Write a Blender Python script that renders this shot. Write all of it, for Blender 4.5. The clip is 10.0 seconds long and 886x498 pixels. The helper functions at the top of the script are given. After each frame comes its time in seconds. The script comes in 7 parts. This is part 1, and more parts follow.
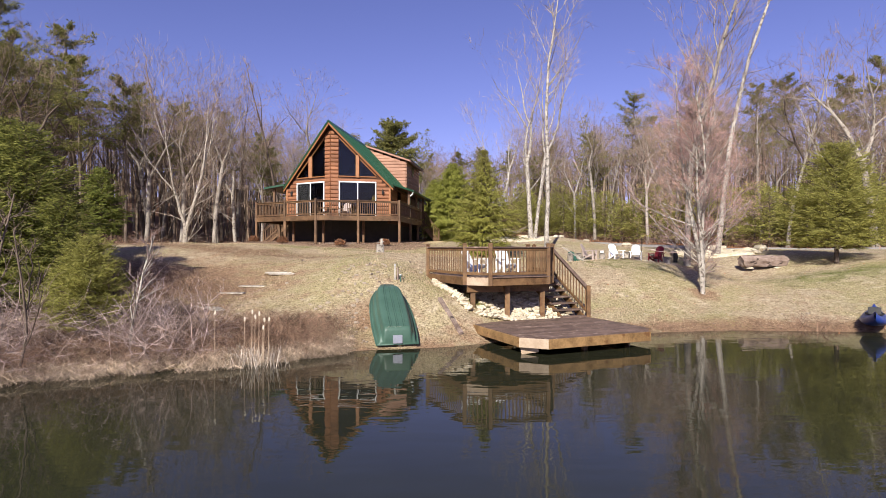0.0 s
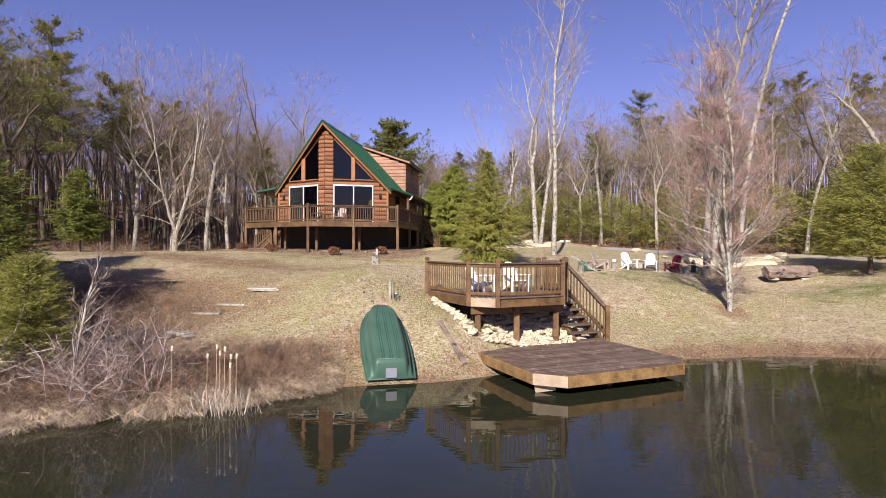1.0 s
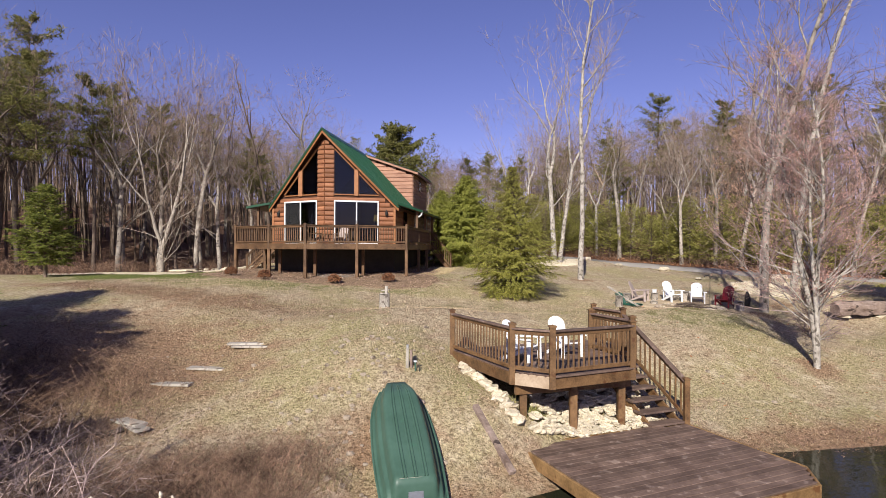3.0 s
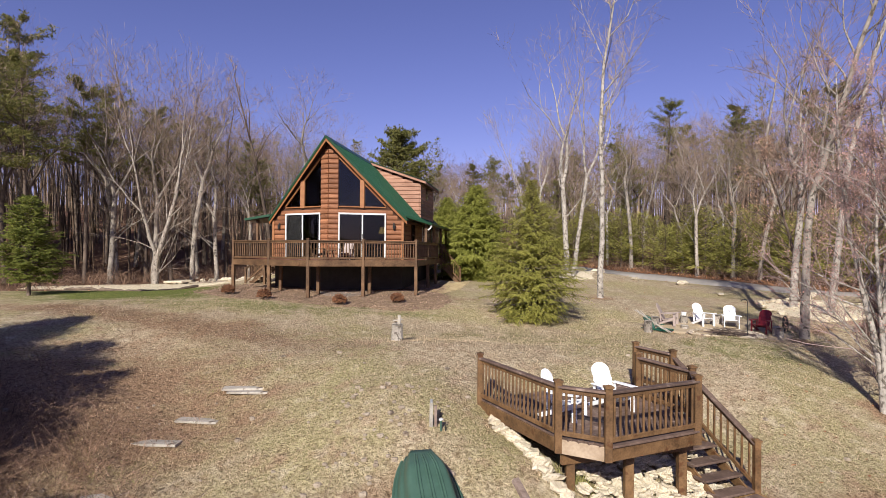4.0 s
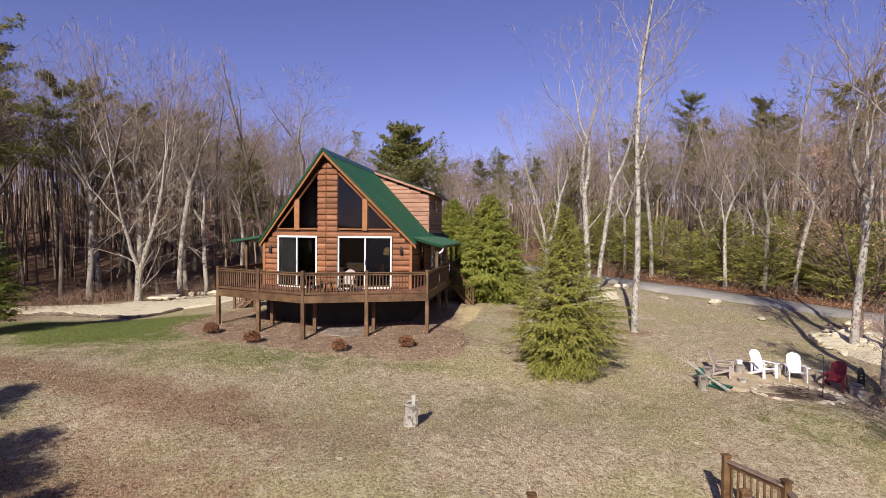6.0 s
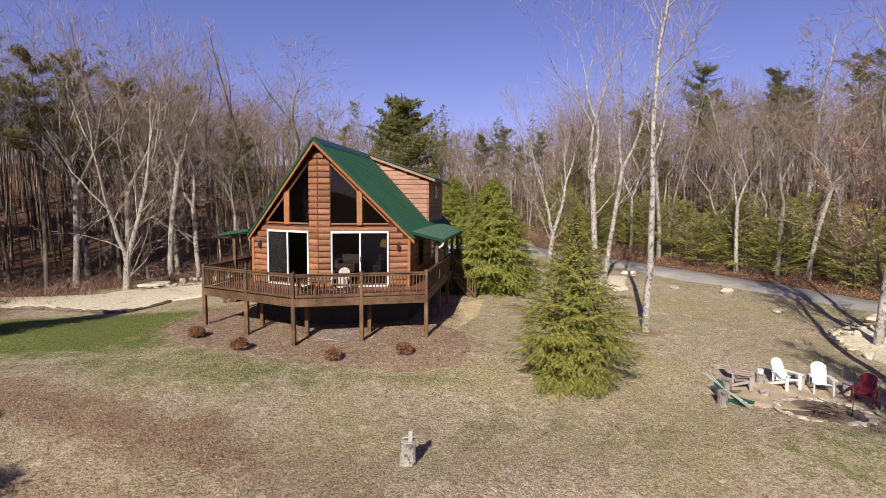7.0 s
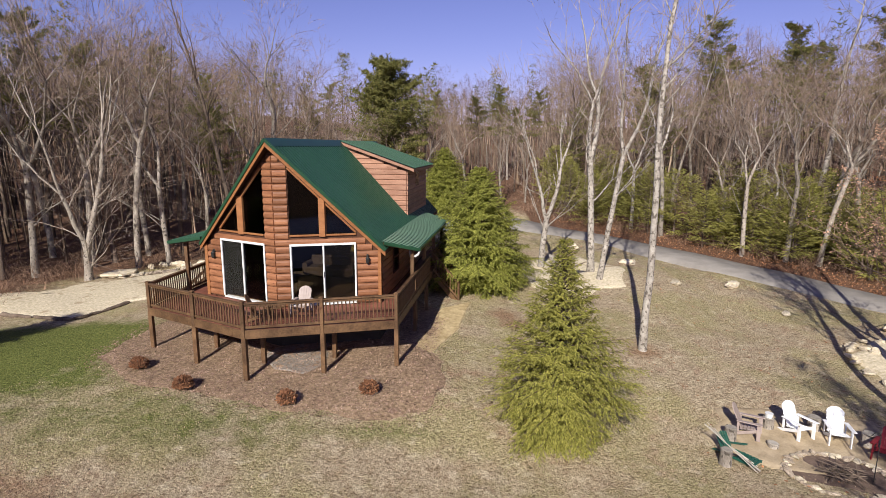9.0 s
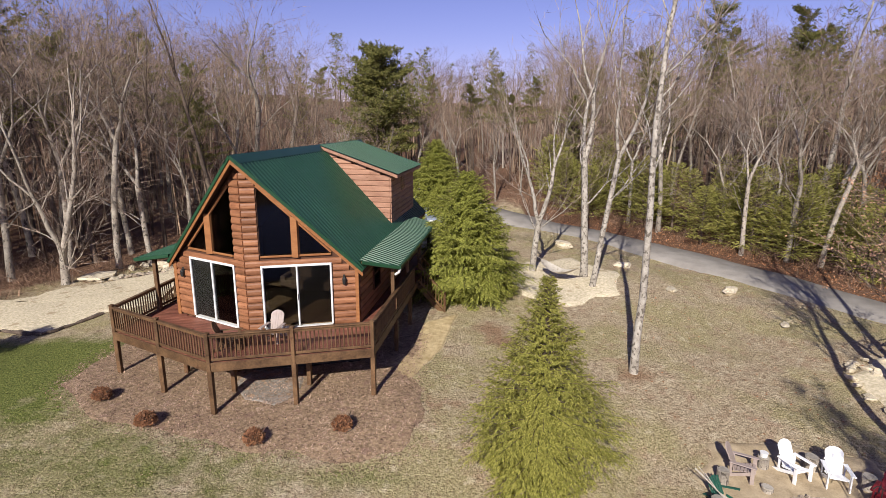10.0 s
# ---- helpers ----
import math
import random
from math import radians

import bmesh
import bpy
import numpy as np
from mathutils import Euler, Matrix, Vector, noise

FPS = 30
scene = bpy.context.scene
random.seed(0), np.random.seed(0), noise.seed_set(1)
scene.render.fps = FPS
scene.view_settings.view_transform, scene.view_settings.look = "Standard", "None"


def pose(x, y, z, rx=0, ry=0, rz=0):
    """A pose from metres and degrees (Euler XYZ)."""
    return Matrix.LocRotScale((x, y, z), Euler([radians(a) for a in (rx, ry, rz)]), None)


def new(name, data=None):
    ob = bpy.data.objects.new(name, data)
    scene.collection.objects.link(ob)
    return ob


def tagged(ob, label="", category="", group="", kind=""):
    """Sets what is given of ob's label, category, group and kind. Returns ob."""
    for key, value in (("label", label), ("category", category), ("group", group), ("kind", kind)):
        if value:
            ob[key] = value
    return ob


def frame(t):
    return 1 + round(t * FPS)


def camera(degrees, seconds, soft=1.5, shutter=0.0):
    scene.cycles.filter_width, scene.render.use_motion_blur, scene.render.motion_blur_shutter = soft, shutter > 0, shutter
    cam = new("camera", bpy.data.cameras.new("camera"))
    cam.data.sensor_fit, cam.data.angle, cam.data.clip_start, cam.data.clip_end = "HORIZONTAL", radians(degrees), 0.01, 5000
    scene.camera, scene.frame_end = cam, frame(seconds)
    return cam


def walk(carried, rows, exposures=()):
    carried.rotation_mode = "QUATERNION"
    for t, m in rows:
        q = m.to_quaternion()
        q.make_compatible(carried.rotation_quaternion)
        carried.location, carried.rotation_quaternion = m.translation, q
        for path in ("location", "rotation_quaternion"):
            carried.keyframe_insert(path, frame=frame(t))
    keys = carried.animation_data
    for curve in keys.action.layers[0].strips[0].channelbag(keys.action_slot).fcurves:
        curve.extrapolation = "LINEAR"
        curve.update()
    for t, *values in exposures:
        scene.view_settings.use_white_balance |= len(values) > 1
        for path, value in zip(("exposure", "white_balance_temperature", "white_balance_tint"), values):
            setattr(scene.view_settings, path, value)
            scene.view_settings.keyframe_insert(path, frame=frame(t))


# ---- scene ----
cam = camera(78.5, 10.0, 0.3)
METRES, EYE, TILT, LEAN, TURN = 18.8, 2.55, 0.0, 0.0, 0.0
ROWS = [
    (0.0, 0.0, 0.0, 0.0, 0.0, 0.0, 0.0),
    (0.5, -0.0016, 0.0507, 0.0102, -0.0, 0.03, -0.02),
    (1.0, 0.0002, 0.1009, 0.0225, 0.11, 0.02, -0.04),
    (1.5, -0.0008, 0.1488, 0.0383, 0.34, 0.03, -0.14),
    (2.0, -0.0102, 0.1926, 0.0552, 0.23, 0.03, -0.17),
    (2.5, -0.0238, 0.2355, 0.0706, 0.1, 0.02, -0.16),
    (4.0, -0.0712, 0.3694, 0.1246, -0.07, 0.16, -0.44),
    (4.5, -0.0845, 0.4122, 0.1481, -0.13, 0.13, -0.48),
    (5.0, -0.0955, 0.4546, 0.1726, -0.13, 0.05, -0.49),
    (5.5, -0.1038, 0.4972, 0.1971, -0.13, -0.39, -0.51),
    (7.0, -0.1031, 0.6201, 0.2815, -0.02, -4.98, -0.45),
    (7.5, -0.0964, 0.6572, 0.3092, -0.01, -6.69, -0.47),
    (8.0, -0.0854, 0.6938, 0.3368, 0.01, -8.31, -0.5),
    (8.5, -0.0716, 0.7306, 0.3654, 0.03, -9.64, -0.48),
    (9.0, -0.054, 0.7664, 0.3981, 0.08, -10.81, -0.42),
    (9.5, -0.0365, 0.8027, 0.4319, 0.1, -12.07, -0.41),
    (10.0, -0.0193, 0.8388, 0.4651, 0.13, -13.37, -0.38),
]
EXPOSURE = [(0.0, 0.82), (1.5, 0.71), (3.0, 0.57), (6.0, 0.52), (10.0, 0.48)]
walk(cam, [(t, pose(0, 0, EYE, TILT, LEAN, TURN) @ pose(METRES * x, METRES * y, METRES * z, 90 + pitch, roll, yaw)) for t, x, y, z, yaw, pitch, roll in ROWS], EXPOSURE)

# ---- world and sun ----
SUN_ELEVATION, SHADOW = radians(32), Vector((0.27, 0.96, 0)).normalized()
world = bpy.data.worlds.new("sky")
scene.world = world
world.use_nodes = True
wn = world.node_tree
sky = wn.nodes.new("ShaderNodeTexSky")
sky.sky_type, sky.sun_disc = "NISHITA", False
sky.sun_elevation = SUN_ELEVATION
sky.sun_rotation = math.atan2(-SHADOW.x, -SHADOW.y)
sky.altitude, sky.air_density, sky.dust_density, sky.ozone_density = 300, 1.0, 0.3, 2.5
background = wn.nodes["Background"]
background.inputs["Strength"].default_value = 0.05
hue = wn.nodes.new("ShaderNodeMix")
hue.data_type, hue.blend_type = "RGBA", "MULTIPLY"
hue.inputs["Factor"].default_value = 1.0
hue.inputs["B"].default_value = (1.325, 1.003, 1.553, 1)
wn.links.new(sky.outputs[0], hue.inputs["A"])
wn.links.new(hue.outputs["Result"], background.inputs["Color"])
sun_data = bpy.data.lights.new("sun", "SUN")
sun_data.energy, sun_data.angle, sun_data.color = 5.0, radians(0.55), (1.0, 0.95, 0.87)
sun = new("sun", sun_data)
ray_down = Vector((SHADOW.x * math.cos(SUN_ELEVATION), SHADOW.y * math.cos(SUN_ELEVATION), -math.sin(SUN_ELEVATION)))
sun.matrix_world = Matrix.Translation((-20, -30, 40)) @ ray_down.to_track_quat("-Z", "Y").to_matrix().to_4x4()


# ---- materials ----
def surface(name, low, high, scale=8.0, stretch=(1, 1, 1), fine=6.0, rough=0.8, bump=0.3, depth=0.01, spot=None, spot_at=0.62, spot_scale=2.0,
            rnd=0.0, metal=0.0, spec=0.3, island=False):
    """Two colours mixed by coarse and fine noise, an optional third in blotches, brightness varied piece by piece, and fine relief."""
    m = bpy.data.materials.new(name)
    m.use_nodes = True
    n, l = m.node_tree.nodes, m.node_tree.links
    b = n["Principled BSDF"]
    co = n.new("ShaderNodeTexCoord")
    mp = n.new("ShaderNodeMapping")
    mp.inputs["Scale"].default_value = stretch
    l.new(co.outputs["Object"], mp.inputs["Vector"])

    def noise_node(s, detail):
        t = n.new("ShaderNodeTexNoise")
        t.inputs["Scale"].default_value, t.inputs["Detail"].default_value = s, detail
        l.new(mp.outputs[0], t.inputs["Vector"])
        return t
    big, small = noise_node(scale, 3.0), noise_node(scale * fine, 4.0)
    add = n.new("ShaderNodeMath")
    add.operation = "MULTIPLY_ADD"
    l.new(small.outputs[0], add.inputs[0])
    add.inputs[1].default_value = 0.55
    l.new(big.outputs[0], add.inputs[2])
    ramp = n.new("ShaderNodeMapRange")
    ramp.inputs[1].default_value, ramp.inputs[2].default_value = 0.5, 1.05
    l.new(add.outputs[0], ramp.inputs[0])
    mix = n.new("ShaderNodeMix")
    mix.data_type = "RGBA"
    mix.inputs["A"].default_value, mix.inputs["B"].default_value = (*low, 1), (*high, 1)
    l.new(ramp.outputs[0], mix.inputs["Factor"])
    out = mix.outputs["Result"]
    if spot:
        blot = noise_node(spot_scale, 5.0)
        cut = n.new("ShaderNodeMapRange")
        cut.inputs[1].default_value, cut.inputs[2].default_value = spot_at, spot_at + 0.06
        l.new(blot.outputs[0], cut.inputs[0])
        mix2 = n.new("ShaderNodeMix")
        mix2.data_type = "RGBA"
        l.new(cut.outputs[0], mix2.inputs["Factor"])
        l.new(out, mix2.inputs["A"])
        mix2.inputs["B"].default_value = (*spot, 1)
        out = mix2.outputs["Result"]
    if rnd:
        if island:
            src = n.new("ShaderNodeNewGeometry").outputs["Random Per Island"]
        else:
            src = n.new("ShaderNodeObjectInfo").outputs["Random"]
        rr = n.new("ShaderNodeMapRange")
        rr.inputs[3].default_value, rr.inputs[4].default_value = 1 - rnd, 1 + rnd
        l.new(src, rr.inputs[0])
        hs = n.new("ShaderNodeHueSaturation")
        l.new(rr.outputs[0], hs.inputs["Value"])
        l.new(out, hs.inputs["Color"])
        out = hs.outputs[0]
    l.new(out, b.inputs["Base Color"])
    b.inputs["Roughness"].default_value, b.inputs["Metallic"].default_value = rough, metal
    b.inputs["Specular IOR Level"].default_value = spec
    if bump:
        bp = n.new("ShaderNodeBump")
        bp.inputs["Strength"].default_value, bp.inputs["Distance"].default_value = bump, depth
        l.new(small.outputs[0], bp.inputs["Height"])
        l.new(bp.outputs[0], b.inputs["Normal"])
    return m


def leaf(name, low, high, through_part=0.45):
    """Needles and leaves: two greens varied blade by blade, with some light passing through."""
    m = bpy.data.materials.new(name)
    m.use_nodes = True
    n, l = m.node_tree.nodes, m.node_tree.links
    n.remove(n["Principled BSDF"])
    geo, mix, df, tr, mx = (n.new("ShaderNode" + k) for k in ("NewGeometry", "Mix", "BsdfDiffuse", "BsdfTranslucent", "MixShader"))
    mix.data_type = "RGBA"
    mix.inputs["A"].default_value, mix.inputs["B"].default_value = (*low, 1), (*high, 1)
    l.new(geo.outputs["Random Per Island"], mix.inputs["Factor"])
    for k in (df, tr):
        l.new(mix.outputs["Result"], k.inputs["Color"])
    mx.inputs[0].default_value = through_part
    l.new(df.outputs[0], mx.inputs[1])
    l.new(tr.outputs[0], mx.inputs[2])
    l.new(mx.outputs[0], n["Material Output"].inputs["Surface"])
    return m


M_LOG = surface("stained_log", (0.15, 0.060, 0.029), (0.33, 0.148, 0.073), 1.6, (1, 1, 5), 7, 0.45, 0.25, 0.006, (0.10, 0.030, 0.014), 0.66, 3.0, 0.24)
M_LOG_PALE = surface("weathered_log", (0.24, 0.115, 0.072), (0.42, 0.235, 0.155), 1.6, (1, 1, 5), 7, 0.6, 0.25, 0.006, (0.16, 0.06, 0.035), 0.68, 3.0, 0.14)
M_LOG_END = surface("stained_trim", (0.21, 0.082, 0.03), (0.33, 0.145, 0.055), 3, (1, 1, 4), 6, 0.5, 0.2, 0.005)
M_WALL = surface("dark_backing", (0.06, 0.025, 0.014), (0.10, 0.045, 0.025), 3)
M_BASE = surface("dark_basement", (0.030, 0.026, 0.022), (0.052, 0.044, 0.037), 1.5, rough=0.85)
M_DECK = surface("brown_deck_stain", (0.046, 0.023, 0.011), (0.172, 0.097, 0.047), 2.2, (1, 1, 1), 8, 0.6, 0.3, 0.006, (0.07, 0.028, 0.014), 0.64, 4.0, 0.18)
M_FLOOR = surface("red_brown_deck_boards", (0.13, 0.045, 0.028), (0.22, 0.085, 0.055), 2.0, (1, 1, 1), 8, 0.55, 0.3, 0.006, None, rnd=0.14)
M_PDECK = surface("golden_brown_deck_stain", (0.060, 0.031, 0.013), (0.185, 0.103, 0.046), 3.5, (1, 1, 1), 8, 0.6, 0.35, 0.006, (0.085, 0.036, 0.014), 0.6, 5.0, 0.16)
M_GOLD = surface("golden_rim_boards", (0.105, 0.058, 0.022), (0.31, 0.185, 0.078), 3.0, (1, 1, 1), 8, 0.6, 0.35, 0.006, (0.12, 0.055, 0.02), 0.62, 4.0, 0.16)
M_PDARK = surface("worn_dark_boards", (0.078, 0.049, 0.037), (0.175, 0.117, 0.089), 2.5, (1, 1, 1), 8, 0.7, 0.35, 0.006, (0.23, 0.165, 0.13), 0.60, 5.0, 0.25)
M_PALE = surface("bare_new_board", (0.28, 0.20, 0.13), (0.44, 0.34, 0.24), 3.0, (1, 1, 1), 8, 0.7, 0.3, 0.005)
M_GREY = surface("grey_weathered_wood", (0.24, 0.21, 0.17), (0.46, 0.42, 0.36), 3.0, (1, 1, 1), 8, 0.85, 0.4, 0.008, (0.14, 0.11, 0.08), 0.62, 4.0, 0.15)
M_ROOF = surface("green_metal_roofing", (0.011, 0.046, 0.021), (0.018, 0.066, 0.031), 0.8, (1, 1, 1), 12, 0.38, 0.05, 0.002, None, metal=0.0, spec=0.4)
M_WHITE = surface("white_vinyl", (0.62, 0.62, 0.60), (0.70, 0.70, 0.68), 2.0, rough=0.4, bump=0.0)
M_RESIN = surface("white_resin", (0.78, 0.78, 0.77), (0.84, 0.84, 0.83), 3.0, rough=0.35, bump=0.05, depth=0.002)
M_TAN = surface("faded_tan_resin", (0.27, 0.215, 0.19), (0.38, 0.305, 0.27), 3.0, rough=0.5, bump=0.05, depth=0.002)
M_RED = surface("red_resin", (0.15, 0.012, 0.018), (0.22, 0.020, 0.027), 3.0, rough=0.4, bump=0.05, depth=0.002)
M_GREENR = surface("green_resin", (0.012, 0.065, 0.045), (0.020, 0.10, 0.068), 3.0, rough=0.45, bump=0.05, depth=0.002)
M_BOAT = surface("green_moulded_plastic", (0.040, 0.082, 0.058), (0.058, 0.112, 0.082), 2.0, rough=0.45, bump=0.12, depth=0.003, spot=(0.05, 0.11, 0.075), spot_at=0.66, spot_scale=5)
M_BLUE = surface("blue_moulded_plastic", (0.012, 0.03, 0.16), (0.02, 0.05, 0.24), 2.0, rough=0.35, bump=0.05, depth=0.002)
M_METAL = surface("grey_metal", (0.30, 0.31, 0.32), (0.45, 0.46, 0.47), 4.0, rough=0.4, metal=0.8, bump=0.05)
M_BLACK = surface("black_iron", (0.012, 0.012, 0.012), (0.03, 0.028, 0.026), 6.0, rough=0.6)
M_ROCK = surface("pale_sandstone", (0.40, 0.33, 0.22), (0.68, 0.60, 0.46), 3.0, (1, 1, 1), 7, 0.9, 0.5, 0.02, (0.28, 0.22, 0.14), 0.62, 4.0, 0.2)
M_ROCKD = surface("brown_field_stone", (0.26, 0.20, 0.14), (0.48, 0.40, 0.31), 4.0, (1, 1, 1), 7, 0.9, 0.5, 0.02, (0.16, 0.12, 0.09), 0.6, 5.0, 0.25)
M_GRAVEL = surface("tan_gravel", (0.40, 0.33, 0.20), (0.80, 0.70, 0.52), 9.0, (1, 1, 1), 6, 0.95, 0.8, 0.03, (0.42, 0.33, 0.21), 0.60, 1.5)
M_MULCH = surface("wood_mulch", (0.11, 0.069, 0.038), (0.45, 0.32, 0.20), 9.0, (1, 1, 1), 5, 0.95, 0.9, 0.03, (0.24, 0.15, 0.105), 0.60, 3.0)
M_DUST = surface("grey_stone_dust", (0.14, 0.115, 0.09), (0.34, 0.30, 0.26), 6.0, (1, 1, 1), 7, 0.95, 0.7, 0.02, (0.30, 0.20, 0.13), 0.56, 3.0)
M_ASPHALT = surface("worn_grey_asphalt", (0.205, 0.186, 0.162), (0.31, 0.284, 0.25), 1.2, (1, 1, 1), 40, 0.9, 0.4, 0.006)
M_SOIL = surface("ash_and_soil", (0.085, 0.055, 0.040), (0.20, 0.14, 0.105), 4.0, (1, 1, 1), 7, 0.95, 0.7, 0.02, (0.05, 0.035, 0.028), 0.6, 2.0)
M_STRAWY = surface("yellowish_sand_and_straw", (0.30, 0.22, 0.10), (0.60, 0.47, 0.27), 5.0, (1, 1, 1), 7, 0.95, 0.7, 0.02)
M_SAND = surface("trodden_sand", (0.25, 0.19, 0.115), (0.48, 0.38, 0.25), 2.5, (1, 1, 1), 9, 0.95, 0.6, 0.02)
M_BARK = surface("grey_brown_bark", (0.06, 0.042, 0.031), (0.19, 0.143, 0.108), 3.0, (1, 1, 0.35), 7, 0.9, 0.6, 0.02, rnd=0.3)
M_BIRCH = surface("pale_bark", (0.19, 0.165, 0.135), (0.45, 0.41, 0.355), 4.0, (1, 1, 0.8), 6, 0.85, 0.5, 0.012, (0.12, 0.10, 0.08), 0.54, 9.0)
M_MID = surface("grey_tan_bark", (0.15, 0.125, 0.10), (0.42, 0.37, 0.31), 4.0, (1, 1, 0.6), 6, 0.85, 0.5, 0.012, (0.09, 0.075, 0.06), 0.56, 8.0, 0.2)
M_ROT = surface("rotten_log", (0.10, 0.065, 0.05), (0.34, 0.26, 0.215), 3.0, (0.5, 1, 1), 6, 0.95, 0.8, 0.03, (0.05, 0.035, 0.03), 0.58, 5.0)
M_REED = surface("bleached_reeds", (0.21, 0.165, 0.125), (0.56, 0.48, 0.40), 2.0, rough=0.9, bump=0, rnd=0.6, island=True)
M_CAR = surface("silver_car_paint", (0.20, 0.23, 0.29), (0.26, 0.29, 0.35), 1.0, rough=0.25, bump=0, spec=0.6)
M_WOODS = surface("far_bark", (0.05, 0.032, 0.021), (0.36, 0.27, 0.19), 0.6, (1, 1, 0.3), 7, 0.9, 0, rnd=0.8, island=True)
# darker copy of far_bark, with the inner woods' shade put into its colour
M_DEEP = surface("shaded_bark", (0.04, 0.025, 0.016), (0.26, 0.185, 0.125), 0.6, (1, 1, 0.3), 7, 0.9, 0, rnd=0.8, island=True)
M_TWIG = surface("twigs", (0.10, 0.066, 0.047), (0.33, 0.242, 0.184), 2.0, rough=0.9, bump=0, rnd=0.45, island=True)
M_FARTWIG = surface("dark_twigs", (0.07, 0.041, 0.026), (0.25, 0.165, 0.115), 2.0, rough=0.9, bump=0, rnd=0.6, island=True)
M_TWIGP = surface("pale_twigs", (0.17, 0.125, 0.098), (0.36, 0.285, 0.232), 2.0, rough=0.9, bump=0, rnd=0.35, island=True)
M_TWIGR = surface("reddish_twigs", (0.17, 0.12, 0.105), (0.36, 0.26, 0.235), 2.0, rough=0.9, bump=0)
M_BUD = surface("pink_buds", (0.22, 0.11, 0.085), (0.48, 0.285, 0.235), 2.0, rough=0.8, bump=0, rnd=0.4, island=True)
M_NEEDLE = leaf("spruce_needles", (0.15, 0.155, 0.036), (0.46, 0.43, 0.115), 0.45)
M_HEMLOCK = leaf("hemlock_needles", (0.135, 0.15, 0.032), (0.43, 0.43, 0.105), 0.45)
M_BANK = leaf("dark_pine_needles", (0.075, 0.09, 0.026), (0.33, 0.325, 0.09), 0.5)
M_PINE = leaf("pine_needles", (0.10, 0.105, 0.034), (0.29, 0.27, 0.095))
M_YPINE = leaf("young_pine_needles", (0.17, 0.17, 0.045), (0.47, 0.44, 0.135), 0.5)
M_DRY = surface("dry_stalks", (0.24, 0.16, 0.10), (0.60, 0.47, 0.34), 2.0, rough=0.9, bump=0, rnd=0.35, island=True)
M_CHIP = surface("wood_chips", (0.16, 0.088, 0.055), (0.60, 0.43, 0.32), 2.0, rough=0.9, bump=0, rnd=0.45, island=True)
M_SEDGE = surface("dead_sedge", (0.17, 0.115, 0.075), (0.60, 0.465, 0.335), 2.0, rough=0.9, bump=0, rnd=0.6, island=True)
M_DGREEN = leaf("green_hemlock_needles", (0.10, 0.125, 0.032), (0.28, 0.29, 0.075), 0.5)
M_FLUFF = surface("seed_fluff", (0.58, 0.50, 0.38), (0.75, 0.68, 0.55), 6.0, rough=0.95)
M_BRUSH = surface("brown_brush_twigs", (0.05, 0.028, 0.018), (0.36, 0.225, 0.15), 2.0, rough=0.9, bump=0, rnd=0.75, island=True)
M_BRAMBLE = surface("bramble_stems", (0.14, 0.09, 0.075), (0.54, 0.42, 0.375), 2.0, rough=0.9, bump=0, rnd=0.6, island=True)
M_BUSH = surface("russet_shrub_leaves", (0.11, 0.045, 0.022), (0.24, 0.11, 0.05), 3.0, rough=0.8, bump=0, rnd=0.4, island=True)
M_LEAF = surface("fallen_oak_leaves", (0.24, 0.10, 0.045), (0.50, 0.25, 0.125), 3.0, rough=0.9, bump=0, rnd=0.4, island=True)
M_BEECH = surface("dry_beech_leaves", (0.26, 0.14, 0.085), (0.44, 0.27, 0.18), 3.0, rough=0.9, bump=0, rnd=0.35, island=True)
M_GRASS = surface("dormant_grass_blades", (0.28, 0.20, 0.12), (0.56, 0.43, 0.285), 1.0, rough=0.9, bump=0, rnd=0.4, island=True)
M_GRASSG = surface("green_grass_blades", (0.13, 0.13, 0.04), (0.29, 0.27, 0.095), 1.0, rough=0.9, bump=0, rnd=0.4, island=True)
M_INSIDE = surface("interior_boards", (0.16, 0.095, 0.05), (0.26, 0.16, 0.085), 1.5, (1, 1, 6), 5, 0.6, 0.1)
M_CLOTH = surface("brown_upholstery", (0.10, 0.06, 0.04), (0.16, 0.10, 0.07), 6, rough=0.95)
M_SHADE = surface("yellow_lampshade", (0.62, 0.44, 0.12), (0.72, 0.54, 0.18), 6, rough=0.8)


def glass_material(name, tint, rough=0.0):
    m = bpy.data.materials.new(name)
    m.use_nodes = True
    n, l = m.node_tree.nodes, m.node_tree.links
    n.remove(n["Principled BSDF"])
    tr, gl, fr, mx = (n.new("ShaderNode" + k) for k in ("BsdfTransparent", "BsdfGlossy", "Fresnel", "MixShader"))
    tr.inputs["Color"].default_value = (*tint, 1)
    gl.inputs["Roughness"].default_value = rough
    fr.inputs["IOR"].default_value = 1.5
    l.new(fr.outputs[0], mx.inputs[0])
    l.new(tr.outputs[0], mx.inputs[1])
    l.new(gl.outputs[0], mx.inputs[2])
    l.new(mx.outputs[0], n["Material Output"].inputs["Surface"])
    return m


M_GLASS = glass_material("window_glass", (0.46, 0.48, 0.47))
M_SCREEN = glass_material("insect_screen_glass", (0.30, 0.30, 0.29), 0.25)


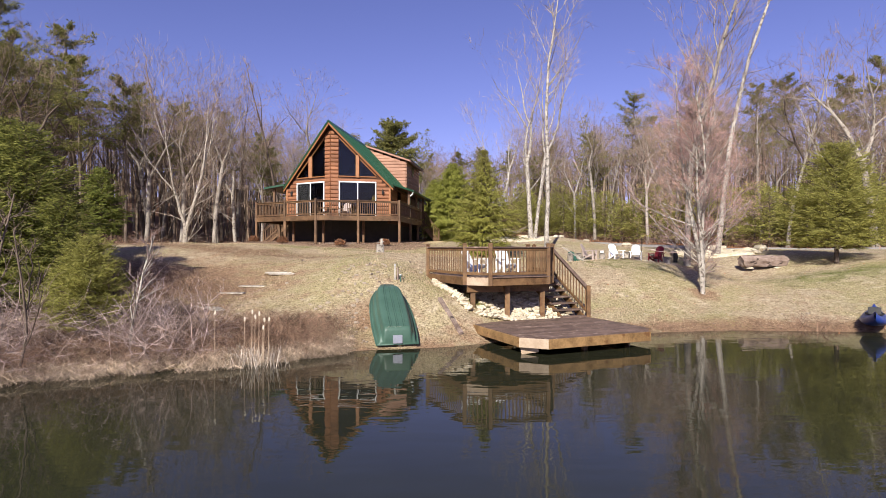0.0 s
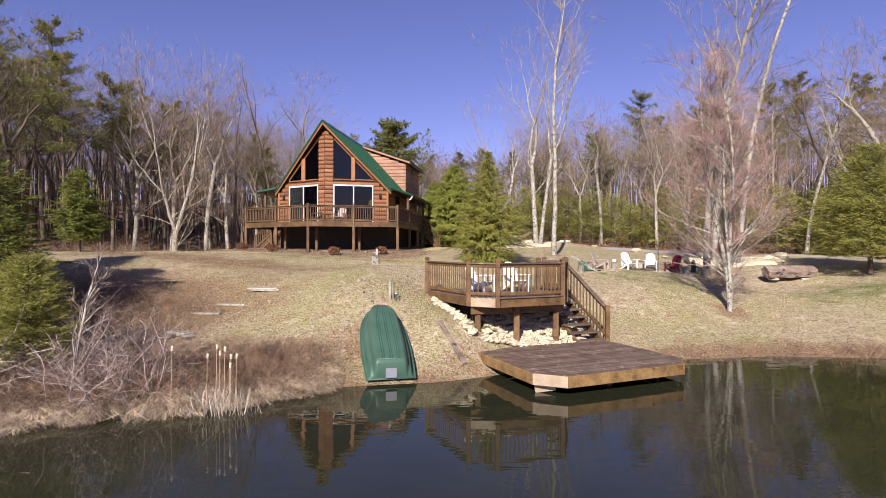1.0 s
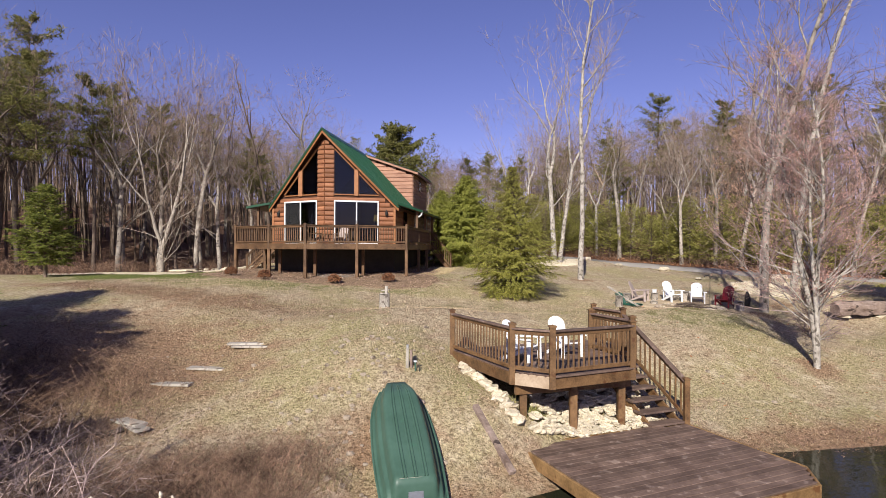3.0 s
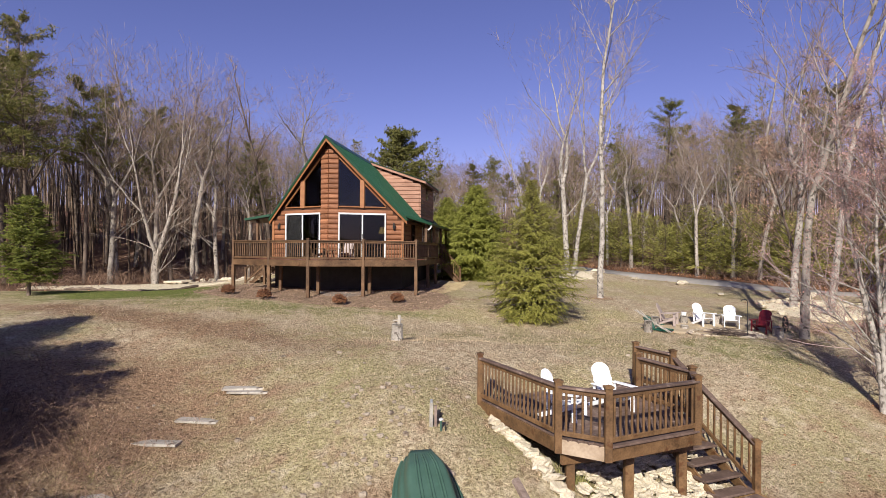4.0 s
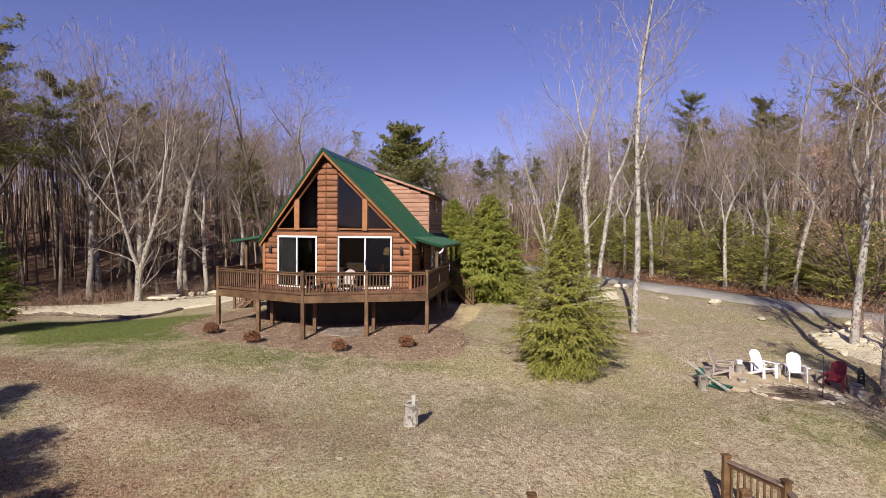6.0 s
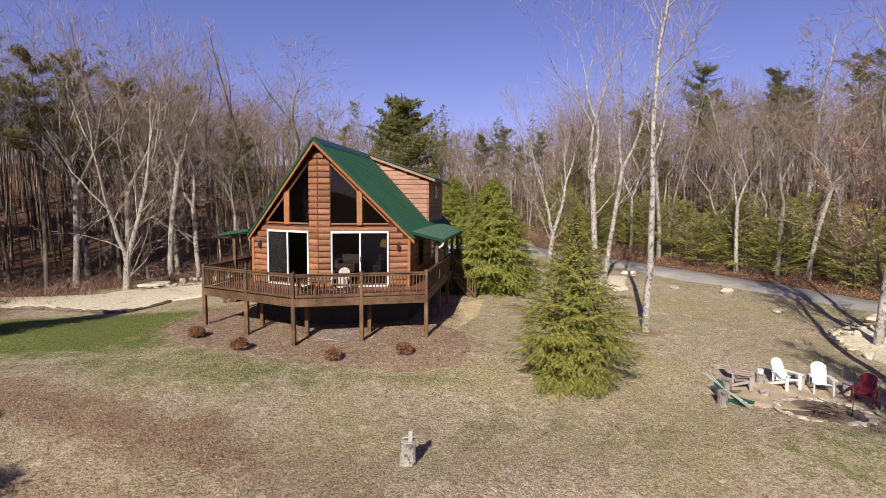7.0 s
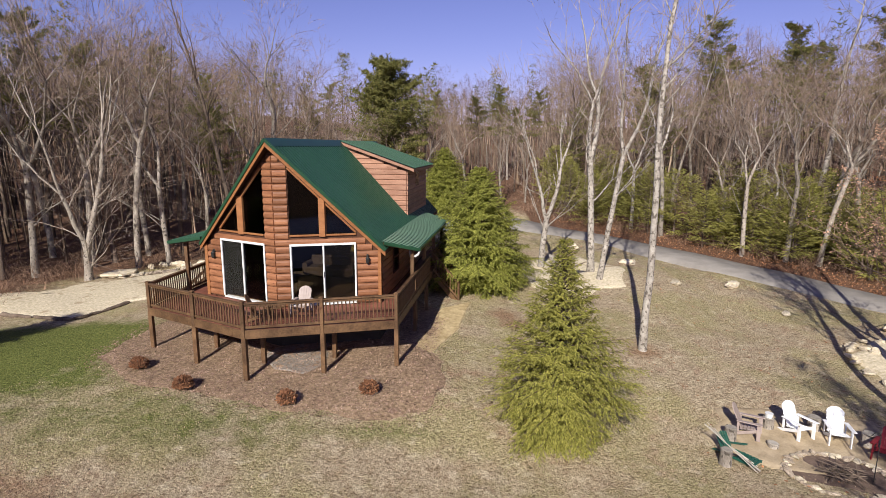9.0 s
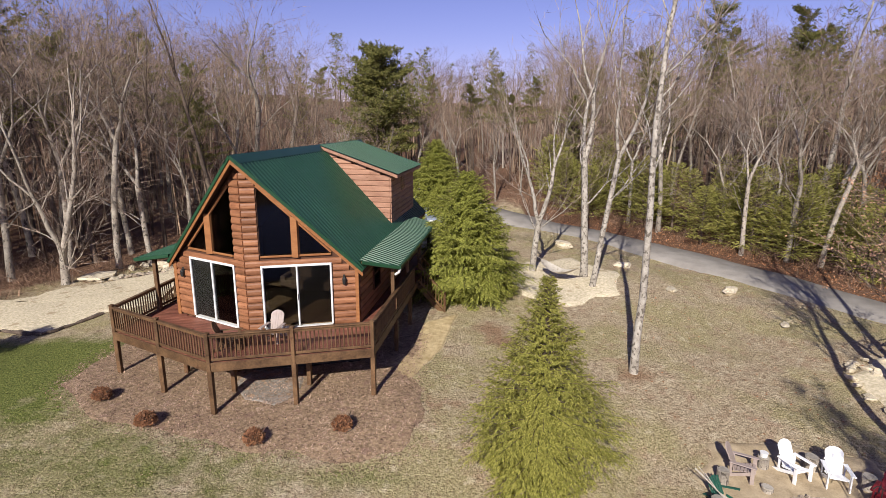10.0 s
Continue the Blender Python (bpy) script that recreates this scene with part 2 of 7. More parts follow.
def water_material():
    m = surface("pond_water", (0.016, 0.017, 0.010), (0.025, 0.026, 0.014), 0.15, rough=0.02, bump=0, spec=0.5)
    n, l = m.node_tree.nodes, m.node_tree.links
    b = n["Principled BSDF"]
    b.inputs["IOR"].default_value = 1.33
    co, mp, nz, bp = (n.new("ShaderNode" + k) for k in ("TexCoord", "Mapping", "TexNoise", "Bump"))
    mp.inputs["Scale"].default_value = (0.55, 1.5, 1)
    nz.inputs["Scale"].default_value, nz.inputs["Detail"].default_value = 2.2, 2.5
    bp.inputs["Strength"].default_value, bp.inputs["Distance"].default_value = 0.075, 0.05
    l.new(co.outputs["Object"], mp.inputs[0])
    l.new(mp.outputs[0], nz.inputs[0])
    l.new(nz.outputs[0], bp.inputs["Height"])
    l.new(bp.outputs[0], b.inputs["Normal"])
    return m


M_WATER = water_material()


def ground_material():
    """Dormant lawn, green lawn, bare soil and leaf litter, mixed by the mesh's own masks and broken up by noise."""
    m = bpy.data.materials.new("lawn_soil_and_leaf_litter")
    m.use_nodes = True
    n, l = m.node_tree.nodes, m.node_tree.links
    b = n["Principled BSDF"]
    co = n.new("ShaderNodeTexCoord")

    def nz(scale, detail=4.0, rough=0.55):
        t = n.new("ShaderNodeTexNoise")
        t.inputs["Scale"].default_value, t.inputs["Detail"].default_value, t.inputs["Roughness"].default_value = scale, detail, rough
        l.new(co.outputs["Object"], t.inputs["Vector"])
        return t.outputs[0]

    def rng(x, a, c, lo=0.0, hi=1.0):
        r = n.new("ShaderNodeMapRange")
        for i, v in enumerate((a, c, lo, hi)):
            r.inputs[i + 1].default_value = v
        l.new(x, r.inputs[0])
        return r.outputs[0]

    def col(f, a, c):
        x = n.new("ShaderNodeMix")
        x.data_type = "RGBA"
        l.new(f, x.inputs["Factor"])
        for k, v in (("A", a), ("B", c)):
            if isinstance(v, tuple):
                x.inputs[k].default_value = (*v, 1)
            else:
                l.new(v, x.inputs[k])
        return x.outputs["Result"]

    def mask(name, noise_out, soft=0.35):
        a = n.new("ShaderNodeAttribute")
        a.attribute_name = name
        s = n.new("ShaderNodeMath")
        s.operation = "MULTIPLY_ADD"
        l.new(noise_out, s.inputs[0])
        s.inputs[1].default_value = 0.9
        l.new(a.outputs["Fac"], s.inputs[2])
        return rng(s.outputs[0], 0.95 - soft / 2, 0.95 + soft / 2)
    fine, mid, big, tiny = nz(16, 6, 0.72), nz(1.6, 8, 0.62), nz(0.35, 6), nz(75, 3, 0.6)
    straw, clump = nz(30, 5, 0.8), nz(4.5, 8, 0.75)
    # tuft noise: its lows are coloured as shadow between tufts and also drive relief
    tuft_shade, blotch = nz(9.5, 3, 0.6), nz(2.6, 5, 0.6)
    dry = col(rng(fine, 0.34, 0.64), (0.20, 0.148, 0.086), (0.635, 0.52, 0.35))
    dry = col(rng(straw, 0.52, 0.66, 0, 0.7), dry, (0.66, 0.54, 0.38))
    dry = col(rng(clump, 0.50, 0.62, 0, 0.7), dry, (0.20, 0.13, 0.075))
    dry = col(rng(tiny, 0.56, 0.72, 0, 0.4), dry, (0.11, 0.075, 0.045))
    olive = col(rng(fine, 0.36, 0.64), (0.15, 0.128, 0.05), (0.525, 0.455, 0.23))
    olive = col(rng(straw, 0.52, 0.66, 0, 0.7), olive, (0.58, 0.49, 0.31))
    grass = col(rng(big, 0.44, 0.58, 0, 0.8), dry, olive)
    pink = col(rng(fine, 0.36, 0.62), (0.22, 0.14, 0.09), (0.52, 0.375, 0.25))
    grass = col(rng(mid, 0.53, 0.66, 0, 0.7), grass, pink)
    grass = col(rng(blotch, 0.56, 0.68, 0, 0.6), grass, (0.64, 0.54, 0.38))
    # painted shadow between the grass tufts
    grass = col(rng(tuft_shade, 0.44, 0.34, 0, 0.55), grass, (0.105, 0.068, 0.036))
    green = col(rng(fine, 0.35, 0.66), (0.065, 0.088, 0.02), (0.24, 0.255, 0.07))
    green = col(rng(straw, 0.56, 0.72, 0, 0.6), green, (0.44, 0.40, 0.20))
    litter = col(rng(fine, 0.36, 0.64), (0.060, 0.034, 0.023), (0.27, 0.155, 0.098))
    soil = col(rng(fine, 0.34, 0.66), (0.17, 0.10, 0.056), (0.43, 0.285, 0.175))
    soil = col(rng(straw, 0.58, 0.72, 0, 0.6), soil, (0.52, 0.41, 0.29))
    # the same painted tuft shadow, for soil and then green grass
    soil = col(rng(tuft_shade, 0.46, 0.35, 0, 0.75), soil, (0.08, 0.048, 0.027))
    green = col(rng(tuft_shade, 0.44, 0.34, 0, 0.6), green, (0.045, 0.048, 0.014))
    out = col(mask("green", mid), grass, green)
    out = col(mask("soil", mid), out, soil)
    out = col(mask("litter", mid), out, litter)
    l.new(out, b.inputs["Base Color"])
    b.inputs["Roughness"].default_value = 0.95
    b.inputs["Specular IOR Level"].default_value = 0.1
    bp = n.new("ShaderNodeBump")
    bp.inputs["Strength"].default_value, bp.inputs["Distance"].default_value = 0.9, 0.09
    both = n.new("ShaderNodeMath")
    both.operation = "ADD"
    l.new(fine, both.inputs[0])
    l.new(tuft_shade, both.inputs[1])
    l.new(both.outputs[0], bp.inputs["Height"])
    l.new(bp.outputs[0], b.inputs["Normal"])
    return m


M_GROUND = ground_material()


# ---- geometry helpers ----
class Build:
    """Collects vertices and faces of one mesh."""

    def __init__(self):
        self.v, self.f = [], []

    def add(self, verts, faces):
        k = len(self.v)
        self.v.extend(tuple(p) for p in verts)
        self.f.extend(tuple(i + k for i in q) for q in faces)
        return self

    def beam(self, p0, p1, w, h, up=(0, 0, 1), bev=0.008):
        """A bar with chamfered long edges, w wide and h high, from p0 to p1."""
        p0, p1 = Vector(p0), Vector(p1)
        d = (p1 - p0).normalized()
        up = Vector(up)
        if abs(d.dot(up)) > 0.99:
            up = Vector((0, 1, 0))
        s = d.cross(up).normalized()
        t = s.cross(d)
        a, b, e = w / 2, h / 2, min(bev, w / 3, h / 3)
        ring = [(-a + e, -b), (a - e, -b), (a, -b + e), (a, b - e), (a - e, b), (-a + e, b), (-a, b - e), (-a, -b + e)]
        vs = [p + s * x + t * y for p in (p0, p1) for x, y in ring]
        fs = [(i, (i + 1) % 8, 8 + (i + 1) % 8, 8 + i) for i in range(8)]
        return self.add(vs, fs + [tuple(range(7, -1, -1)), tuple(range(8, 16))])

    def tube(self, pts, radii, n=6, cap=True):
        """A tapered tube along pts."""
        pts = [Vector(p) for p in pts]
        k = len(self.v)
        side = None
        for i, p in enumerate(pts):
            d = (pts[min(i + 1, len(pts) - 1)] - pts[max(i - 1, 0)]).normalized()
            if side is None:
                side = d.orthogonal().normalized()
            side = (side - d * side.dot(d)).normalized()
            t = d.cross(side)
            for j in range(n):
                a = 2 * math.pi * j / n
                q = p + (side * math.cos(a) + t * math.sin(a)) * radii[i]
                self.v.append((q.x, q.y, q.z))
        for i in range(len(pts) - 1):
            for j in range(n):
                self.f.append((k + i * n + j, k + i * n + (j + 1) % n, k + (i + 1) * n + (j + 1) % n, k + (i + 1) * n + j))
        if cap:
            self.f.append(tuple(k + j for j in range(n - 1, -1, -1)))
            self.f.append(tuple(k + (len(pts) - 1) * n + j for j in range(n)))
        return self

    def prism(self, poly, shift):
        """A polygon drawn out by a vector."""
        n, shift = len(poly), Vector(shift)
        poly = [Vector(p) for p in poly]
        vs = poly + [p + shift for p in poly]
        fs = [(i, (i + 1) % n, n + (i + 1) % n, n + i) for i in range(n)]
        return self.add(vs, fs + [tuple(range(n - 1, -1, -1)), tuple(range(n, 2 * n))])

    def mesh(self, name, material, smooth=False):
        me = bpy.data.meshes.new(name)
        me.from_pydata(self.v, [], self.f)
        me.materials.append(material)
        if smooth:
            me.polygons.foreach_set("use_smooth", [True] * len(me.polygons))
        bm = bmesh.new()
        bm.from_mesh(me)
        if len(bm.faces) < 20000:
            bmesh.ops.recalc_face_normals(bm, faces=bm.faces)
        bm.to_mesh(me)
        bm.free()
        return me


def thing(name, at=(0, 0, 0), label="", category="", group="", kind="", turn=0.0):
    ob = new(name)
    ob.matrix_basis = pose(*at, 0, 0, turn)
    return tagged(ob, label, category, group, kind)


def part(name, build, material, parent, label="", smooth=False):
    """Links a mesh (or one that is already built) as one object under a thing or a part; the points are in the thing's own space."""
    me = build if isinstance(build, bpy.types.Mesh) else build.mesh(name, material, smooth)
    ob = new(name, me)
    ob.parent = parent
    return tagged(ob, label) if label else ob


def solo(name, build, material, label, category, kind="", smooth=False, group=""):
    return tagged(new(name, build.mesh(name, material, smooth)), label, category, group, kind)


def lerp(a, b, t):
    return a + (b - a) * t


# ---- ground ----
SHORE_X = [-60, -30, -14, -8.4, -6.9, -5.2, -4.0, -2.15, 0.0, 2.0, 4.5, 9.1, 13.4, 18, 30, 60]
SHORE_Y = [-2, 4, 8.8, 10.3, 11.2, 11.7, 12.4, 13.6, 14.05, 15.1, 16.2, 17.0, 16.6, 14.5, 8, -4]
RISE_D = [-40, -8, -3, -1, 0, 1.0, 2.5, 4, 6, 8, 10, 14, 18, 28, 40, 60, 90, 160, 400, 900]
RISE_Z = [-2.2, -1.6, -0.7, -0.22, 0, 0.22, 0.48, 0.78, 1.25, 1.85, 2.08, 2.5, 2.80, 3.25, 3.8, 6.7, 10.8, 15.5, 20, 20]
# swells and hollows of the lawn and bank: x, y, reach in x and y, rise
SWELLS = [(-2.0, 18.0, 2.2, 2.3, 1.02), (-1.8, 21.3, 2.6, 2.2, 0.50), (-7.2, 18.8, 1.8, 1.8, -0.42), (-9.8, 21.6, 1.8, 1.6, -0.31), (-10, 25.5, 3, 2.5, 0.13), (-3, 26, 4, 3, -0.21), (0.2, 16.3, 1.3, 1.3, 0.49),
          (4.5, 28.5, 3, 2.5, -0.27), (11, 34, 5, 3.5, -0.22), (7, 21.5, 2.6, 2.0, 0.41), (3, 21, 2.6, 2.4, 0.48), (8.5, 24.5, 2.6, 1.8, 0.30), (14.5, 25, 3, 2.5, -0.66), (10.5, 43, 4, 3.5, 0.42)]


def ease(x, a, b):
    x = min(max((x - a) / (b - a), 0), 1)
    return x * x * (3 - 2 * x)


def height(x, y):
    """The ground's height above the pond."""
    d = y - float(np.interp(x, SHORE_X, SHORE_Y))
    if y < 0:  # the far bank, behind the camera
        d = max(d if abs(x) > 34 else -40, -26 - y - 0.02 * x * x + 0.0)
    shore = y - d
    z = float(np.interp(d - max(0, 14 - shore) * ease(d, 14, 30) if y > 0 else d, RISE_D, RISE_Z))
    if d > 4 and y > 0:
        z -= min(max(0.035 * (y - 22), 0), 0.6) * ease(x, 8, 14) * (1 - ease(y, 46, 60))
        z -= 0.27 * math.exp(-((x - 9) / 3.4) ** 2 - ((y - 28.2) / 2.8) ** 2)
        z -= (0.60 * ease(y, 31, 38) + 0.32 * ease(y, 38, 46)) * ease(-x, 11, 18) * (1 - ease(y, 48, 60))
    if 0 < d < 30:
        z += sum(k * math.exp(-((x - a) / sx) ** 2 - ((y - b) / sy) ** 2) for a, b, sx, sy, k in SWELLS) * ease(d, 0, 1.2)
    if d > 0:
        rough = noise.noise(Vector((x * 0.25, y * 0.25, 0))) * 0.10 + noise.noise(Vector((x * 0.9, y * 0.9, 3))) * 0.035
        z += rough * min(d / 2, 1)
        if d > 34:
            z += noise.noise(Vector((x * 0.03, y * 0.03, 7))) * min((d - 34) / 15, 2.5)
        z += 1.6 * ease(-x, 26, 45) * ease(d, 15, 40)
    return z


ROAD = [(60, 12), (42, 21), (32, 27.5), (25.6, 33.2), (22.7, 36.8), (20.6, 39.8), (18.75, 43.05), (16.3, 47.0), (13.9, 49.9), (11.0, 52.7), (7.3, 55.6), (4, 58.4), (0, 61.5), (-5, 64.5)]


def road_gap(x, y):
    """Distance from the road's centre line, positive on its far side."""
    best = 1e9
    for (ax, ay), (bx, by) in zip(ROAD, ROAD[1:]):
        dx, dy = bx - ax, by - ay
        t = min(max(((x - ax) * dx + (y - ay) * dy) / (dx * dx + dy * dy), 0), 1)
        px, py = x - ax - t * dx, y - ay - t * dy
        r = math.hypot(px, py)
        if r < abs(best):
            best = r if dx * py - dy * px < 0 else -r
    return best


def in_woods(x, y):
    """How deep a place lies in the woods (negative: in the clearing)."""
    if y < -24:
        return -24 - y
    left = -21.5 - x - 0.25 * max(0, 36 - y) if y > 26 else -30 - x - 0.4 * abs(y - 26)
    left = min(left, y - 6) if y > 0 else -1
    back = y - float(np.interp(x, [-24, -19, -14, -6, 0, 6, 10], [41, 46.5, 50, 54, 57, 62, 66]))
    right = road_gap(x, y) - 2.6
    if x > 6:
        back = -1
    return max(left, back, right if x > 4 else -9)


def make_ground():
    def axis(lo, a, b, hi, step):
        mid = list(np.arange(a, b + step / 2, step))
        out, s, x = [], step, b
        while x < hi:
            s *= 1.25
            x += s
            out.append(min(x, hi))
        pre, s, x = [], step, a
        while x > lo:
            s *= 1.25
            x -= s
            pre.append(max(x, lo))
        return pre[::-1] + mid + out
    xs, ys = axis(-900, -30, 32, 900, 0.45), axis(-700, 8, 62, 1100, 0.45)
    vs, lit, grn, soil = [], [], [], []
    for y in ys:
        for x in xs:
            vs.append((x, y, height(x, y)))
            w = in_woods(x, y)
            d = y - float(np.interp(x, SHORE_X, SHORE_Y))
            rg_ = road_gap(x, y) if x > 6 else -9
            lit.append(min(max(0.35 + w * 0.14, 0.95 if 1.4 < rg_ < 5 else 0, 0), 1))
            g = math.exp(-(((x + 16) / 5.5) ** 2 + ((y - 33) / 3.2) ** 2)) * 1.25
            g = max(g, 0.56 * math.exp(-(((x + 9) / 8.5) ** 2 + ((y - 28.0) / 2.6) ** 2)), 0.80 * math.exp(-(((x + 15) / 5.0) ** 2 + ((y - 30.4) / 2.8) ** 2)), 0.40 * math.exp(-(((x - 1) / 8) ** 2 + ((y - 25) / 2.5) ** 2)), 0.5 * math.exp(-(((x - 8) / 4) ** 2 + ((y - 24) / 2.5) ** 2)))
            g = max(g, 0.55 * math.exp(-(((x - 17) / 5) ** 2 + ((y - 23) / 2.5) ** 2)))
            g = max(g, 0.52 * math.exp(-(((x + 2.6) / 2.6) ** 2 + ((y - 27.9) / 0.9) ** 2)), 1.2 * math.exp(-(((x + 14.2) / 3.0) ** 2 + ((y - 33.4) / 2.4) ** 2)))
            grn.append(min(g, 1))
            s = 0.55 * math.exp(-((d - 0.3) / 0.9) ** 2) + 0.25 * math.exp(-((d - 1.0) / 1.6) ** 2) * ease(x, 4, 8)
            s = max(s, 0.75 * math.exp(-(((x + 2.2) / 0.7) ** 2 + ((y - 15.2) / 1.6) ** 2)), 1.0 if d < -0.1 else 0)
            s = max(s, 0.68 * math.exp(-((y - 25.3 + 0.36 * (x + 13)) / 1.35) ** 2) * ease(x, -22, -15) * (1 - ease(x, -7.5, -2)), 0.80 * math.exp(-(((x + 9.8) / 6.5) ** 2 + ((y - 18.2) / 5.5) ** 2)), 0.42 * math.exp(-(((x + 1) / 4) ** 2 + ((y - 31) / 2) ** 2)))
            s = max([s] + [0.8 * math.exp(-((x - a) ** 2 + (y - c) ** 2) / 0.7) for a, c in ((6.4, 33.3), (13.4, 28.3), (9.95, 20.7), (11.9, 26.7), (1.6, 36.6), (2.0, 35.6), (-7.7, 24.2))])
            soil.append(min(s, 1))
    nx = len(xs)
    fs = [(j * nx + i, j * nx + i + 1, (j + 1) * nx + i + 1, (j + 1) * nx + i) for j in range(len(ys) - 1) for i in range(nx - 1)]
    me = bpy.data.meshes.new("ground")
    me.from_pydata(vs, [], fs)
    for key, vals in (("litter", lit), ("green", grn), ("soil", soil)):
        me.attributes.new(key, "FLOAT", "POINT").data.foreach_set("value", vals)
    me.polygons.foreach_set("use_smooth", [True] * len(me.polygons))
    me.materials.append(M_GROUND)
    tagged(new("ground", me), "dormant tan lawn with green patches and leaf litter under trees", "ground", kind="structure")


make_ground()
solo("water", Build().add([(-400, -300, 0), (400, -300, 0), (400, 40, 0), (-400, 40, 0)], [(0, 1, 2, 3)]), M_WATER,
     "still dark green pond water with faint ripples", "pond", "structure")


def patch(name, outline, material, label, category, lift=0.03, step=0.5, wobble=0.25):
    """A sheet laid on the ground inside an outline, with an uneven edge."""
    cx, cy = sum(p[0] for p in outline) / len(outline), sum(p[1] for p in outline) / len(outline)
    edge = []
    for (ax, ay), (bx, by) in zip(outline, outline[1:] + outline[:1]):
        n = max(2, int(math.hypot(bx - ax, by - ay) / step))
        for i in range(n):
            x, y = lerp(ax, bx, i / n), lerp(ay, by, i / n)
            w = 1 + wobble * noise.noise(Vector((x * 0.8, y * 0.8, 5))) / max(1, math.hypot(x - cx, y - cy) * 0.4)
            edge.append((cx + (x - cx) * w, cy + (y - cy) * w))
    b, n, rings = Build(), len(edge), 12
    for k in range(rings + 1):
        t = k / rings
        for x, y in edge:
            px, py = lerp(cx, x, t), lerp(cy, y, t)
            b.v.append((px, py, height(px, py) + (lift + 0.02 if k < rings else -0.05)))
    b.f = [(k * n + i, k * n + (i + 1) % n, (k + 1) * n + (i + 1) % n, (k + 1) * n + i) for k in range(rings) for i in range(n)]
    return solo(name, b, material, label, category, "structure", True)


def make_road():
    b = Build()
    pts = []
    for (ax, ay), (bx, by) in zip(ROAD, ROAD[1:]):
        n = max(2, int(math.hypot(bx - ax, by - ay) / 0.8))
        pts += [(lerp(ax, bx, i / n), lerp(ay, by, i / n)) for i in range(n)]
    pts = [tuple(np.mean(pts[max(0, i - 4):i + 5], axis=0)) for i in range(len(pts))]
    for i, (x, y) in enumerate(pts):
        (ax, ay), (bx, by) = pts[max(i - 1, 0)], pts[min(i + 1, len(pts) - 1)]
        k = math.hypot(bx - ax, by - ay)
        sx, sy = (by - ay) / k, -(bx - ax) / k
        top = max(height(x + sx * w, y + sy * w) for w in (-1.5, 0, 1.5)) + 0.05
        for w, dz in ((-1.8, -0.25), (-1.52, 0), (0, 0.03), (1.52, 0), (1.8, -0.25)):
            b.v.append((x + sx * w, y + sy * w, top + dz))
    b.f = [(i * 5 + j, i * 5 + j + 1, i * 5 + j + 6, i * 5 + j + 5) for i in range(len(pts) - 1) for j in range(4)]
    solo("road", b, M_ASPHALT, "worn grey asphalt driveway curving along the woods", "driveway", "structure", True)


make_road()
MULCH = [(-12.6, 36), (-13, 31.8), (-10.8, 29.8), (-8, 29.0), (-5.3, 28.4), (-3.0, 28.1), (-1.2, 28.6), (-0.8, 30.6), (-1.2, 33), (-0.6, 37), (-3, 40), (-9, 38)]
patch("mulch_bed", MULCH, M_MULCH, "reddish brown wood mulch under the raised deck", "mulch", 0.02)
patch("stone_dust", [(-7.1, 31.8), (-6.5, 30.9), (-5.4, 30.5), (-4.9, 31.2), (-5.0, 33.2), (-6.8, 33.4)], M_DUST, "grey stone dust spilled over the mulch under the deck", "gravel", 0.035)
patch("sand_strip", [(0.3, 38.2), (-1.0, 37.4), (-1.6, 35.2), (-2.4, 33.0), (-1.6, 32.0), (-0.8, 33.6), (-0.2, 35.4)], M_STRAWY, "yellowish sandy strip running down beside the deck", "soil", 0.02)
patch("gravel_pad", [(-26, 38.1), (-20.7, 37.45), (-17.2, 36.95), (-15.7, 39.0), (-14.0, 39.6), (-12.8, 42), (-13.5, 45), (-16.2, 47.4), (-18.8, 45.1), (-20.5, 43.5), (-21.1, 41.8), (-22.2, 40.2), (-27, 40.4)],
      M_GRAVEL, "pale tan gravel parking pad beside the lawn", "gravel", 0.04)
patch("gravel_ring", [(3.3, 44), (3.5, 40.7), (5.2, 39.1), (8.0, 40.6), (8.8, 43.5), (7.2, 46.8), (4.4, 45.9)], M_GRAVEL, "pale gravel bed round the hammock trees", "gravel", 0.06)
patch("sitting_area", [(6.3, 28.6), (7.6, 27.2), (10.5, 26.2), (12.2, 27.4), (11.8, 29.3), (9.6, 30), (7.2, 30)], M_SAND, "bare trodden sandy ground round the fire pit", "soil", 0.03)

# ---- house ----
HX, HY, HTURN = -6.75, 32.65, -8.0
HALF, SWEEP, FLOOR, RIDGE, PITCH = 3.33, 1.31, 4.42, 10.18, 1.077
FACE = math.hypot(HALF, SWEEP)
house = thing("house", (HX, HY, 0), "log-sided chalet cabin with a glass prow front and green metal roof", "house", turn=HTURN)


def on_face(side, s, z, out=0.0):
    """A point of the prow's right (+1) or left (-1) face, s metres from the prow edge."""
    t = s / FACE
    nx, ny = SWEEP / FACE, -HALF / FACE
    return Vector((side * (HALF * t + nx * out), SWEEP * t + ny * out, z))


def roof_z(u):
    return RIDGE - PITCH * abs(u)


DOOR, WIN_Z, WIN_A, WIN_B, WIN_M = (0.50, 2.70), 6.95, 0.48, 2.72, (1.50, 1.70)
BACK = 13.0


def win_top(s):
    return 9.26 - 1.0 * (s - 0.48)


def face_panel(b, side, poly, a=0.0, t=0.16):
    n = Vector((side * SWEEP / FACE, -HALF / FACE, 0))
    return b.prism([on_face(side, s, z, a) for s, z in poly], n * -t)


def face_top(s):
    return roof_z(HALF * s / FACE) - 0.22


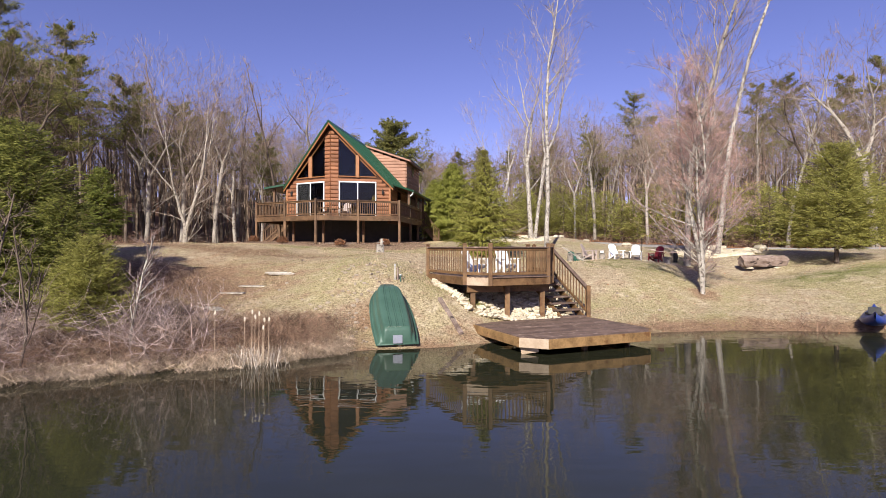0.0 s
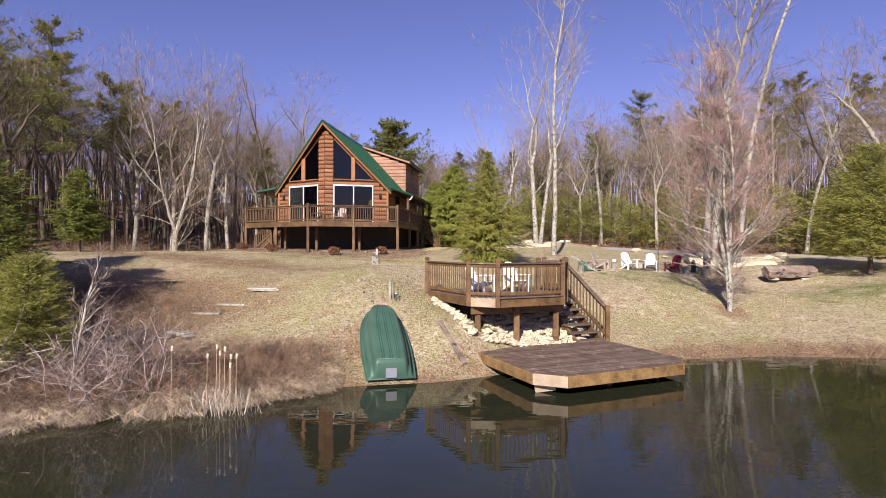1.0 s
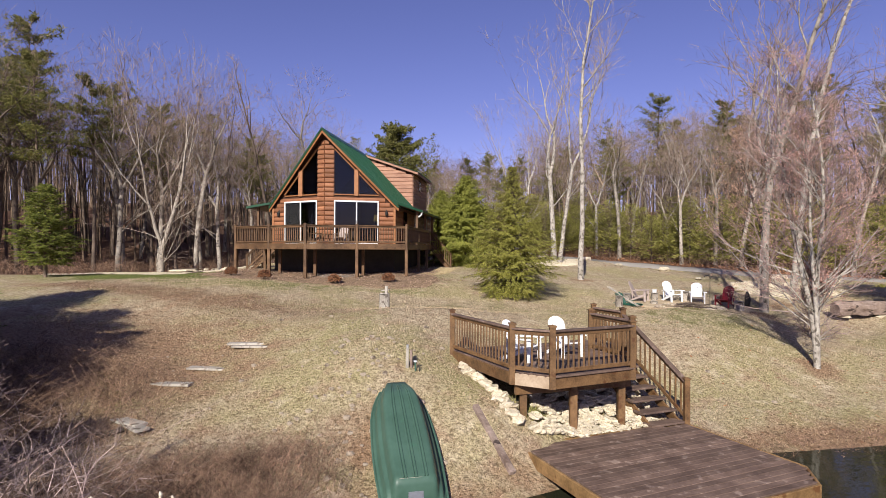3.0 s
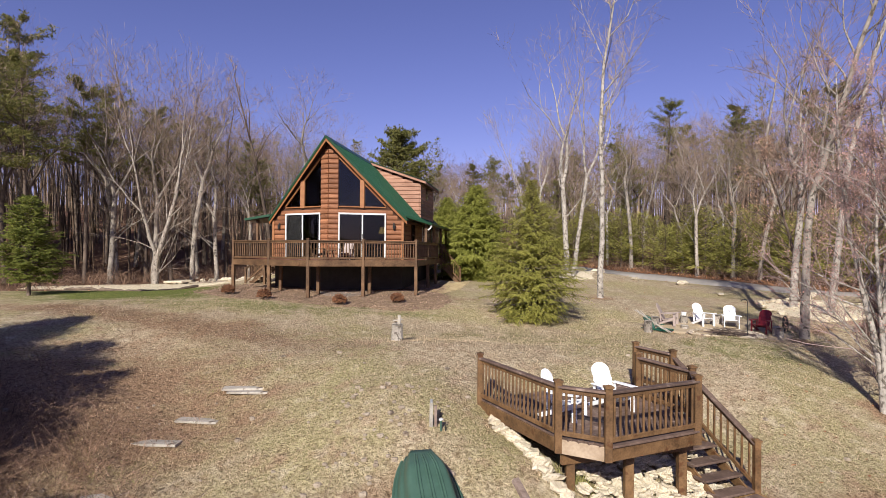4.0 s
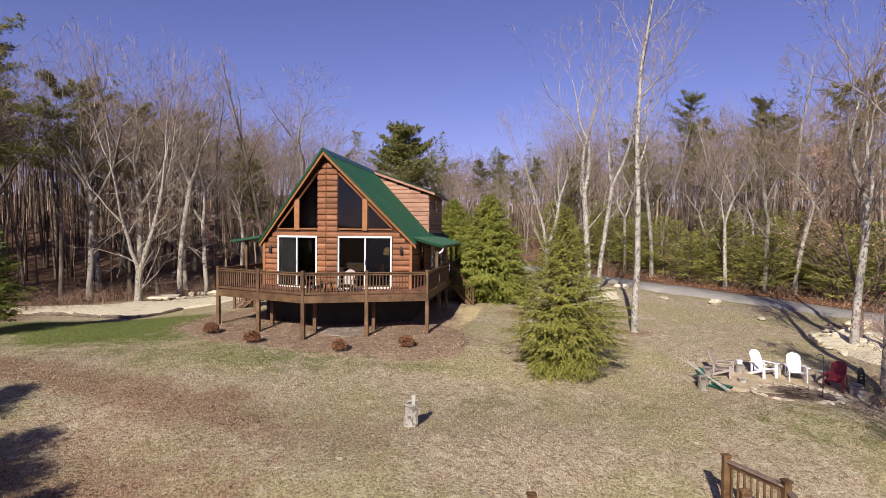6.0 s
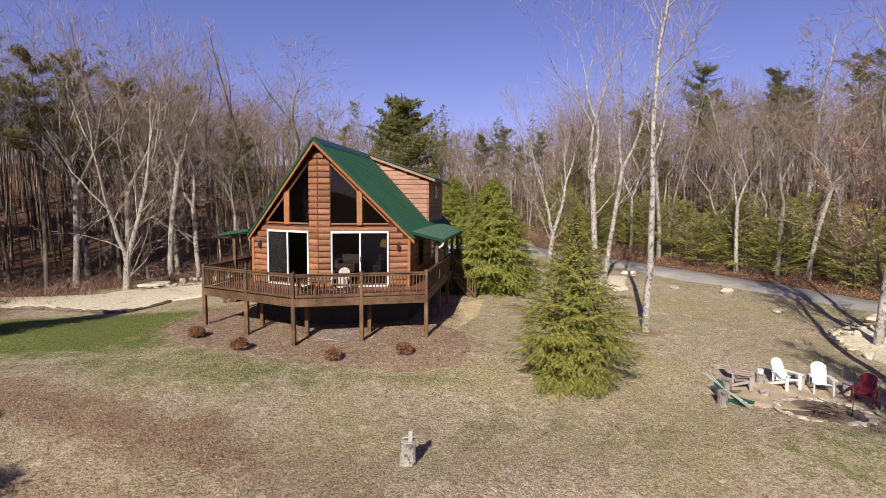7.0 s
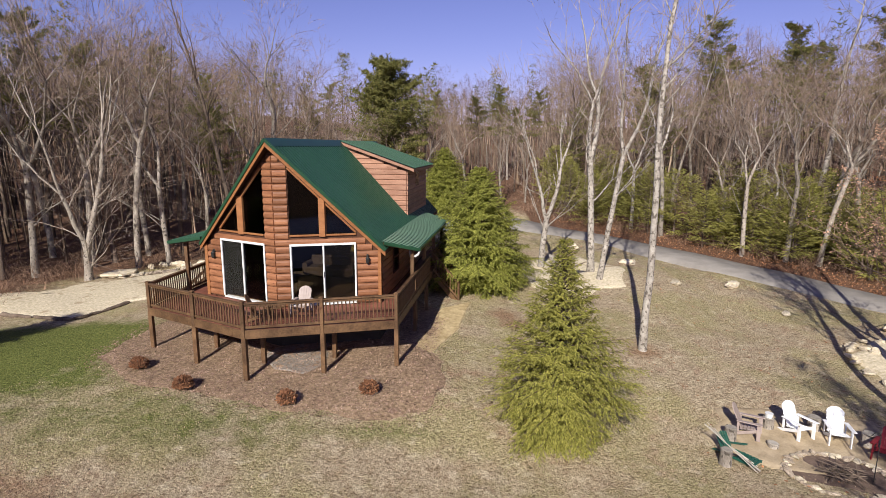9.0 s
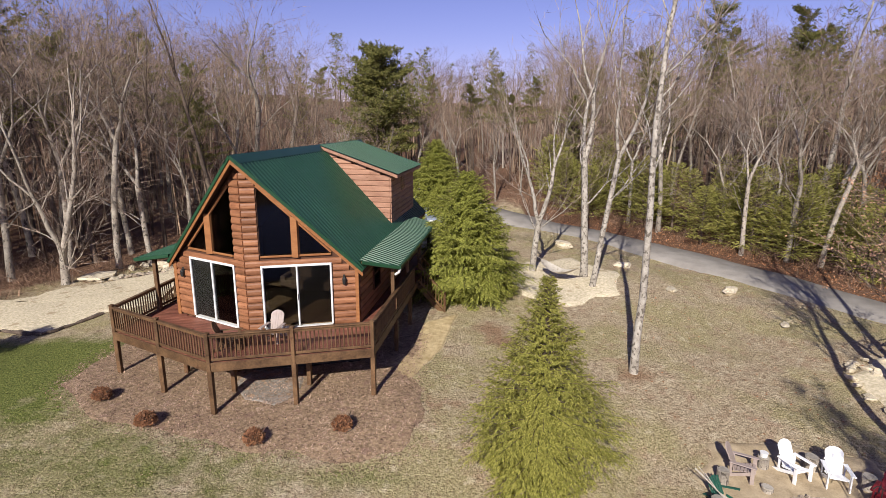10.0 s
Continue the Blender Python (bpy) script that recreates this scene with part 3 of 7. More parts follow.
wall_meshes = []
for side in (1, -1):
    b = Build()
    face_panel(b, side, [(0, FLOOR), (0.48, FLOOR), (0.48, face_top(0.48)), (0, face_top(0))])
    face_panel(b, side, [(2.72, FLOOR), (FACE, FLOOR), (FACE, face_top(FACE)), (2.72, face_top(2.72))])
    face_panel(b, side, [(0.48, 6.65), (2.72, 6.65), (2.72, 6.95), (0.48, 6.95)])
    face_panel(b, side, [(0.48, win_top(0.48)), (2.72, win_top(2.72)), (2.72, face_top(2.72)), (0.48, face_top(0.48))])
    front = part("wall", b, M_WALL, house)
    wall_meshes.append(front)
    # corner board, window and door trims
    b = Build()
    b.beam(on_face(side, FACE - 0.02, FLOOR, 0.05), on_face(side, FACE - 0.02, face_top(FACE), 0.05), 0.12, 0.10)
    part("corner_board", b, M_LOG_END, house)
    for s0, s1 in ((WIN_A, WIN_M[0]), (WIN_M[1], WIN_B)):
        tops = [(s0, win_top(s0)), (s1, win_top(s1))]
        win = part("window", face_panel(Build(), side, [(s0, WIN_Z), (s1, WIN_Z), tops[1], tops[0]], -0.03, 0.012), M_GLASS, house, "tall dark angled gable window")
        win.visible_shadow = False
        o = 0.045
        part("sill", Build().beam(on_face(side, s0, WIN_Z, o), on_face(side, s1, WIN_Z, o), 0.07, 0.06, (0, 0, 1)), M_LOG_END, win)
        part("frame", Build().beam(on_face(side, *tops[0], o), on_face(side, *tops[1], o), 0.07, 0.06, (0, 0, 1)), M_LOG_END, win)
    b = Build()
    m0 = sum(WIN_M) / 2
    b.beam(on_face(side, m0, WIN_Z - 0.05, 0.03), on_face(side, m0, win_top(m0) + 0.1, 0.03), 0.22, 0.18)
    part("mullion", b, M_LOG_END, house, "reddish stained timber mullion")
    # sliding door
    door = part("sliding_door", face_panel(Build(), side, [(DOOR[0], FLOOR + 0.02), (DOOR[1], FLOOR + 0.02), (DOOR[1], FLOOR + 0.07), (DOOR[0], FLOOR + 0.07)], 0.06, 0.16),
                M_WHITE, house, "white vinyl sliding glass door")
    mid = (DOOR[0] + DOOR[1]) / 2
    for p0, p1, w in (((DOOR[0], 4.52), (DOOR[0], 6.66), 0.06), ((DOOR[1], 4.52), (DOOR[1], 6.66), 0.06), ((mid, 4.55), (mid, 6.62), 0.055)):
        b = Build()
        b.beam(on_face(side, *p0, 0.05), on_face(side, *p1, 0.05), w, 0.07)
        part("stile", b, M_WHITE, door)
    b = Build()
    b.beam(on_face(side, DOOR[0], 6.62, 0.052), on_face(side, DOOR[1], 6.62, 0.052), 0.06, 0.08)
    part("head", b, M_WHITE, door)
    for i, (s0, s1) in enumerate(((DOOR[0] + 0.04, mid - 0.03), (mid + 0.03, DOOR[1] - 0.04))):
        screen = i == (1 if side > 0 else 1)
        g = part("pane", face_panel(Build(), side, [(s0, 4.57), (s1, 4.57), (s1, 6.59), (s0, 6.59)], 0.02, 0.01), M_SCREEN if screen else M_GLASS, door)
        g.visible_shadow = False
    b = Build()
    b.beam(on_face(side, mid, 5.45, 0.10), on_face(side, mid, 5.65, 0.10), 0.025, 0.03)
    part("handle", b, M_BLACK, door)


def log_board(b, side, s0, s1, z, h, base=0.0, bulge=0.06):
    """One half-round siding log on a prow face."""
    prof = [(base, 0.006), (base + bulge * 0.66, 0.028), (base + bulge, h * 0.32), (base + bulge, h * 0.66), (base + bulge * 0.66, h - 0.028), (base, h - 0.006)]
    n = len(prof)
    vs = [on_face(side, s, z + pz, po) for s in (s0, s1) for po, pz in prof]
    fs = [(i, i + 1, n + i + 1, n + i) for i in range(n - 1)]
    return b.add(vs, fs + [tuple(range(n)), tuple(range(2 * n - 1, n - 1, -1))])


COURSE = 0.238
for side in (1, -1):
    z = FLOOR + 0.02
    while z < 9.7:
        mid = z + COURSE * 0.5
        limit = min(FACE - 0.06, (RIDGE - 0.3 - z - COURSE) / PITCH * FACE / HALF)
        spans = []
        if limit > 0.08:
            if mid < 6.66:
                spans = [(0.0, 0.45), (2.76, limit)]
            elif mid < 6.93:
                spans = [(0.0, limit)]
            else:
                s_hi = 0.48 + (9.26 - z) / 1.0 + 0.06
                spans = [(0.0, min(0.44, limit))] + ([(max(2.74, s_hi), limit)] if limit > max(2.74, s_hi) + 0.08 else [])
        for s0, s1 in spans:
            if s1 - s0 > 0.06:
                part("log_board", log_board(Build(), side, s0, s1, z, COURSE), M_LOG, house)
        z += COURSE

# side, back and lower walls
for side in (1, -1):
    b = Build()
    b.prism([(side * HALF, SWEEP, FLOOR - 0.3), (side * HALF, BACK, FLOOR - 0.3), (side * HALF, BACK, roof_z(HALF) - 0.2), (side * HALF, SWEEP, roof_z(HALF) - 0.2)], (-side * 0.16, 0, 0))
    part("wall", b, M_WALL, house)
    z = FLOOR + 0.02
    while z < roof_z(HALF) - 0.35:
        b = Build()
        b.beam((side * (HALF + 0.02), SWEEP + 0.1, z + COURSE / 2), (side * (HALF + 0.02), BACK, z + COURSE / 2), 0.08, COURSE - 0.01, bev=0.03)
        part("log_board", b, M_LOG, house)
        z += COURSE
    for v in (3.0, 6.2, 9.5):
        b = Build()
        b.prism([(side * (HALF + 0.075), v, 5.1), (side * (HALF + 0.075), v + 0.9, 5.1), (side * (HALF + 0.075), v + 0.9, 6.3), (side * (HALF + 0.075), v, 6.3)], (side * 0.012, 0, 0))
        w = part("window", b, M_GLASS, house, "dark side window with a white frame, darkened on the nearest")
        b = Build()
        for q0, q1 in (((v, 5.1), (v + 0.9, 5.1)), ((v, 6.3), (v + 0.9, 6.3)), ((v, 5.1), (v, 6.3)), ((v + 0.9, 5.1), (v + 0.9, 6.3)), ((v, 5.7), (v + 0.9, 5.7))):
            # nearest window's frame takes the dark backing colour in place of wall shade
            part("frame", Build().beam((side * (HALF + 0.09), *q0), (side * (HALF + 0.09), *q1), 0.05, 0.05, (1, 0, 0)), M_WALL if v < 4 else M_WHITE, w)
b = Build()
b.prism([(-HALF, BACK, FLOOR - 0.3), (HALF, BACK, FLOOR - 0.3), (HALF, BACK, roof_z(HALF) - 0.2), (0, BACK, RIDGE - 0.2), (-HALF, BACK, roof_z(HALF) - 0.2)], (0, -0.16, 0))
part("wall", b, M_LOG, house)
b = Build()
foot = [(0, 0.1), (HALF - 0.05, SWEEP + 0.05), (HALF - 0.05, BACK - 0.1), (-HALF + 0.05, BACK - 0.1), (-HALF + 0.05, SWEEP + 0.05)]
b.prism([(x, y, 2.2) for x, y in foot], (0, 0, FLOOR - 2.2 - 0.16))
# one near-black colour over the whole basement wall
part("basement", b, M_BASE, house, "dark basement wall behind the deck posts")
b = Build()
b.prism([(x, y, FLOOR - 0.15) for x, y in foot], (0, 0, 0.13))
part("floor", b, M_INSIDE, house)
b = Build()
b.prism([(-HALF + 0.2, 7.5, FLOOR), (HALF - 0.2, 7.5, FLOOR), (HALF - 0.2, 7.5, 6.5), (0, 7.5, 9.8), (-HALF + 0.2, 7.5, 6.5)], (0, 0.12, 0))
part("partition", b, M_INSIDE, house, "interior board wall")


# roof: ribbed metal sheets
def ribbed(b, along0, along1, a0, a1, z0, z1, thick=0.05, pitch=0.23, side=1, cut=None):
    """A ribbed sheet between across a0 (height z0) and a1 (height z1), from along0 to along1. cut(across): where it begins."""
    n = int((along1 - along0) / pitch)
    prof = []
    for i in range(n + 1):
        y = along0 + i * pitch
        prof += [(y, 0.0), (y + pitch * 0.72, 0.0), (y + pitch * 0.80, 0.032), (y + pitch * 0.92, 0.032)]
    k = len(b.v)
    cols = 2 if cut is None else 9
    for y, h in prof:
        for c in range(cols):
            t = c / (cols - 1)
            a = lerp(a0, a1, t)
            start = along0 if cut is None else cut(a)
            b.v.append((side * a, min(max(y, start), along1), lerp(z0, z1, t) + (h if y > start else 0)))
    m = len(prof)
    for i in range(m - 1):
        for c in range(cols - 1):
            b.f.append((k + i * cols + c, k + (i + 1) * cols + c, k + (i + 1) * cols + c + 1, k + i * cols + c + 1))
    return b


EAVE = 3.55


def rake(a):
    return -0.42 + (a / EAVE) * (SWEEP + 0.32)


for side in (1, -1):
    b = ribbed(Build(), -0.42, BACK + 0.4, 0.0, EAVE, RIDGE, roof_z(EAVE), side=side, cut=rake)
    roof = part("roof", b, M_ROOF, house, "ribbed green metal roof sheet")
    b = Build()
    b.prism([(0, -0.38, RIDGE - 0.02), (side * EAVE, rake(EAVE) + 0.02, roof_z(EAVE) - 0.02), (side * EAVE, BACK + 0.35, roof_z(EAVE) - 0.02), (0, BACK + 0.35, RIDGE - 0.02)], (0, 0, -0.14))
    part("roof_deck", b, M_WALL, roof)
    b = Build()
    b.prism([(0, -0.43, RIDGE - 0.035), (side * EAVE, rake(EAVE) - 0.01, roof_z(EAVE) - 0.035), (side * EAVE, rake(EAVE) - 0.01, roof_z(EAVE) - 0.22), (0, -0.43, RIDGE - 0.22)], (0, 0.04, 0))
    part("rake_board", b, M_LOG_END, roof, "golden stained rake board")
    b = Build()
    b.beam((0, -0.45, RIDGE + 0.0), (side * EAVE, rake(EAVE) - 0.03, roof_z(EAVE) + 0.0), 0.05, 0.11)
    part("rake_trim", b, M_ROOF, roof)
b = Build()
b.add([(-0.22, -0.44, RIDGE - 0.2), (0, -0.44, RIDGE + 0.06), (0.22, -0.44, RIDGE - 0.2), (-0.22, BACK + 0.4, RIDGE - 0.2), (0, BACK + 0.4, RIDGE + 0.06), (0.22, BACK + 0.4, RIDGE - 0.2)],
      [(0, 1, 4, 3), (1, 2, 5, 4)])
part("ridge_cap", b, M_ROOF, house)

# dormer
D0, D1, DU, DZ = 7.3, 12.2, 3.05, 9.0
b = Build()
b.prism([(0.2, D0, roof_z(0.2)), (DU, D0, roof_z(DU)), (DU, D0, DZ), (0.2, D0, RIDGE - 0.05)], (0, 0.14, 0))
b.prism([(DU, D0, roof_z(DU)), (DU, D1, roof_z(DU)), (DU, D1, DZ), (DU, D0, DZ)], (-0.14, 0, 0))
dormer = part("dormer", b, M_WALL, house, "shed dormer with pale log siding")
z = roof_z(DU) - 0.1
while z < RIDGE - 0.2:
    zc = z + COURSE / 2
    u0 = max(0.15, (RIDGE - z - COURSE) / PITCH)
    u1 = DU if zc < DZ - 0.1 else DU * (RIDGE - 0.15 - zc) / (RIDGE - 0.15 - (DZ - 0.1))
    if u1 - u0 > 0.1:
        part("log_board", Build().beam((u0, D0 - 0.015, zc), (min(u1, DU + 0.01), D0 - 0.015, zc), 0.09, COURSE - 0.008, bev=0.035), M_LOG_PALE, dormer)
    if zc < DZ - 0.05:
        part("log_board", Build().beam((DU + 0.015, D0, zc), (DU + 0.015, D1, zc), 0.09, COURSE - 0.008, bev=0.035), M_LOG_PALE, dormer)
    z += COURSE
b = ribbed(Build(), D0 - 0.3, D1 + 0.3, 0.0, DU + 0.42, RIDGE + 0.03, DZ + 0.02)
dr = part("roof", b, M_ROOF, dormer, "low-pitched ribbed green metal roof")
b = Build()
b.prism([(0, D0 - 0.28, RIDGE + 0.0), (DU + 0.4, D0 - 0.28, DZ - 0.02), (DU + 0.4, D1 + 0.28, DZ - 0.02), (0, D1 + 0.28, RIDGE)], (0, 0, -0.13))
part("roof_edge", b, M_LOG_PALE, dormer)
b = Build()
b.beam((DU + 0.07, 9.2, 8.45), (DU + 0.07, 9.9, 8.45), 0.03, 0.75)
part("window", b, M_GLASS, dormer, "small dark dormer window")

# porch roofs along both sides
for side, out, zi, zo, v0, k in ((1, 4.55, 6.62, 6.26, 1.45, 0.7), (-1, 4.75, 6.66, 6.44, 1.10, 0.0)):
    b = ribbed(Build(), v0, 10.4, 3.35, out, zi, zo, side=side, cut=lambda a: v0 + (a - 3.4) * k)
    porch = part("porch_roof", b, M_ROOF, house, "green metal porch roof")
    b = Build()
    v1 = v0 + (out - 3.4) * k
    b.prism([(side * 3.4, v0 + 0.05, zi - 0.05), (side * (out - 0.05), v1 + 0.05, zo - 0.03), (side * (out - 0.05), 10.3, zo - 0.03), (side * 3.4, 10.3, zi - 0.05)], (0, 0, -0.1))
    part("soffit", b, M_DECK, porch)
    b = Build()
    b.beam((side * (out + 0.03), v1, zo - 0.04), (side * (out + 0.03), 10.4, zo - 0.04), 0.09, 0.11)
    part("gutter", b, M_ROOF, porch)
    if side > 0:
        part("downspout", Build().tube([(out + 0.03, v1 + 0.06, zo - 0.10), (out - 0.02, v1 + 0.08, zo - 0.24), (out - 0.16, v1 + 0.14, zo - 0.34)], [0.045] * 3, 8), M_WHITE, porch, "white elbow of a downspout")
    b = Build()
    b.beam((side * 3.45, v0, zi - 0.06), (side * (out + 0.03), v1, zo - 0.05), 0.05, 0.12)
    part("edge_trim", b, M_ROOF, porch)
    for v in ((2.45, 5.0, 7.6, 10.1) if side > 0 else (1.45, 4.2, 7.0, 10.0)):
        part("porch_post", Build().beam((side * 4.28, v, FLOOR), (side * 4.28, v, lerp(zi, zo, (4.28 - 3.35) / (out - 3.35)) - 0.1), 0.13, 0.13), M_DECK, house, "brown porch post")

# lanterns by the doors
for side in (1, -1):
    p = on_face(side, 3.12, 6.0, 0.12)
    b = Build()
    b.tube([p + Vector((0, 0, -0.12)), p + Vector((0, 0, -0.08)), p + Vector((0, 0, 0.08)), p + Vector((0, 0, 0.16))], [0.035, 0.06, 0.075, 0.02], 8)
    b.beam(p + Vector((0, 0, 0.12)), on_face(side, 3.12, 6.18, 0.05), 0.025, 0.025)
    b.beam(on_face(side, 3.12, 6.02, 0.06), on_face(side, 3.12, 6.22, 0.06), 0.07, 0.03)
    part("wall_lantern", b, M_BLACK, house, "black iron wall lantern")


# ---- decks ----
BALUSTERS = {}


def railing(owner, p0, p1, floor, mat, high=0.86, gap=0.118, cap=None, label=""):
    """Rails and balusters from p0 to p1 (plan points) with floors floor = (z0, z1)."""
    (x0, y0), (x1, y1) = p0, p1
    z0, z1 = floor
    rail = part("railing", Build().beam((x0, y0, z0 + high), (x1, y1, z1 + high), 0.13, 0.04), cap or mat, owner, label)
    part("top_rail", Build().beam((x0, y0, z0 + high - 0.06), (x1, y1, z1 + high - 0.06), 0.04, 0.085), mat, rail)
    part("bottom_rail", Build().beam((x0, y0, z0 + 0.10), (x1, y1, z1 + 0.10), 0.04, 0.085), mat, rail)
    k = mat.name
    if k not in BALUSTERS:
        BALUSTERS[k] = Build().beam((0, 0, 0), (0, 0, 0.74), 0.036, 0.036, bev=0.005).mesh("baluster", mat)
    n = int(math.hypot(x1 - x0, y1 - y0) / gap)
    for i in range(1, n):
        t = i / n
        o = part("baluster", BALUSTERS[k], mat, rail)
        o.location = (lerp(x0, x1, t), lerp(y0, y1, t), lerp(z0, z1, t) + 0.08)
    return rail


def post(owner, x, y, z0, z1, mat, w=0.10, cap=True):
    o = part("post", Build().beam((x, y, z0), (x, y, z1), w, w, bev=0.008), mat, owner)
    if cap:
        part("cap", Build().beam((x, y, z1), (x, y, z1 + 0.03), w + 0.035, w + 0.035, bev=0.01).tube([(x, y, z1 + 0.03), (x, y, z1 + 0.055)], [w * 0.62, 0.01], 4), mat, o)
    return o


house_deck = thing("raised_deck", (HX, HY, 0), "brown stained raised wraparound deck with baluster railing on tall posts", "deck", turn=HTURN)
DF, DS, DSV = -2.46, 4.38, -0.72
DSLOPE = (DSV - DF) / DS
FRONT = [(-DS, DSV), (-DS * 0.5, lerp(DF, DSV, 0.5)), (0, DF), (DS * 0.5, lerp(DF, DSV, 0.5)), (DS, DSV)]


def to_ground(x, y):
    p = Matrix.LocRotScale((HX, HY, 0), Euler((0, 0, radians(HTURN))), None) @ Vector((x, y, 0))
    return height(p.x, p.y)


for x, y in FRONT:
    post(house_deck, x, y, to_ground(x, y) - 0.1, 4.2, M_DECK, 0.14, False)
    post(house_deck, x, y - 0.02, 4.08, 5.33, M_DECK, 0.11)
for x, y in ((-2.2, -0.35), (0, -1.25), (2.15, -0.42)):
    post(house_deck, x, y, to_ground(x, y) - 0.1, 4.2, M_DECK, 0.14, False)
for side in (1, -1):
    for v in (2.45, 5.0, 7.6):
        post(house_deck, side * DS, v, to_ground(side * DS, v) - 0.1, 4.2, M_DECK, 0.14, False)
for a, c in zip(FRONT, FRONT[1:]):
    railing(house_deck, a, c, (FLOOR, FLOOR), M_DECK)
    d = Vector((c[0] - a[0], c[1] - a[1], 0)).normalized()
    part("rim_joist", Build().beam((a[0], a[1] - 0.04, 4.30), (c[0], c[1] - 0.04, 4.30), 0.05, 0.28), M_DECK, house_deck)
for side in (1, -1):
    railing(house_deck, (side * DS, DSV), (side * DS, 2.45), (FLOOR, FLOOR), M_DECK)
    railing(house_deck, (side * DS, 2.45), (side * DS, 6.0), (FLOOR, FLOOR), M_DECK)
    if side < 0:
        railing(house_deck, (side * DS, 6.4), (side * DS, 10), (FLOOR, FLOOR), M_DECK)
    else:
        railing(house_deck, (side * DS, 7.2), (side * DS, 11), (FLOOR, FLOOR), M_DECK)
    part("rim_joist", Build().beam((side * DS, DSV, 4.30), (side * DS, 11.5, 4.30), 0.05, 0.28), M_DECK, house_deck)
v = DF + 0.12
while v < 3.0:
    reach = min(DS, (v - DF) / DSLOPE)
    inner = 0.0 if v < 0.02 else min(HALF, v / SWEEP * HALF) + 0.06
    for side in (1, -1):
        if reach > inner + 0.05:
            part("deck_board", Build().beam((side * inner, v, FLOOR - 0.02), (side * reach, v, FLOOR - 0.02), 0.132, 0.035, bev=0.006), M_FLOOR, house_deck)
    v += 0.14
for side in (1, -1):
    for k in range(7):
        u = HALF + 0.12 + 0.14 * k
        part("deck_board", Build().beam((side * u, 3.05, FLOOR - 0.02), (side * u, 11.4, FLOOR - 0.02), 0.132, 0.035, bev=0.006), M_FLOOR, house_deck)


def stairs(owner, top, step, n, width, mat, rise, treads_mat=None):
    """Open stairs: treads from top (x, y, z) going down along step (dx, dy), with two stringers."""
    tx, ty, tz = top
    d = Vector((step[0], step[1], 0))
    s = Vector((-d.y, d.x, 0)).normalized() * width / 2
    for i in range(n):
        c = Vector((tx, ty, tz - rise * (i + 1))) + d * (i + 0.5)
        part("tread", Build().beam(c - s, c + s, d.length * 0.98, 0.045), treads_mat or mat, owner)
    for k in (1, -1):
        a = Vector((tx, ty, tz - 0.24)) + s * k * 0.86
        part("stringer", Build().beam(a, a + d * n - Vector((0, 0, rise * n - 0.06)), 0.045, 0.2), mat, owner)


# side steps of the house deck
right_steps = thing("deck_steps", (HX, HY, 0), "brown wooden steps with railing from the side deck to the ground", "steps", turn=HTURN)
stairs(right_steps, (DS + 0.05, 7.1, FLOOR), (0.16, 0), 8, 1.0, M_PDECK, 0.19)
for yy in (6.56, 7.64):
    post(right_steps, DS + 1.22, yy, 2.6, 3.95, M_PDECK)
    railing(right_steps, (DS + 0.06, yy), (DS + 1.22, yy), (FLOOR - 0.05, 3.05), M_PDECK)
left_steps = thing("deck_steps", (HX, HY, 0), "brown wooden steps with railing behind the deck posts", "steps", turn=HTURN)
stairs(left_steps, (-DS - 0.05, 4.2, FLOOR), (-0.21, 0), 8, 1.0, M_DECK, 0.19)
for yy in (3.65, 4.75):
    post(left_steps, -DS - 1.7, yy, 2.6, 3.85, M_DECK)
    railing(left_steps, (-DS - 0.06, yy), (-DS - 1.7, yy), (FLOOR - 0.05, 2.95), M_DECK)


# ---- pond deck, rocks and dock ----
pond_deck = thing("pond_deck", (0, 0, 0), "golden brown wooden viewing deck with railing above the pond bank", "deck")
PF = 1.72
PA, PB, PC, PD, PE, PH, PI, PG = (-0.51, 18.54), (0.65, 16.16), (1.38, 15.76), (3.22, 16.60), (3.48, 17.37), (2.93, 18.72), (2.50, 19.77), (2.46, 19.75)
LT, LB = (3.84, 19.08), (3.38, 20.13)
OUTLINE = [PA, PB, PC, PD, PE, PH, PI]
LANDING = [PH, LT, LB, PI]
for x, y in (PA, PB, PC, PD, PE, PH, LT, LB):
    post(pond_deck, x, y, PF - 0.24, PF + 0.96, M_PDECK, 0.12)
for a, c in ((PA, PB), (PB, PC), (PC, PD), (PD, PE), (PE, PH), (LB, LT)):
    railing(pond_deck, a, c, (PF, PF), M_PDECK, 0.88, 0.125, M_PDARK)
for a, c in ((PA, PB), (PB, PC), (PC, PD), (PD, PE), (PE, PH), (PH, LT), (LT, LB), (LB, PA)):
    part("rim_joist", Build().beam((*a, PF - 0.13), (*c, PF - 0.13), 0.05, 0.24), M_PALE if a == PB else M_PDECK, pond_deck)
E1, E2 = Vector((PB[0] - PA[0], PB[1] - PA[1], 0)).normalized(), Vector((PD[0] - PC[0], PD[1] - PC[1], 0)).normalized()


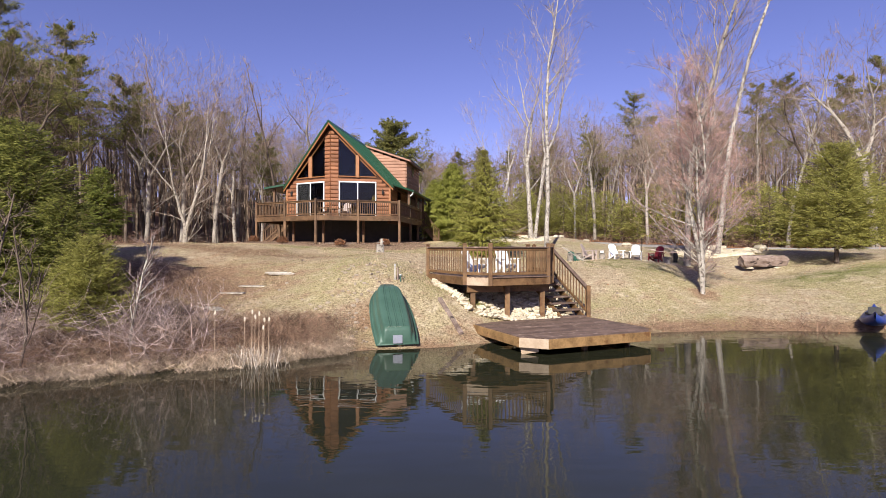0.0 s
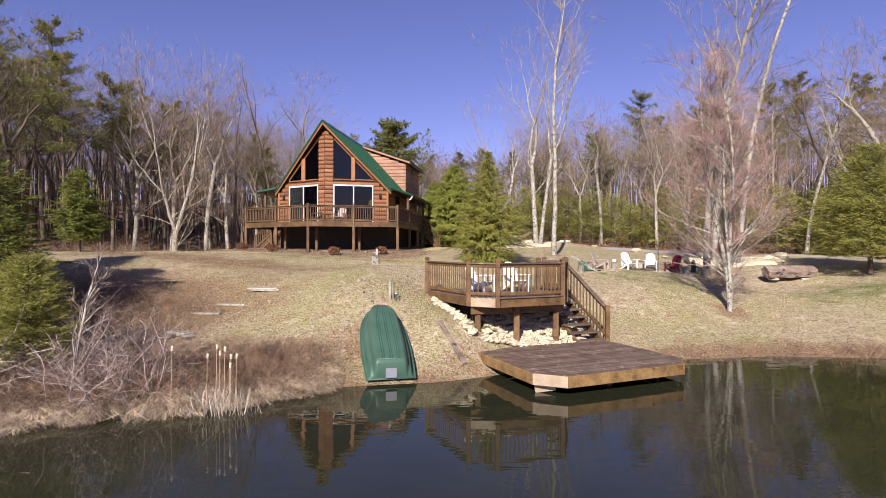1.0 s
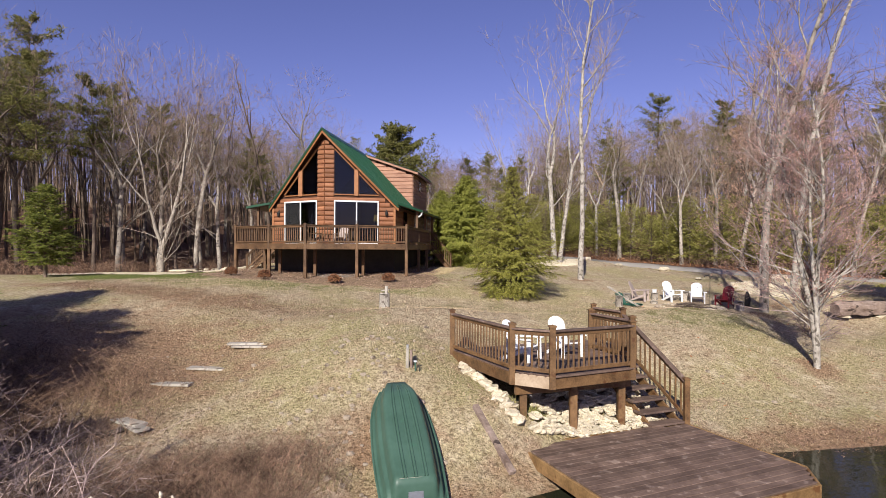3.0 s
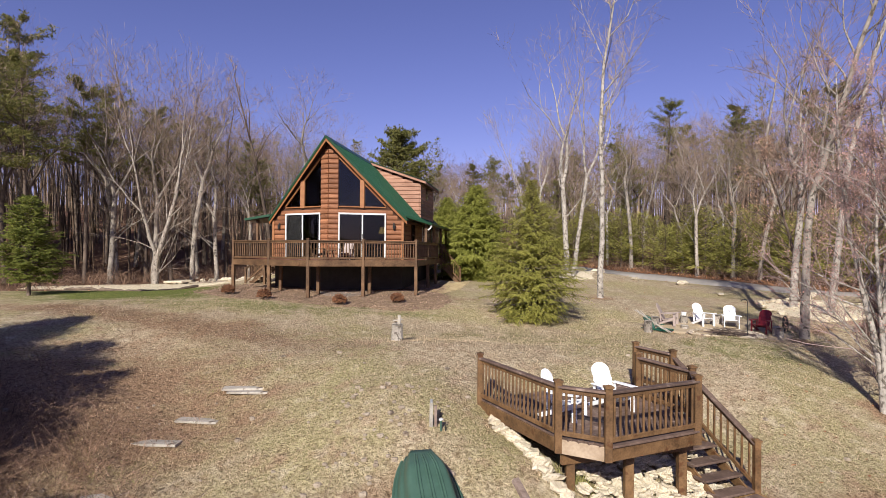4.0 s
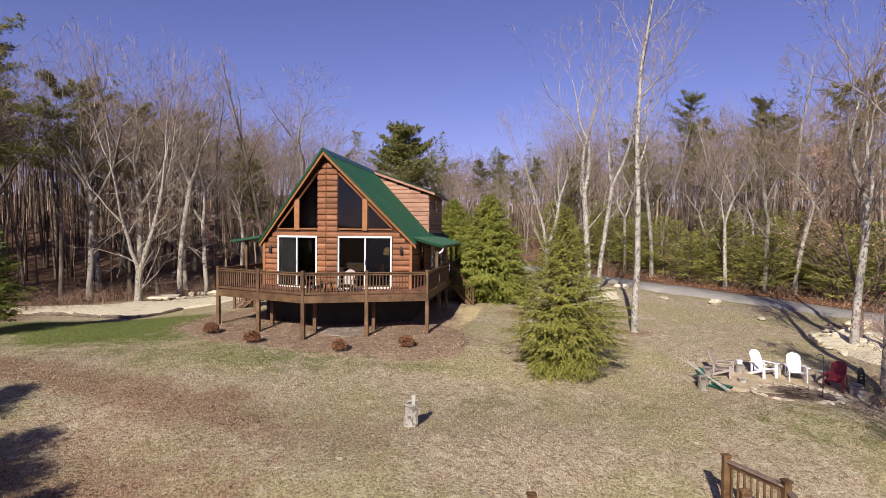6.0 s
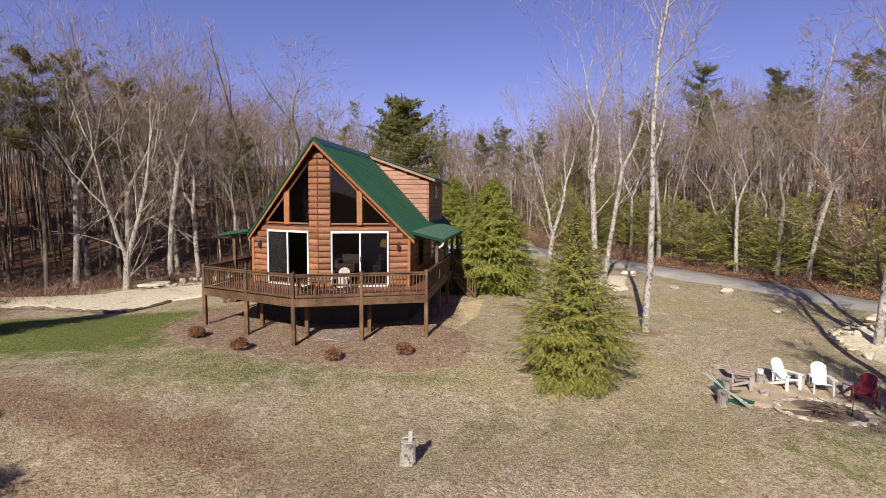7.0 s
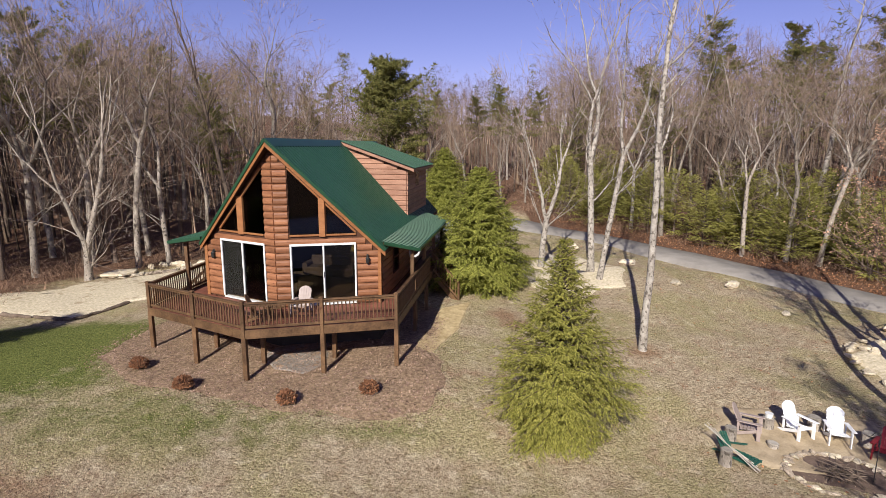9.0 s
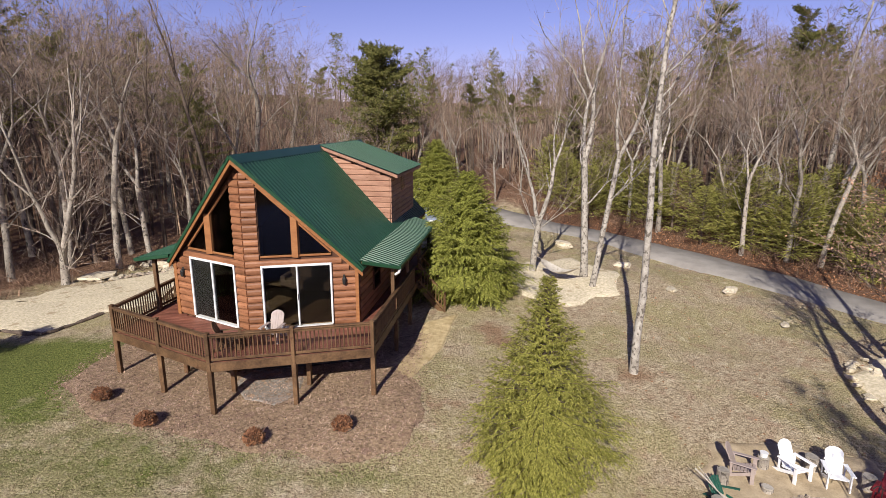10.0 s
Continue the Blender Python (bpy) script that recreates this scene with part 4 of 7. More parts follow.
def clip_line(o, d, poly):
    """The stretch of the line o + t d inside a convex outline."""
    lo, hi = -99.0, 99.0
    n = len(poly)
    area = sum(poly[i][0] * poly[(i + 1) % n][1] - poly[(i + 1) % n][0] * poly[i][1] for i in range(n))
    for i in range(n):
        (ax, ay), (bx, by) = poly[i], poly[(i + 1) % n]
        nx, ny = (-(by - ay), bx - ax) if area > 0 else (by - ay, -(bx - ax))
        num, den = nx * (o[0] - ax) + ny * (o[1] - ay), nx * d[0] + ny * d[1]
        if abs(den) < 1e-9:
            if num < 0:
                return None
        elif den > 0:
            lo = max(lo, -num / den)
        else:
            hi = min(hi, -num / den)
    return (lo, hi) if hi - lo > 0.05 else None


def boards(owner, outline, along, z, mat, width=0.14, thick=0.035, gap=0.008):
    """Deck boards laid along a direction inside an outline."""
    d = Vector((along[0], along[1], 0)).normalized()
    s = Vector((-d.y, d.x, 0))
    c = Vector((sum(p[0] for p in outline) / len(outline), sum(p[1] for p in outline) / len(outline), 0))
    for k in range(-40, 41):
        o = c + s * k * width
        span = clip_line(o, d, outline)
        if span:
            p0, p1 = o + d * span[0], o + d * span[1]
            part("deck_board", Build().beam((p0.x, p0.y, z), (p1.x, p1.y, z), width - gap, thick, bev=0.005), mat, owner)


boards(pond_deck, OUTLINE, E2, PF, M_PDARK)
boards(pond_deck, LANDING, E2, PF, M_PDARK)
for x, y in ((0.90, 16.35), (1.95, 16.45), (3.10, 16.95)):
    part("support_post", Build().beam((x, y, height(x, y) - 0.3), (x, y, PF - 0.25), 0.15, 0.15), M_PDECK, pond_deck)
part("girder", Build().beam((0.72, 16.22, PF - 0.36), (3.3, 16.98, PF - 0.36), 0.09, 0.22), M_PDECK, pond_deck)
for k in range(6):
    t = k / 5
    a = Vector((lerp(PA[0], PG[0], t), lerp(PA[1], PG[1], t), PF - 0.13))
    c = Vector((lerp(0.75, 3.2, t), lerp(16.2, 16.8, t), PF - 0.13))
    part("joist", Build().beam(a, c, 0.045, 0.2), M_PDECK, pond_deck)

# pond steps, descending beside the deck to the dock
pond_steps = thing("pond_steps", (0, 0, 0), "open brown wooden steps with railing going down to the dock", "steps")
d = Vector((0.357, -0.934, 0)) * 0.30
stairs(pond_steps, (3.40, 18.89, PF - 0.02), (d.x, d.y), 7, 0.95, M_PDECK, 0.182, M_PDARK)
foot = Vector((*LT, 0)) + d * 7
post(pond_steps, foot.x, foot.y, 0.25, 1.36, M_PDECK, 0.115)
railing(pond_steps, LT, (foot.x, foot.y), (PF - 0.04, 0.42), M_PDECK, 0.88, 0.15, M_PDARK)

dock = thing("dock", (0, 0, 0), "worn dark brown plank dock with golden rim boards over the water", "dock")
DOCK = [(0.72, 15.72), (1.84, 13.08), (2.50, 12.80), (5.35, 14.02), (5.62, 14.75), (4.55, 17.15)]
DZT = 0.40
for i in range(6):
    a, c = DOCK[i], DOCK[(i + 1) % 6]
    part("rim_joist", Build().beam((*a, DZT - 0.105), (*c, DZT - 0.105), 0.05, 0.235), M_PALE if i == 1 else M_GOLD, dock)
DOCK_IN = [(3.33 + (x - 3.33) * 0.975, 14.7 + (y - 14.7) * 0.97) for x, y in DOCK]
boards(dock, DOCK_IN, (2.85, 1.22), DZT, M_PDARK, 0.145)
for x, y in ((2.25, 13.35), (3.6, 13.8), (4.9, 14.5), (1.2, 15.0), (4.9, 16.2)):
    part("support_post", Build().tube([(x, y, -1.4), (x, y, DZT - 0.1)], [0.09, 0.09], 10), M_PDECK, dock)
part("brace", Build().beam((1.9, 13.2, 0.06), (2.3, 13.1, 0.14), 0.04, 0.16), M_PALE, dock)


def rock(b, x, y, z, r, seed, flat=0.6):
    """An angular stone."""
    rng = random.Random(seed)
    n1 = 7
    ring = []
    for k, (h, w) in enumerate(((-0.5, 0.75), (0.1, 1.0), (0.62, 0.72))):
        for j in range(n1):
            a = 2 * math.pi * (j + 0.3 * k) / n1 + rng.uniform(-0.25, 0.25)
            q = w * r * rng.uniform(0.72, 1.18)
            ring.append((x + q * math.cos(a), y + q * math.sin(a) * 0.8, z + h * r * flat * rng.uniform(0.8, 1.2)))
    fs = [(k * n1 + j, k * n1 + (j + 1) % n1, (k + 1) * n1 + (j + 1) % n1, (k + 1) * n1 + j) for k in range(2) for j in range(n1)]
    return b.add(ring, fs + [tuple(range(n1 - 1, -1, -1)), tuple(range(2 * n1, 3 * n1))])


rocks = thing("riprap", (0, 0, 0), "pale broken sandstone riprap on the bank under the deck", "rocks", kind="stuff")
rng = random.Random(5)
ROCK_SHAPES = [rock(Build(), 0, 0, 0, 1.0, 100 + i).mesh("rock", M_ROCK) for i in range(8)]


def place_rock(owner, name, x, y, z, r, rng):
    o = part(name, rng.choice(ROCK_SHAPES), M_ROCK, owner)
    o.matrix_basis = pose(x, y, z, rng.uniform(-25, 25), rng.uniform(-25, 25), rng.uniform(0, 360)) @ Matrix.Diagonal((r, r * rng.uniform(0.7, 1.1), r * rng.uniform(0.6, 1.0), 1))
    return o


for i in range(760):
    t, w = rng.random(), rng.random()
    x = lerp(1.1, 3.95, t) + rng.uniform(-0.1, 0.1)
    y = lerp(15.75, 18.5, w) + 0.35 * (x - 0.8)
    place_rock(rocks, "rock", x, y, height(x, y) + 0.05 + 0.20 * w + rng.uniform(-0.02, 0.05), rng.uniform(0.07, 0.165), rng)
for i in range(26):
    t = i / 25
    x, y = lerp(-0.25, 0.72, t) + rng.uniform(-0.06, 0.06), lerp(17.95, 15.95, t) + rng.uniform(-0.06, 0.06)
    place_rock(rocks, "rock", x, y, height(x, y) + 0.06, rng.uniform(0.12, 0.24), rng)



# ---- boats ----
def hull(length, beam, depth, mat, owner_name, label, category, at):
    """An upturned flat-bottomed boat: keel ribs uppermost, gunwale lip lowest; stern at y = 0, bow at y = length."""
    boat = thing(owner_name, (0, 0, 0), label, category)
    b = Build()
    n, rows = 30, [(0.0, 1.0), (0.30, 1.0), (0.52, 0.995), (0.60, 0.97), (0.65, 0.90), (0.69, 0.76), (0.735, 0.55), (0.76, 0.50), (0.84, 0.47), (0.87, 0.40), (0.92, 0.14), (0.95, 0.07), (1.03, 0.05), (1.04, 0.0)]
    rows = [(-x, z) for x, z in rows[:0:-1]] + rows
    m = len(rows)

    def wide(t):
        return beam / 2 * (0.93 + 0.09 * math.sin(math.pi * min(t * 1.25, 1))) * (1 if t < 0.7 else 1 - 0.42 * ((t - 0.7) / 0.3) ** 2)

    def top(t):
        return depth * (0.12 + 0.88 * ease(t, -0.015, 0.07)) * (1 - 0.42 * ease(t, 0.80, 1.02))
    for i in range(n + 1):
        t = (i / n) ** 1.15
        for x, z in rows:
            b.v.append((x * wide(t), length * t, z * top(t) if abs(x) < 0.9 else z * depth * 0.9))
    b.f = [(i * m + j, i * m + j + 1, (i + 1) * m + j + 1, (i + 1) * m + j) for i in range(n) for j in range(m - 1)]
    b.f += [tuple(range(m)), tuple(n * m + j for j in range(m - 1, -1, -1))]
    part("hull", b, mat, boat, smooth=True)
    for c in (-0.26, 0.0, 0.26):
        for dx in (-0.035, 0.035):
            pts = [((c + dx) * beam / 2 * 1.25 * wide(t) / wide(0.4), length * t, top(t) + 0.004) for t in [0.075 + 0.88 * k / 14 for k in range(15)]]
            part("keel_rib", Build().tube(pts, [0.016] * 15, 6), mat, boat)
    part("motor_plate", Build().beam((0.0, -0.02, 0.06), (0.0, 0.12, 0.29), 0.25, 0.02, (0, -1, 0)), M_METAL, boat, "bare grey metal transom plate")
    part("marking", Build().beam((-0.26, 0.20, depth * 0.98), (0.10, 0.20, depth * 0.98), 0.018, 0.012, (0, 1, 0)), M_GREY, boat, "small pale maker's marking")
    for k in (1, -1):
        part("gunwale", Build().tube([(k * wide(t) * 1.04, length * t, 0.012) for t in [i / 14 for i in range(15)]], [0.022] * 15, 6), mat, boat)
    boat.matrix_basis = at
    return boat


bow, stern = Vector((-1.70, 16.3, 0)), Vector((-1.16, 13.85, 0))
bow.z, stern.z = 1.27, 0.10
fwd = (bow - stern)
pitch_b = math.degrees(math.atan2(fwd.z, math.hypot(fwd.x, fwd.y)))
yaw_b = math.degrees(math.atan2(-fwd.x, fwd.y))
hull((bow - stern).length, 1.11, 0.42, M_BOAT, "rowing_boat", "upturned dark green plastic rowing boat on the bank", "boat",
     Matrix.Translation(stern) @ Euler((0, 0, radians(yaw_b))).to_matrix().to_4x4() @ pose(0, 0, 0, pitch_b, 0, 0))


def make_kayak():
    k = thing("kayak", (13.45, 16.9, 0.16), "blue plastic kayak pulled up at the water's edge", "kayak", turn=-38)
    b = Build()
    n, m = 16, 12
    for i in range(n + 1):
        t = -1 + 2 * i / n
        w = 0.36 * (1 - abs(t) ** 2.4) + 0.02
        for j in range(m):
            a = 2 * math.pi * j / m
            b.v.append((w * math.cos(a), 1.5 * t, 0.2 + 0.19 * (1 - 0.3 * abs(t)) * math.sin(a) + 0.25 * abs(t) ** 3))
    b.f = [(i * m + j, i * m + (j + 1) % m, (i + 1) * m + (j + 1) % m, (i + 1) * m + j) for i in range(n) for j in range(m)]
    part("hull", b, M_BLUE, k, smooth=True)
    part("cockpit_rim", Build().tube([(0.22 * math.cos(a), 0.5 * math.sin(a) - 0.2, 0.40) for a in [i * math.pi / 8 for i in range(17)]], [0.025] * 17, 6), M_BLACK, k)
    part("seat", Build().beam((0, -0.55, 0.38), (0, -0.5, 0.62), 0.32, 0.05, (0, 1, 0)), M_BLACK, k)


make_kayak()


# ---- chairs ----
def adirondack(mat, label, at, turn, lean=0.0, group="", white=True):
    """A low garden chair facing its own -y: slatted fan back, sloping seat, wide arms, four legs."""
    c = thing("garden_chair", at, label, "chair", group, turn=turn)
    c.scale = (0.89, 0.89, 0.89)
    for i in range(6):
        x = -0.2 + 0.08 * i
        part("seat_slat" if i else "seat_slat", Build().beam((-0.24, -0.28 + 0.095 * i, 0.36 - 0.022 * i), (0.24, -0.28 + 0.095 * i, 0.36 - 0.022 * i), 0.085, 0.025), mat, c)
    b = part("backrest", Build().beam((-0.25, 0.37, 0.60), (0.25, 0.37, 0.60), 0.03, 0.06), mat, c)
    def back(x, h):
        return (x * lerp(0.86, 1.0, min(h / 0.7, 1)), 0.17 + 0.40 * h, 0.22 + 0.92 * h * 0.92)
    for i in range(5):
        x0, x1 = -0.25 + 0.1 * i + 0.003, -0.25 + 0.1 * (i + 1) - 0.003
        rim = [lerp(x1, x0, k / 4) for k in range(5)]
        poly = [back(x0, 0.0), back(x1, 0.0)] + [back(x, 0.62 + 0.26 * math.sqrt(max(0, 1 - (x / 0.262) ** 2))) for x in rim]
        part("slat", Build().prism(poly, (0, 0.022, -0.010)), mat, b)
    for k in (1, -1):
        part("armrest", Build().beam((k * 0.31, -0.38, 0.56), (k * 0.29, 0.34, 0.53), 0.13, 0.03, bev=0.012), mat, c)
        part("leg", Build().beam((k * 0.29, -0.30, 0.0), (k * 0.29, -0.28, 0.55), 0.04, 0.11, (0, 1, 0)), mat, c)
        part("leg", Build().beam((k * 0.28, -0.28, 0.33), (k * 0.27, 0.52, 0.0), 0.04, 0.10), mat, c)
        part("arm_support", Build().beam((k * 0.29, 0.28, 0.18), (k * 0.29, 0.30, 0.53), 0.035, 0.07, (0, 1, 0)), mat, c)
    return c


G = "chairs round the fire pit"
adirondack(M_RESIN, "white resin garden chair with a fan back on the pond deck", (1.05, 17.30, PF + 0.02), 55, group="chairs on the pond deck")
adirondack(M_RESIN, "white resin garden chair with a fan back on the pond deck", (2.10, 17.80, PF + 0.02), 22, group="chairs on the pond deck")


def on_ground(x, y, up=0.03):
    return (x, y, height(x, y) + up)


adirondack(M_TAN, "faded tan garden chair by the fire pit", on_ground(7.75, 28.65), 55, group=G)
adirondack(M_RESIN, "white resin garden chair by the fire pit", on_ground(9.15, 28.65), 15, group=G)
adirondack(M_RESIN, "white resin garden chair by the fire pit", on_ground(10.1, 28.4), -20, group=G)
adirondack(M_RED, "red resin garden chair by the fire pit", on_ground(10.85, 27.6), -50, group=G)


def broken_chair(x, y):
    """A collapsed garden chair: the back leaning on a stool, the seat flat on the ground."""
    c = thing("broken_chair", on_ground(x, y), "collapsed green garden chair, its seat flat on the grass", "chair", G, turn=35)
    c.scale = (0.82, 0.82, 0.82)
    back = part("backrest", Build().beam((-0.25, 0.16, 0.40), (0.25, 0.16, 0.40), 0.03, 0.05), M_GREENR, c)
    for i in range(5):
        q = -0.22 + 0.11 * i
        top = 0.72 - 1.6 * q * q
        part("slat", Build().beam((q, -0.05, 0.03), (q * 1.1, -0.05 + 0.75 * top * 0.6, top * 0.85), 0.095, 0.02, (0, -1, 0.6)), M_GREENR, back)
    for k in (1, -1):
        part("side_rail", Build().beam((k * 0.25, -0.15, 0.05), (k * 0.25, -1.0, 0.04), 0.04, 0.07), M_GREENR, c)
        part("armrest", Build().beam((k * 0.36 + 0.1, 0.3, 0.05), (k * 0.52 + 0.1, -0.35, 0.22), 0.11, 0.025), M_GREENR, c)
    for i in range(6):
        part("seat_slat", Build().beam((-0.27, -0.45 - 0.105 * i, 0.085), (0.27, -0.45 - 0.105 * i, 0.085), 0.08, 0.02), M_GREENR, c)


broken_chair(6.72, 27.85)
adirondack(M_TAN, "pale tan garden chair on the house deck", (HX + 1.0, HY - 0.75, FLOOR + 0.02), -8, group="chairs on the house deck")
adirondack(M_DECK, "brown garden chair turned aside on the house deck", (HX - 0.15, HY - 1.35, FLOOR + 0.02), 100, group="chairs on the house deck")


def table(at):
    t = thing("side_table", at, "low wooden side table on the house deck", "table")
    part("tabletop", Build().tube([(0, 0, 0.43), (0, 0, 0.46)], [0.28, 0.28], 16), M_DECK, t)
    for k in range(3):
        a = k * 2.1
        part("leg", Build().beam((0.2 * math.cos(a), 0.2 * math.sin(a), 0), (0.12 * math.cos(a), 0.12 * math.sin(a), 0.43), 0.04, 0.04), M_DECK, t)


table((HX + 0.35, HY - 1.3, FLOOR + 0.0))


# ---- stumps, fire pit, stones, planks ----
def stump(name, x, y, r, h, label, mat=None, category="stump", up=0.0):
    s = thing(name, on_ground(x, y, -0.03 + up), label, category)
    rg = random.Random(int(x * 100))
    b = Build()
    n = 14
    for k, (z, w) in enumerate(((0, 1.12), (h * 0.25, 1.0), (h * 0.8, 0.96), (h, 0.98))):
        for j in range(n):
            a = 2 * math.pi * j / n
            q = r * w * (1 + 0.07 * math.sin(3 * a + x) + 0.04 * math.sin(7 * a))
            b.v.append((q * math.cos(a), q * math.sin(a), z + (0.03 * math.sin(a) if k == 3 else 0)))
    b.f = [(k * n + j, k * n + (j + 1) % n, (k + 1) * n + (j + 1) % n, (k + 1) * n + j) for k in range(3) for j in range(n)] + [tuple(range(3 * n, 4 * n))]
    part("bark", b, mat or M_GREY, s)
    part("cut_face", Build().tube([(0, 0, h + 0.01), (0, 0, h + 0.025)], [r * 0.86, r * 0.84], 14), M_GREY, s, "pale sawn cut face")
    return s


st = stump("tree_stump", -2.64, 22.85, 0.17, 0.52, "pale weathered tree stump with a wooden bird feeder on top", M_BIRCH)
part("feeder_post", Build().beam((0.05, 0, 0.5), (0.06, 0, 0.78), 0.09, 0.16), M_GREY, st)
part("feeder_roof", Build().beam((-0.12, 0, 0.62), (0.16, 0, 0.66), 0.14, 0.03), M_GREY, st)
for x, y, r, h in ((6.42, 27.3, 0.15, 0.44), (7.1, 28.4, 0.16, 0.42), (8.5, 29.0, 0.15, 0.36), (9.8, 28.95, 0.18, 0.42), (10.88, 28.25, 0.19, 0.40), (11.2, 27.15, 0.19, 0.4)):
    stump("log_stool", x, y, r, h, "sawn log stool with ridged bark beside the fire pit", M_MID, "stool")

pit = thing("fire_pit", (9.05, 26.8, height(9.05, 26.8)), "round fire pit ringed with loose field stones and burnt sticks", "fire pit")
pit.scale = (0.95, 0.95, 1.0)
b = Build()
b.v = [(0, 0, 0.03)] + [(1.2 * math.cos(k * math.pi / 12), 1.0 * math.sin(k * math.pi / 12), 0.05) for k in range(24)]
b.f = [(0, 1 + k, 1 + (k + 1) % 24) for k in range(24)]
part("ash_bed", b, M_SOIL, pit)
rng = random.Random(8)
STONES = [rock(Build(), 0, 0, 0, 1.0, 300 + i, 0.5).mesh("stone", M_ROCK if i % 2 else M_ROCKD) for i in range(6)]
for k in range(62):
    a = 2 * math.pi * k / 62 + rng.uniform(-0.04, 0.04)
    q = rng.uniform(1.20, 1.32)
    o = part("stone", rng.choice(STONES), M_ROCKD, pit)
    o.matrix_basis = pose(q * math.cos(a), 0.84 * q * math.sin(a), 0.05 + rng.uniform(0, 0.04), rng.uniform(-15, 15), rng.uniform(-15, 15), rng.uniform(0, 360)) @ Matrix.Diagonal((rng.uniform(0.09, 0.20), rng.uniform(0.08, 0.13), rng.uniform(0.10, 0.16), 1))
for k in range(40):
    a = rng.uniform(0, 6.28)
    p = Vector((rng.uniform(-0.35, 0.35), rng.uniform(-0.3, 0.3), rng.uniform(0.06, 0.24)))
    q = Vector((math.cos(a), math.sin(a), rng.uniform(-0.15, 0.15))) * rng.uniform(0.2, 0.5)
    part("stick", Build().tube([p - q, p + q * 0.1 + Vector((0, 0, 0.02)), p + q], [0.014, 0.012, 0.007], 5), M_BARK, pit)
hook = thing("pot_hook", on_ground(9.75, 26.6), "black iron shepherd's hook stuck in the ground", "hook")
part("rod", Build().tube([(0, 0, 0), (0, 0, 1.25), (-0.05, 0, 1.33), (-0.16, 0, 1.35), (-0.24, 0, 1.28)], [0.013] * 5, 6), M_BLACK, hook)
bk = thing("bucket", on_ground(8.5, 29.0, 0.36), "white enamel bucket standing on a log stool", "bucket")
part("bowl", Build().tube([(0, 0, 0), (0, 0, 0.13)], [0.09, 0.11], 14), M_WHITE, bk)


def boulder(x, y, r, label="pale flat boulder on the lawn", flat=0.45):
    o = new("boulder", rock(Build(), 0, 0, 0, 1.0, int(x * 31 + y * 7), 1.0).mesh("boulder", M_ROCK))
    o.matrix_basis = pose(x, y, height(x, y) + r * flat * 0.3, 0, 0, x * 40) @ Matrix.Diagonal((r, r * 0.7, r * flat, 1))
    tagged(o, label, "boulder", "boulders along the driveway")


stump("log_stool", 8.13, 28.1, 0.15, 0.17, "low sawn tan log stub by the fire pit chairs", M_MID, "stool")
for x, y, r in ((14.4, 42.4, 0.62), (10.95, 41.5, 0.45), (9.55, 44.8, 0.62), (7.25, 49.7, 0.85), (15.0, 38.7, 0.36), (18.4, 36.4, 0.8), (19.5, 33.2, 0.8)):
    boulder(x, y, r)
patch("rock_bed", [(14.2, 29.0), (16.5, 28.8), (18.0, 31), (18.2, 34.5), (16.6, 35.6), (14.5, 34.1), (14.0, 31)], M_GRAVEL, "pale sandstone rubble bed at the foot of the trees", "gravel", 0.08)
rng = random.Random(12)
rubble = thing("rock_border", (0, 0, 0), "pale sandstone rocks bordering the tree bed", "rocks")
for k in range(52):
    a = rng.uniform(0, 6.28)
    q = rng.choice((0.95, rng.random(), rng.random()))
    x, y = 16.0 + 1.95 * q * math.cos(a), 32.0 + 3.3 * q * math.sin(a)
    place_rock(rubble, "rock", x, y, height(x, y) + 0.08, rng.uniform(0.12, 0.32), rng)

for (x, y), a in (((-5.85, 19.36), 4), ((-5.68, 19.2), -2), ((-6.41, 18.3), -8), ((-6.84, 17.42), -3), ((-6.78, 15.62), -28), ((-6.6, 15.5), -40)):
    z = height(x, y)
    p = thing("plank", (x, y, z + 0.025), "grey weathered plank laid in the bank as a step", "plank", turn=a)
    part("board", Build().beam((-0.46, 0, 0), (0.46, 0, 0), 0.26, 0.05), M_GREY, p)
tb = thing("timber", (0, 0, 0), "brown weathered landscape timber lying down the bank", "timber")
part("beam", Build().beam((-0.10, 15.96, height(-0.10, 15.96) + 0.05), (0.50, 14.82, height(0.50, 14.82) + 0.07), 0.12, 0.09), M_ROT, tb)
tb = thing("timber", (0, 0, 0), "long weathered pole lying across the bank below the plank steps", "timber")
part("beam", Build().tube([(-8.3, 13.5, height(-8.3, 13.5) + 0.05), (-7.5, 14.35, height(-7.5, 14.35) + 0.06), (-6.64, 15.28, height(-6.64, 15.28) + 0.06)], [0.045, 0.055, 0.05], 8), M_BARK, tb)
mp = thing("mooring_post", (-1.5, 17.2, 1.10), "grey split mooring post with a fishing rod holder", "post")
part("upright", Build().beam((-0.03, 0, -0.2), (-0.02, 0, 0.92), 0.07, 0.08), M_GREY, mp)
part("upright", Build().beam((0.065, 0.02, -0.2), (0.06, 0.02, 0.86), 0.055, 0.07), M_ROT, mp, "dark second post")
part("crossbar", Build().beam((-0.10, -0.06, 0.38), (0.20, -0.06, 0.38), 0.05, 0.04), M_GREY, mp)
rod = part("rod_holder", Build().tube([(0.17, -0.10, -0.1), (0.16, -0.10, 0.62)], [0.022, 0.02], 8), M_BOAT, mp, "green plastic rod holder")
part("cap", Build().tube([(0.16, -0.10, 0.62), (0.16, -0.10, 0.65)], [0.04, 0.04], 10), M_WHITE, rod, "white plastic cap")
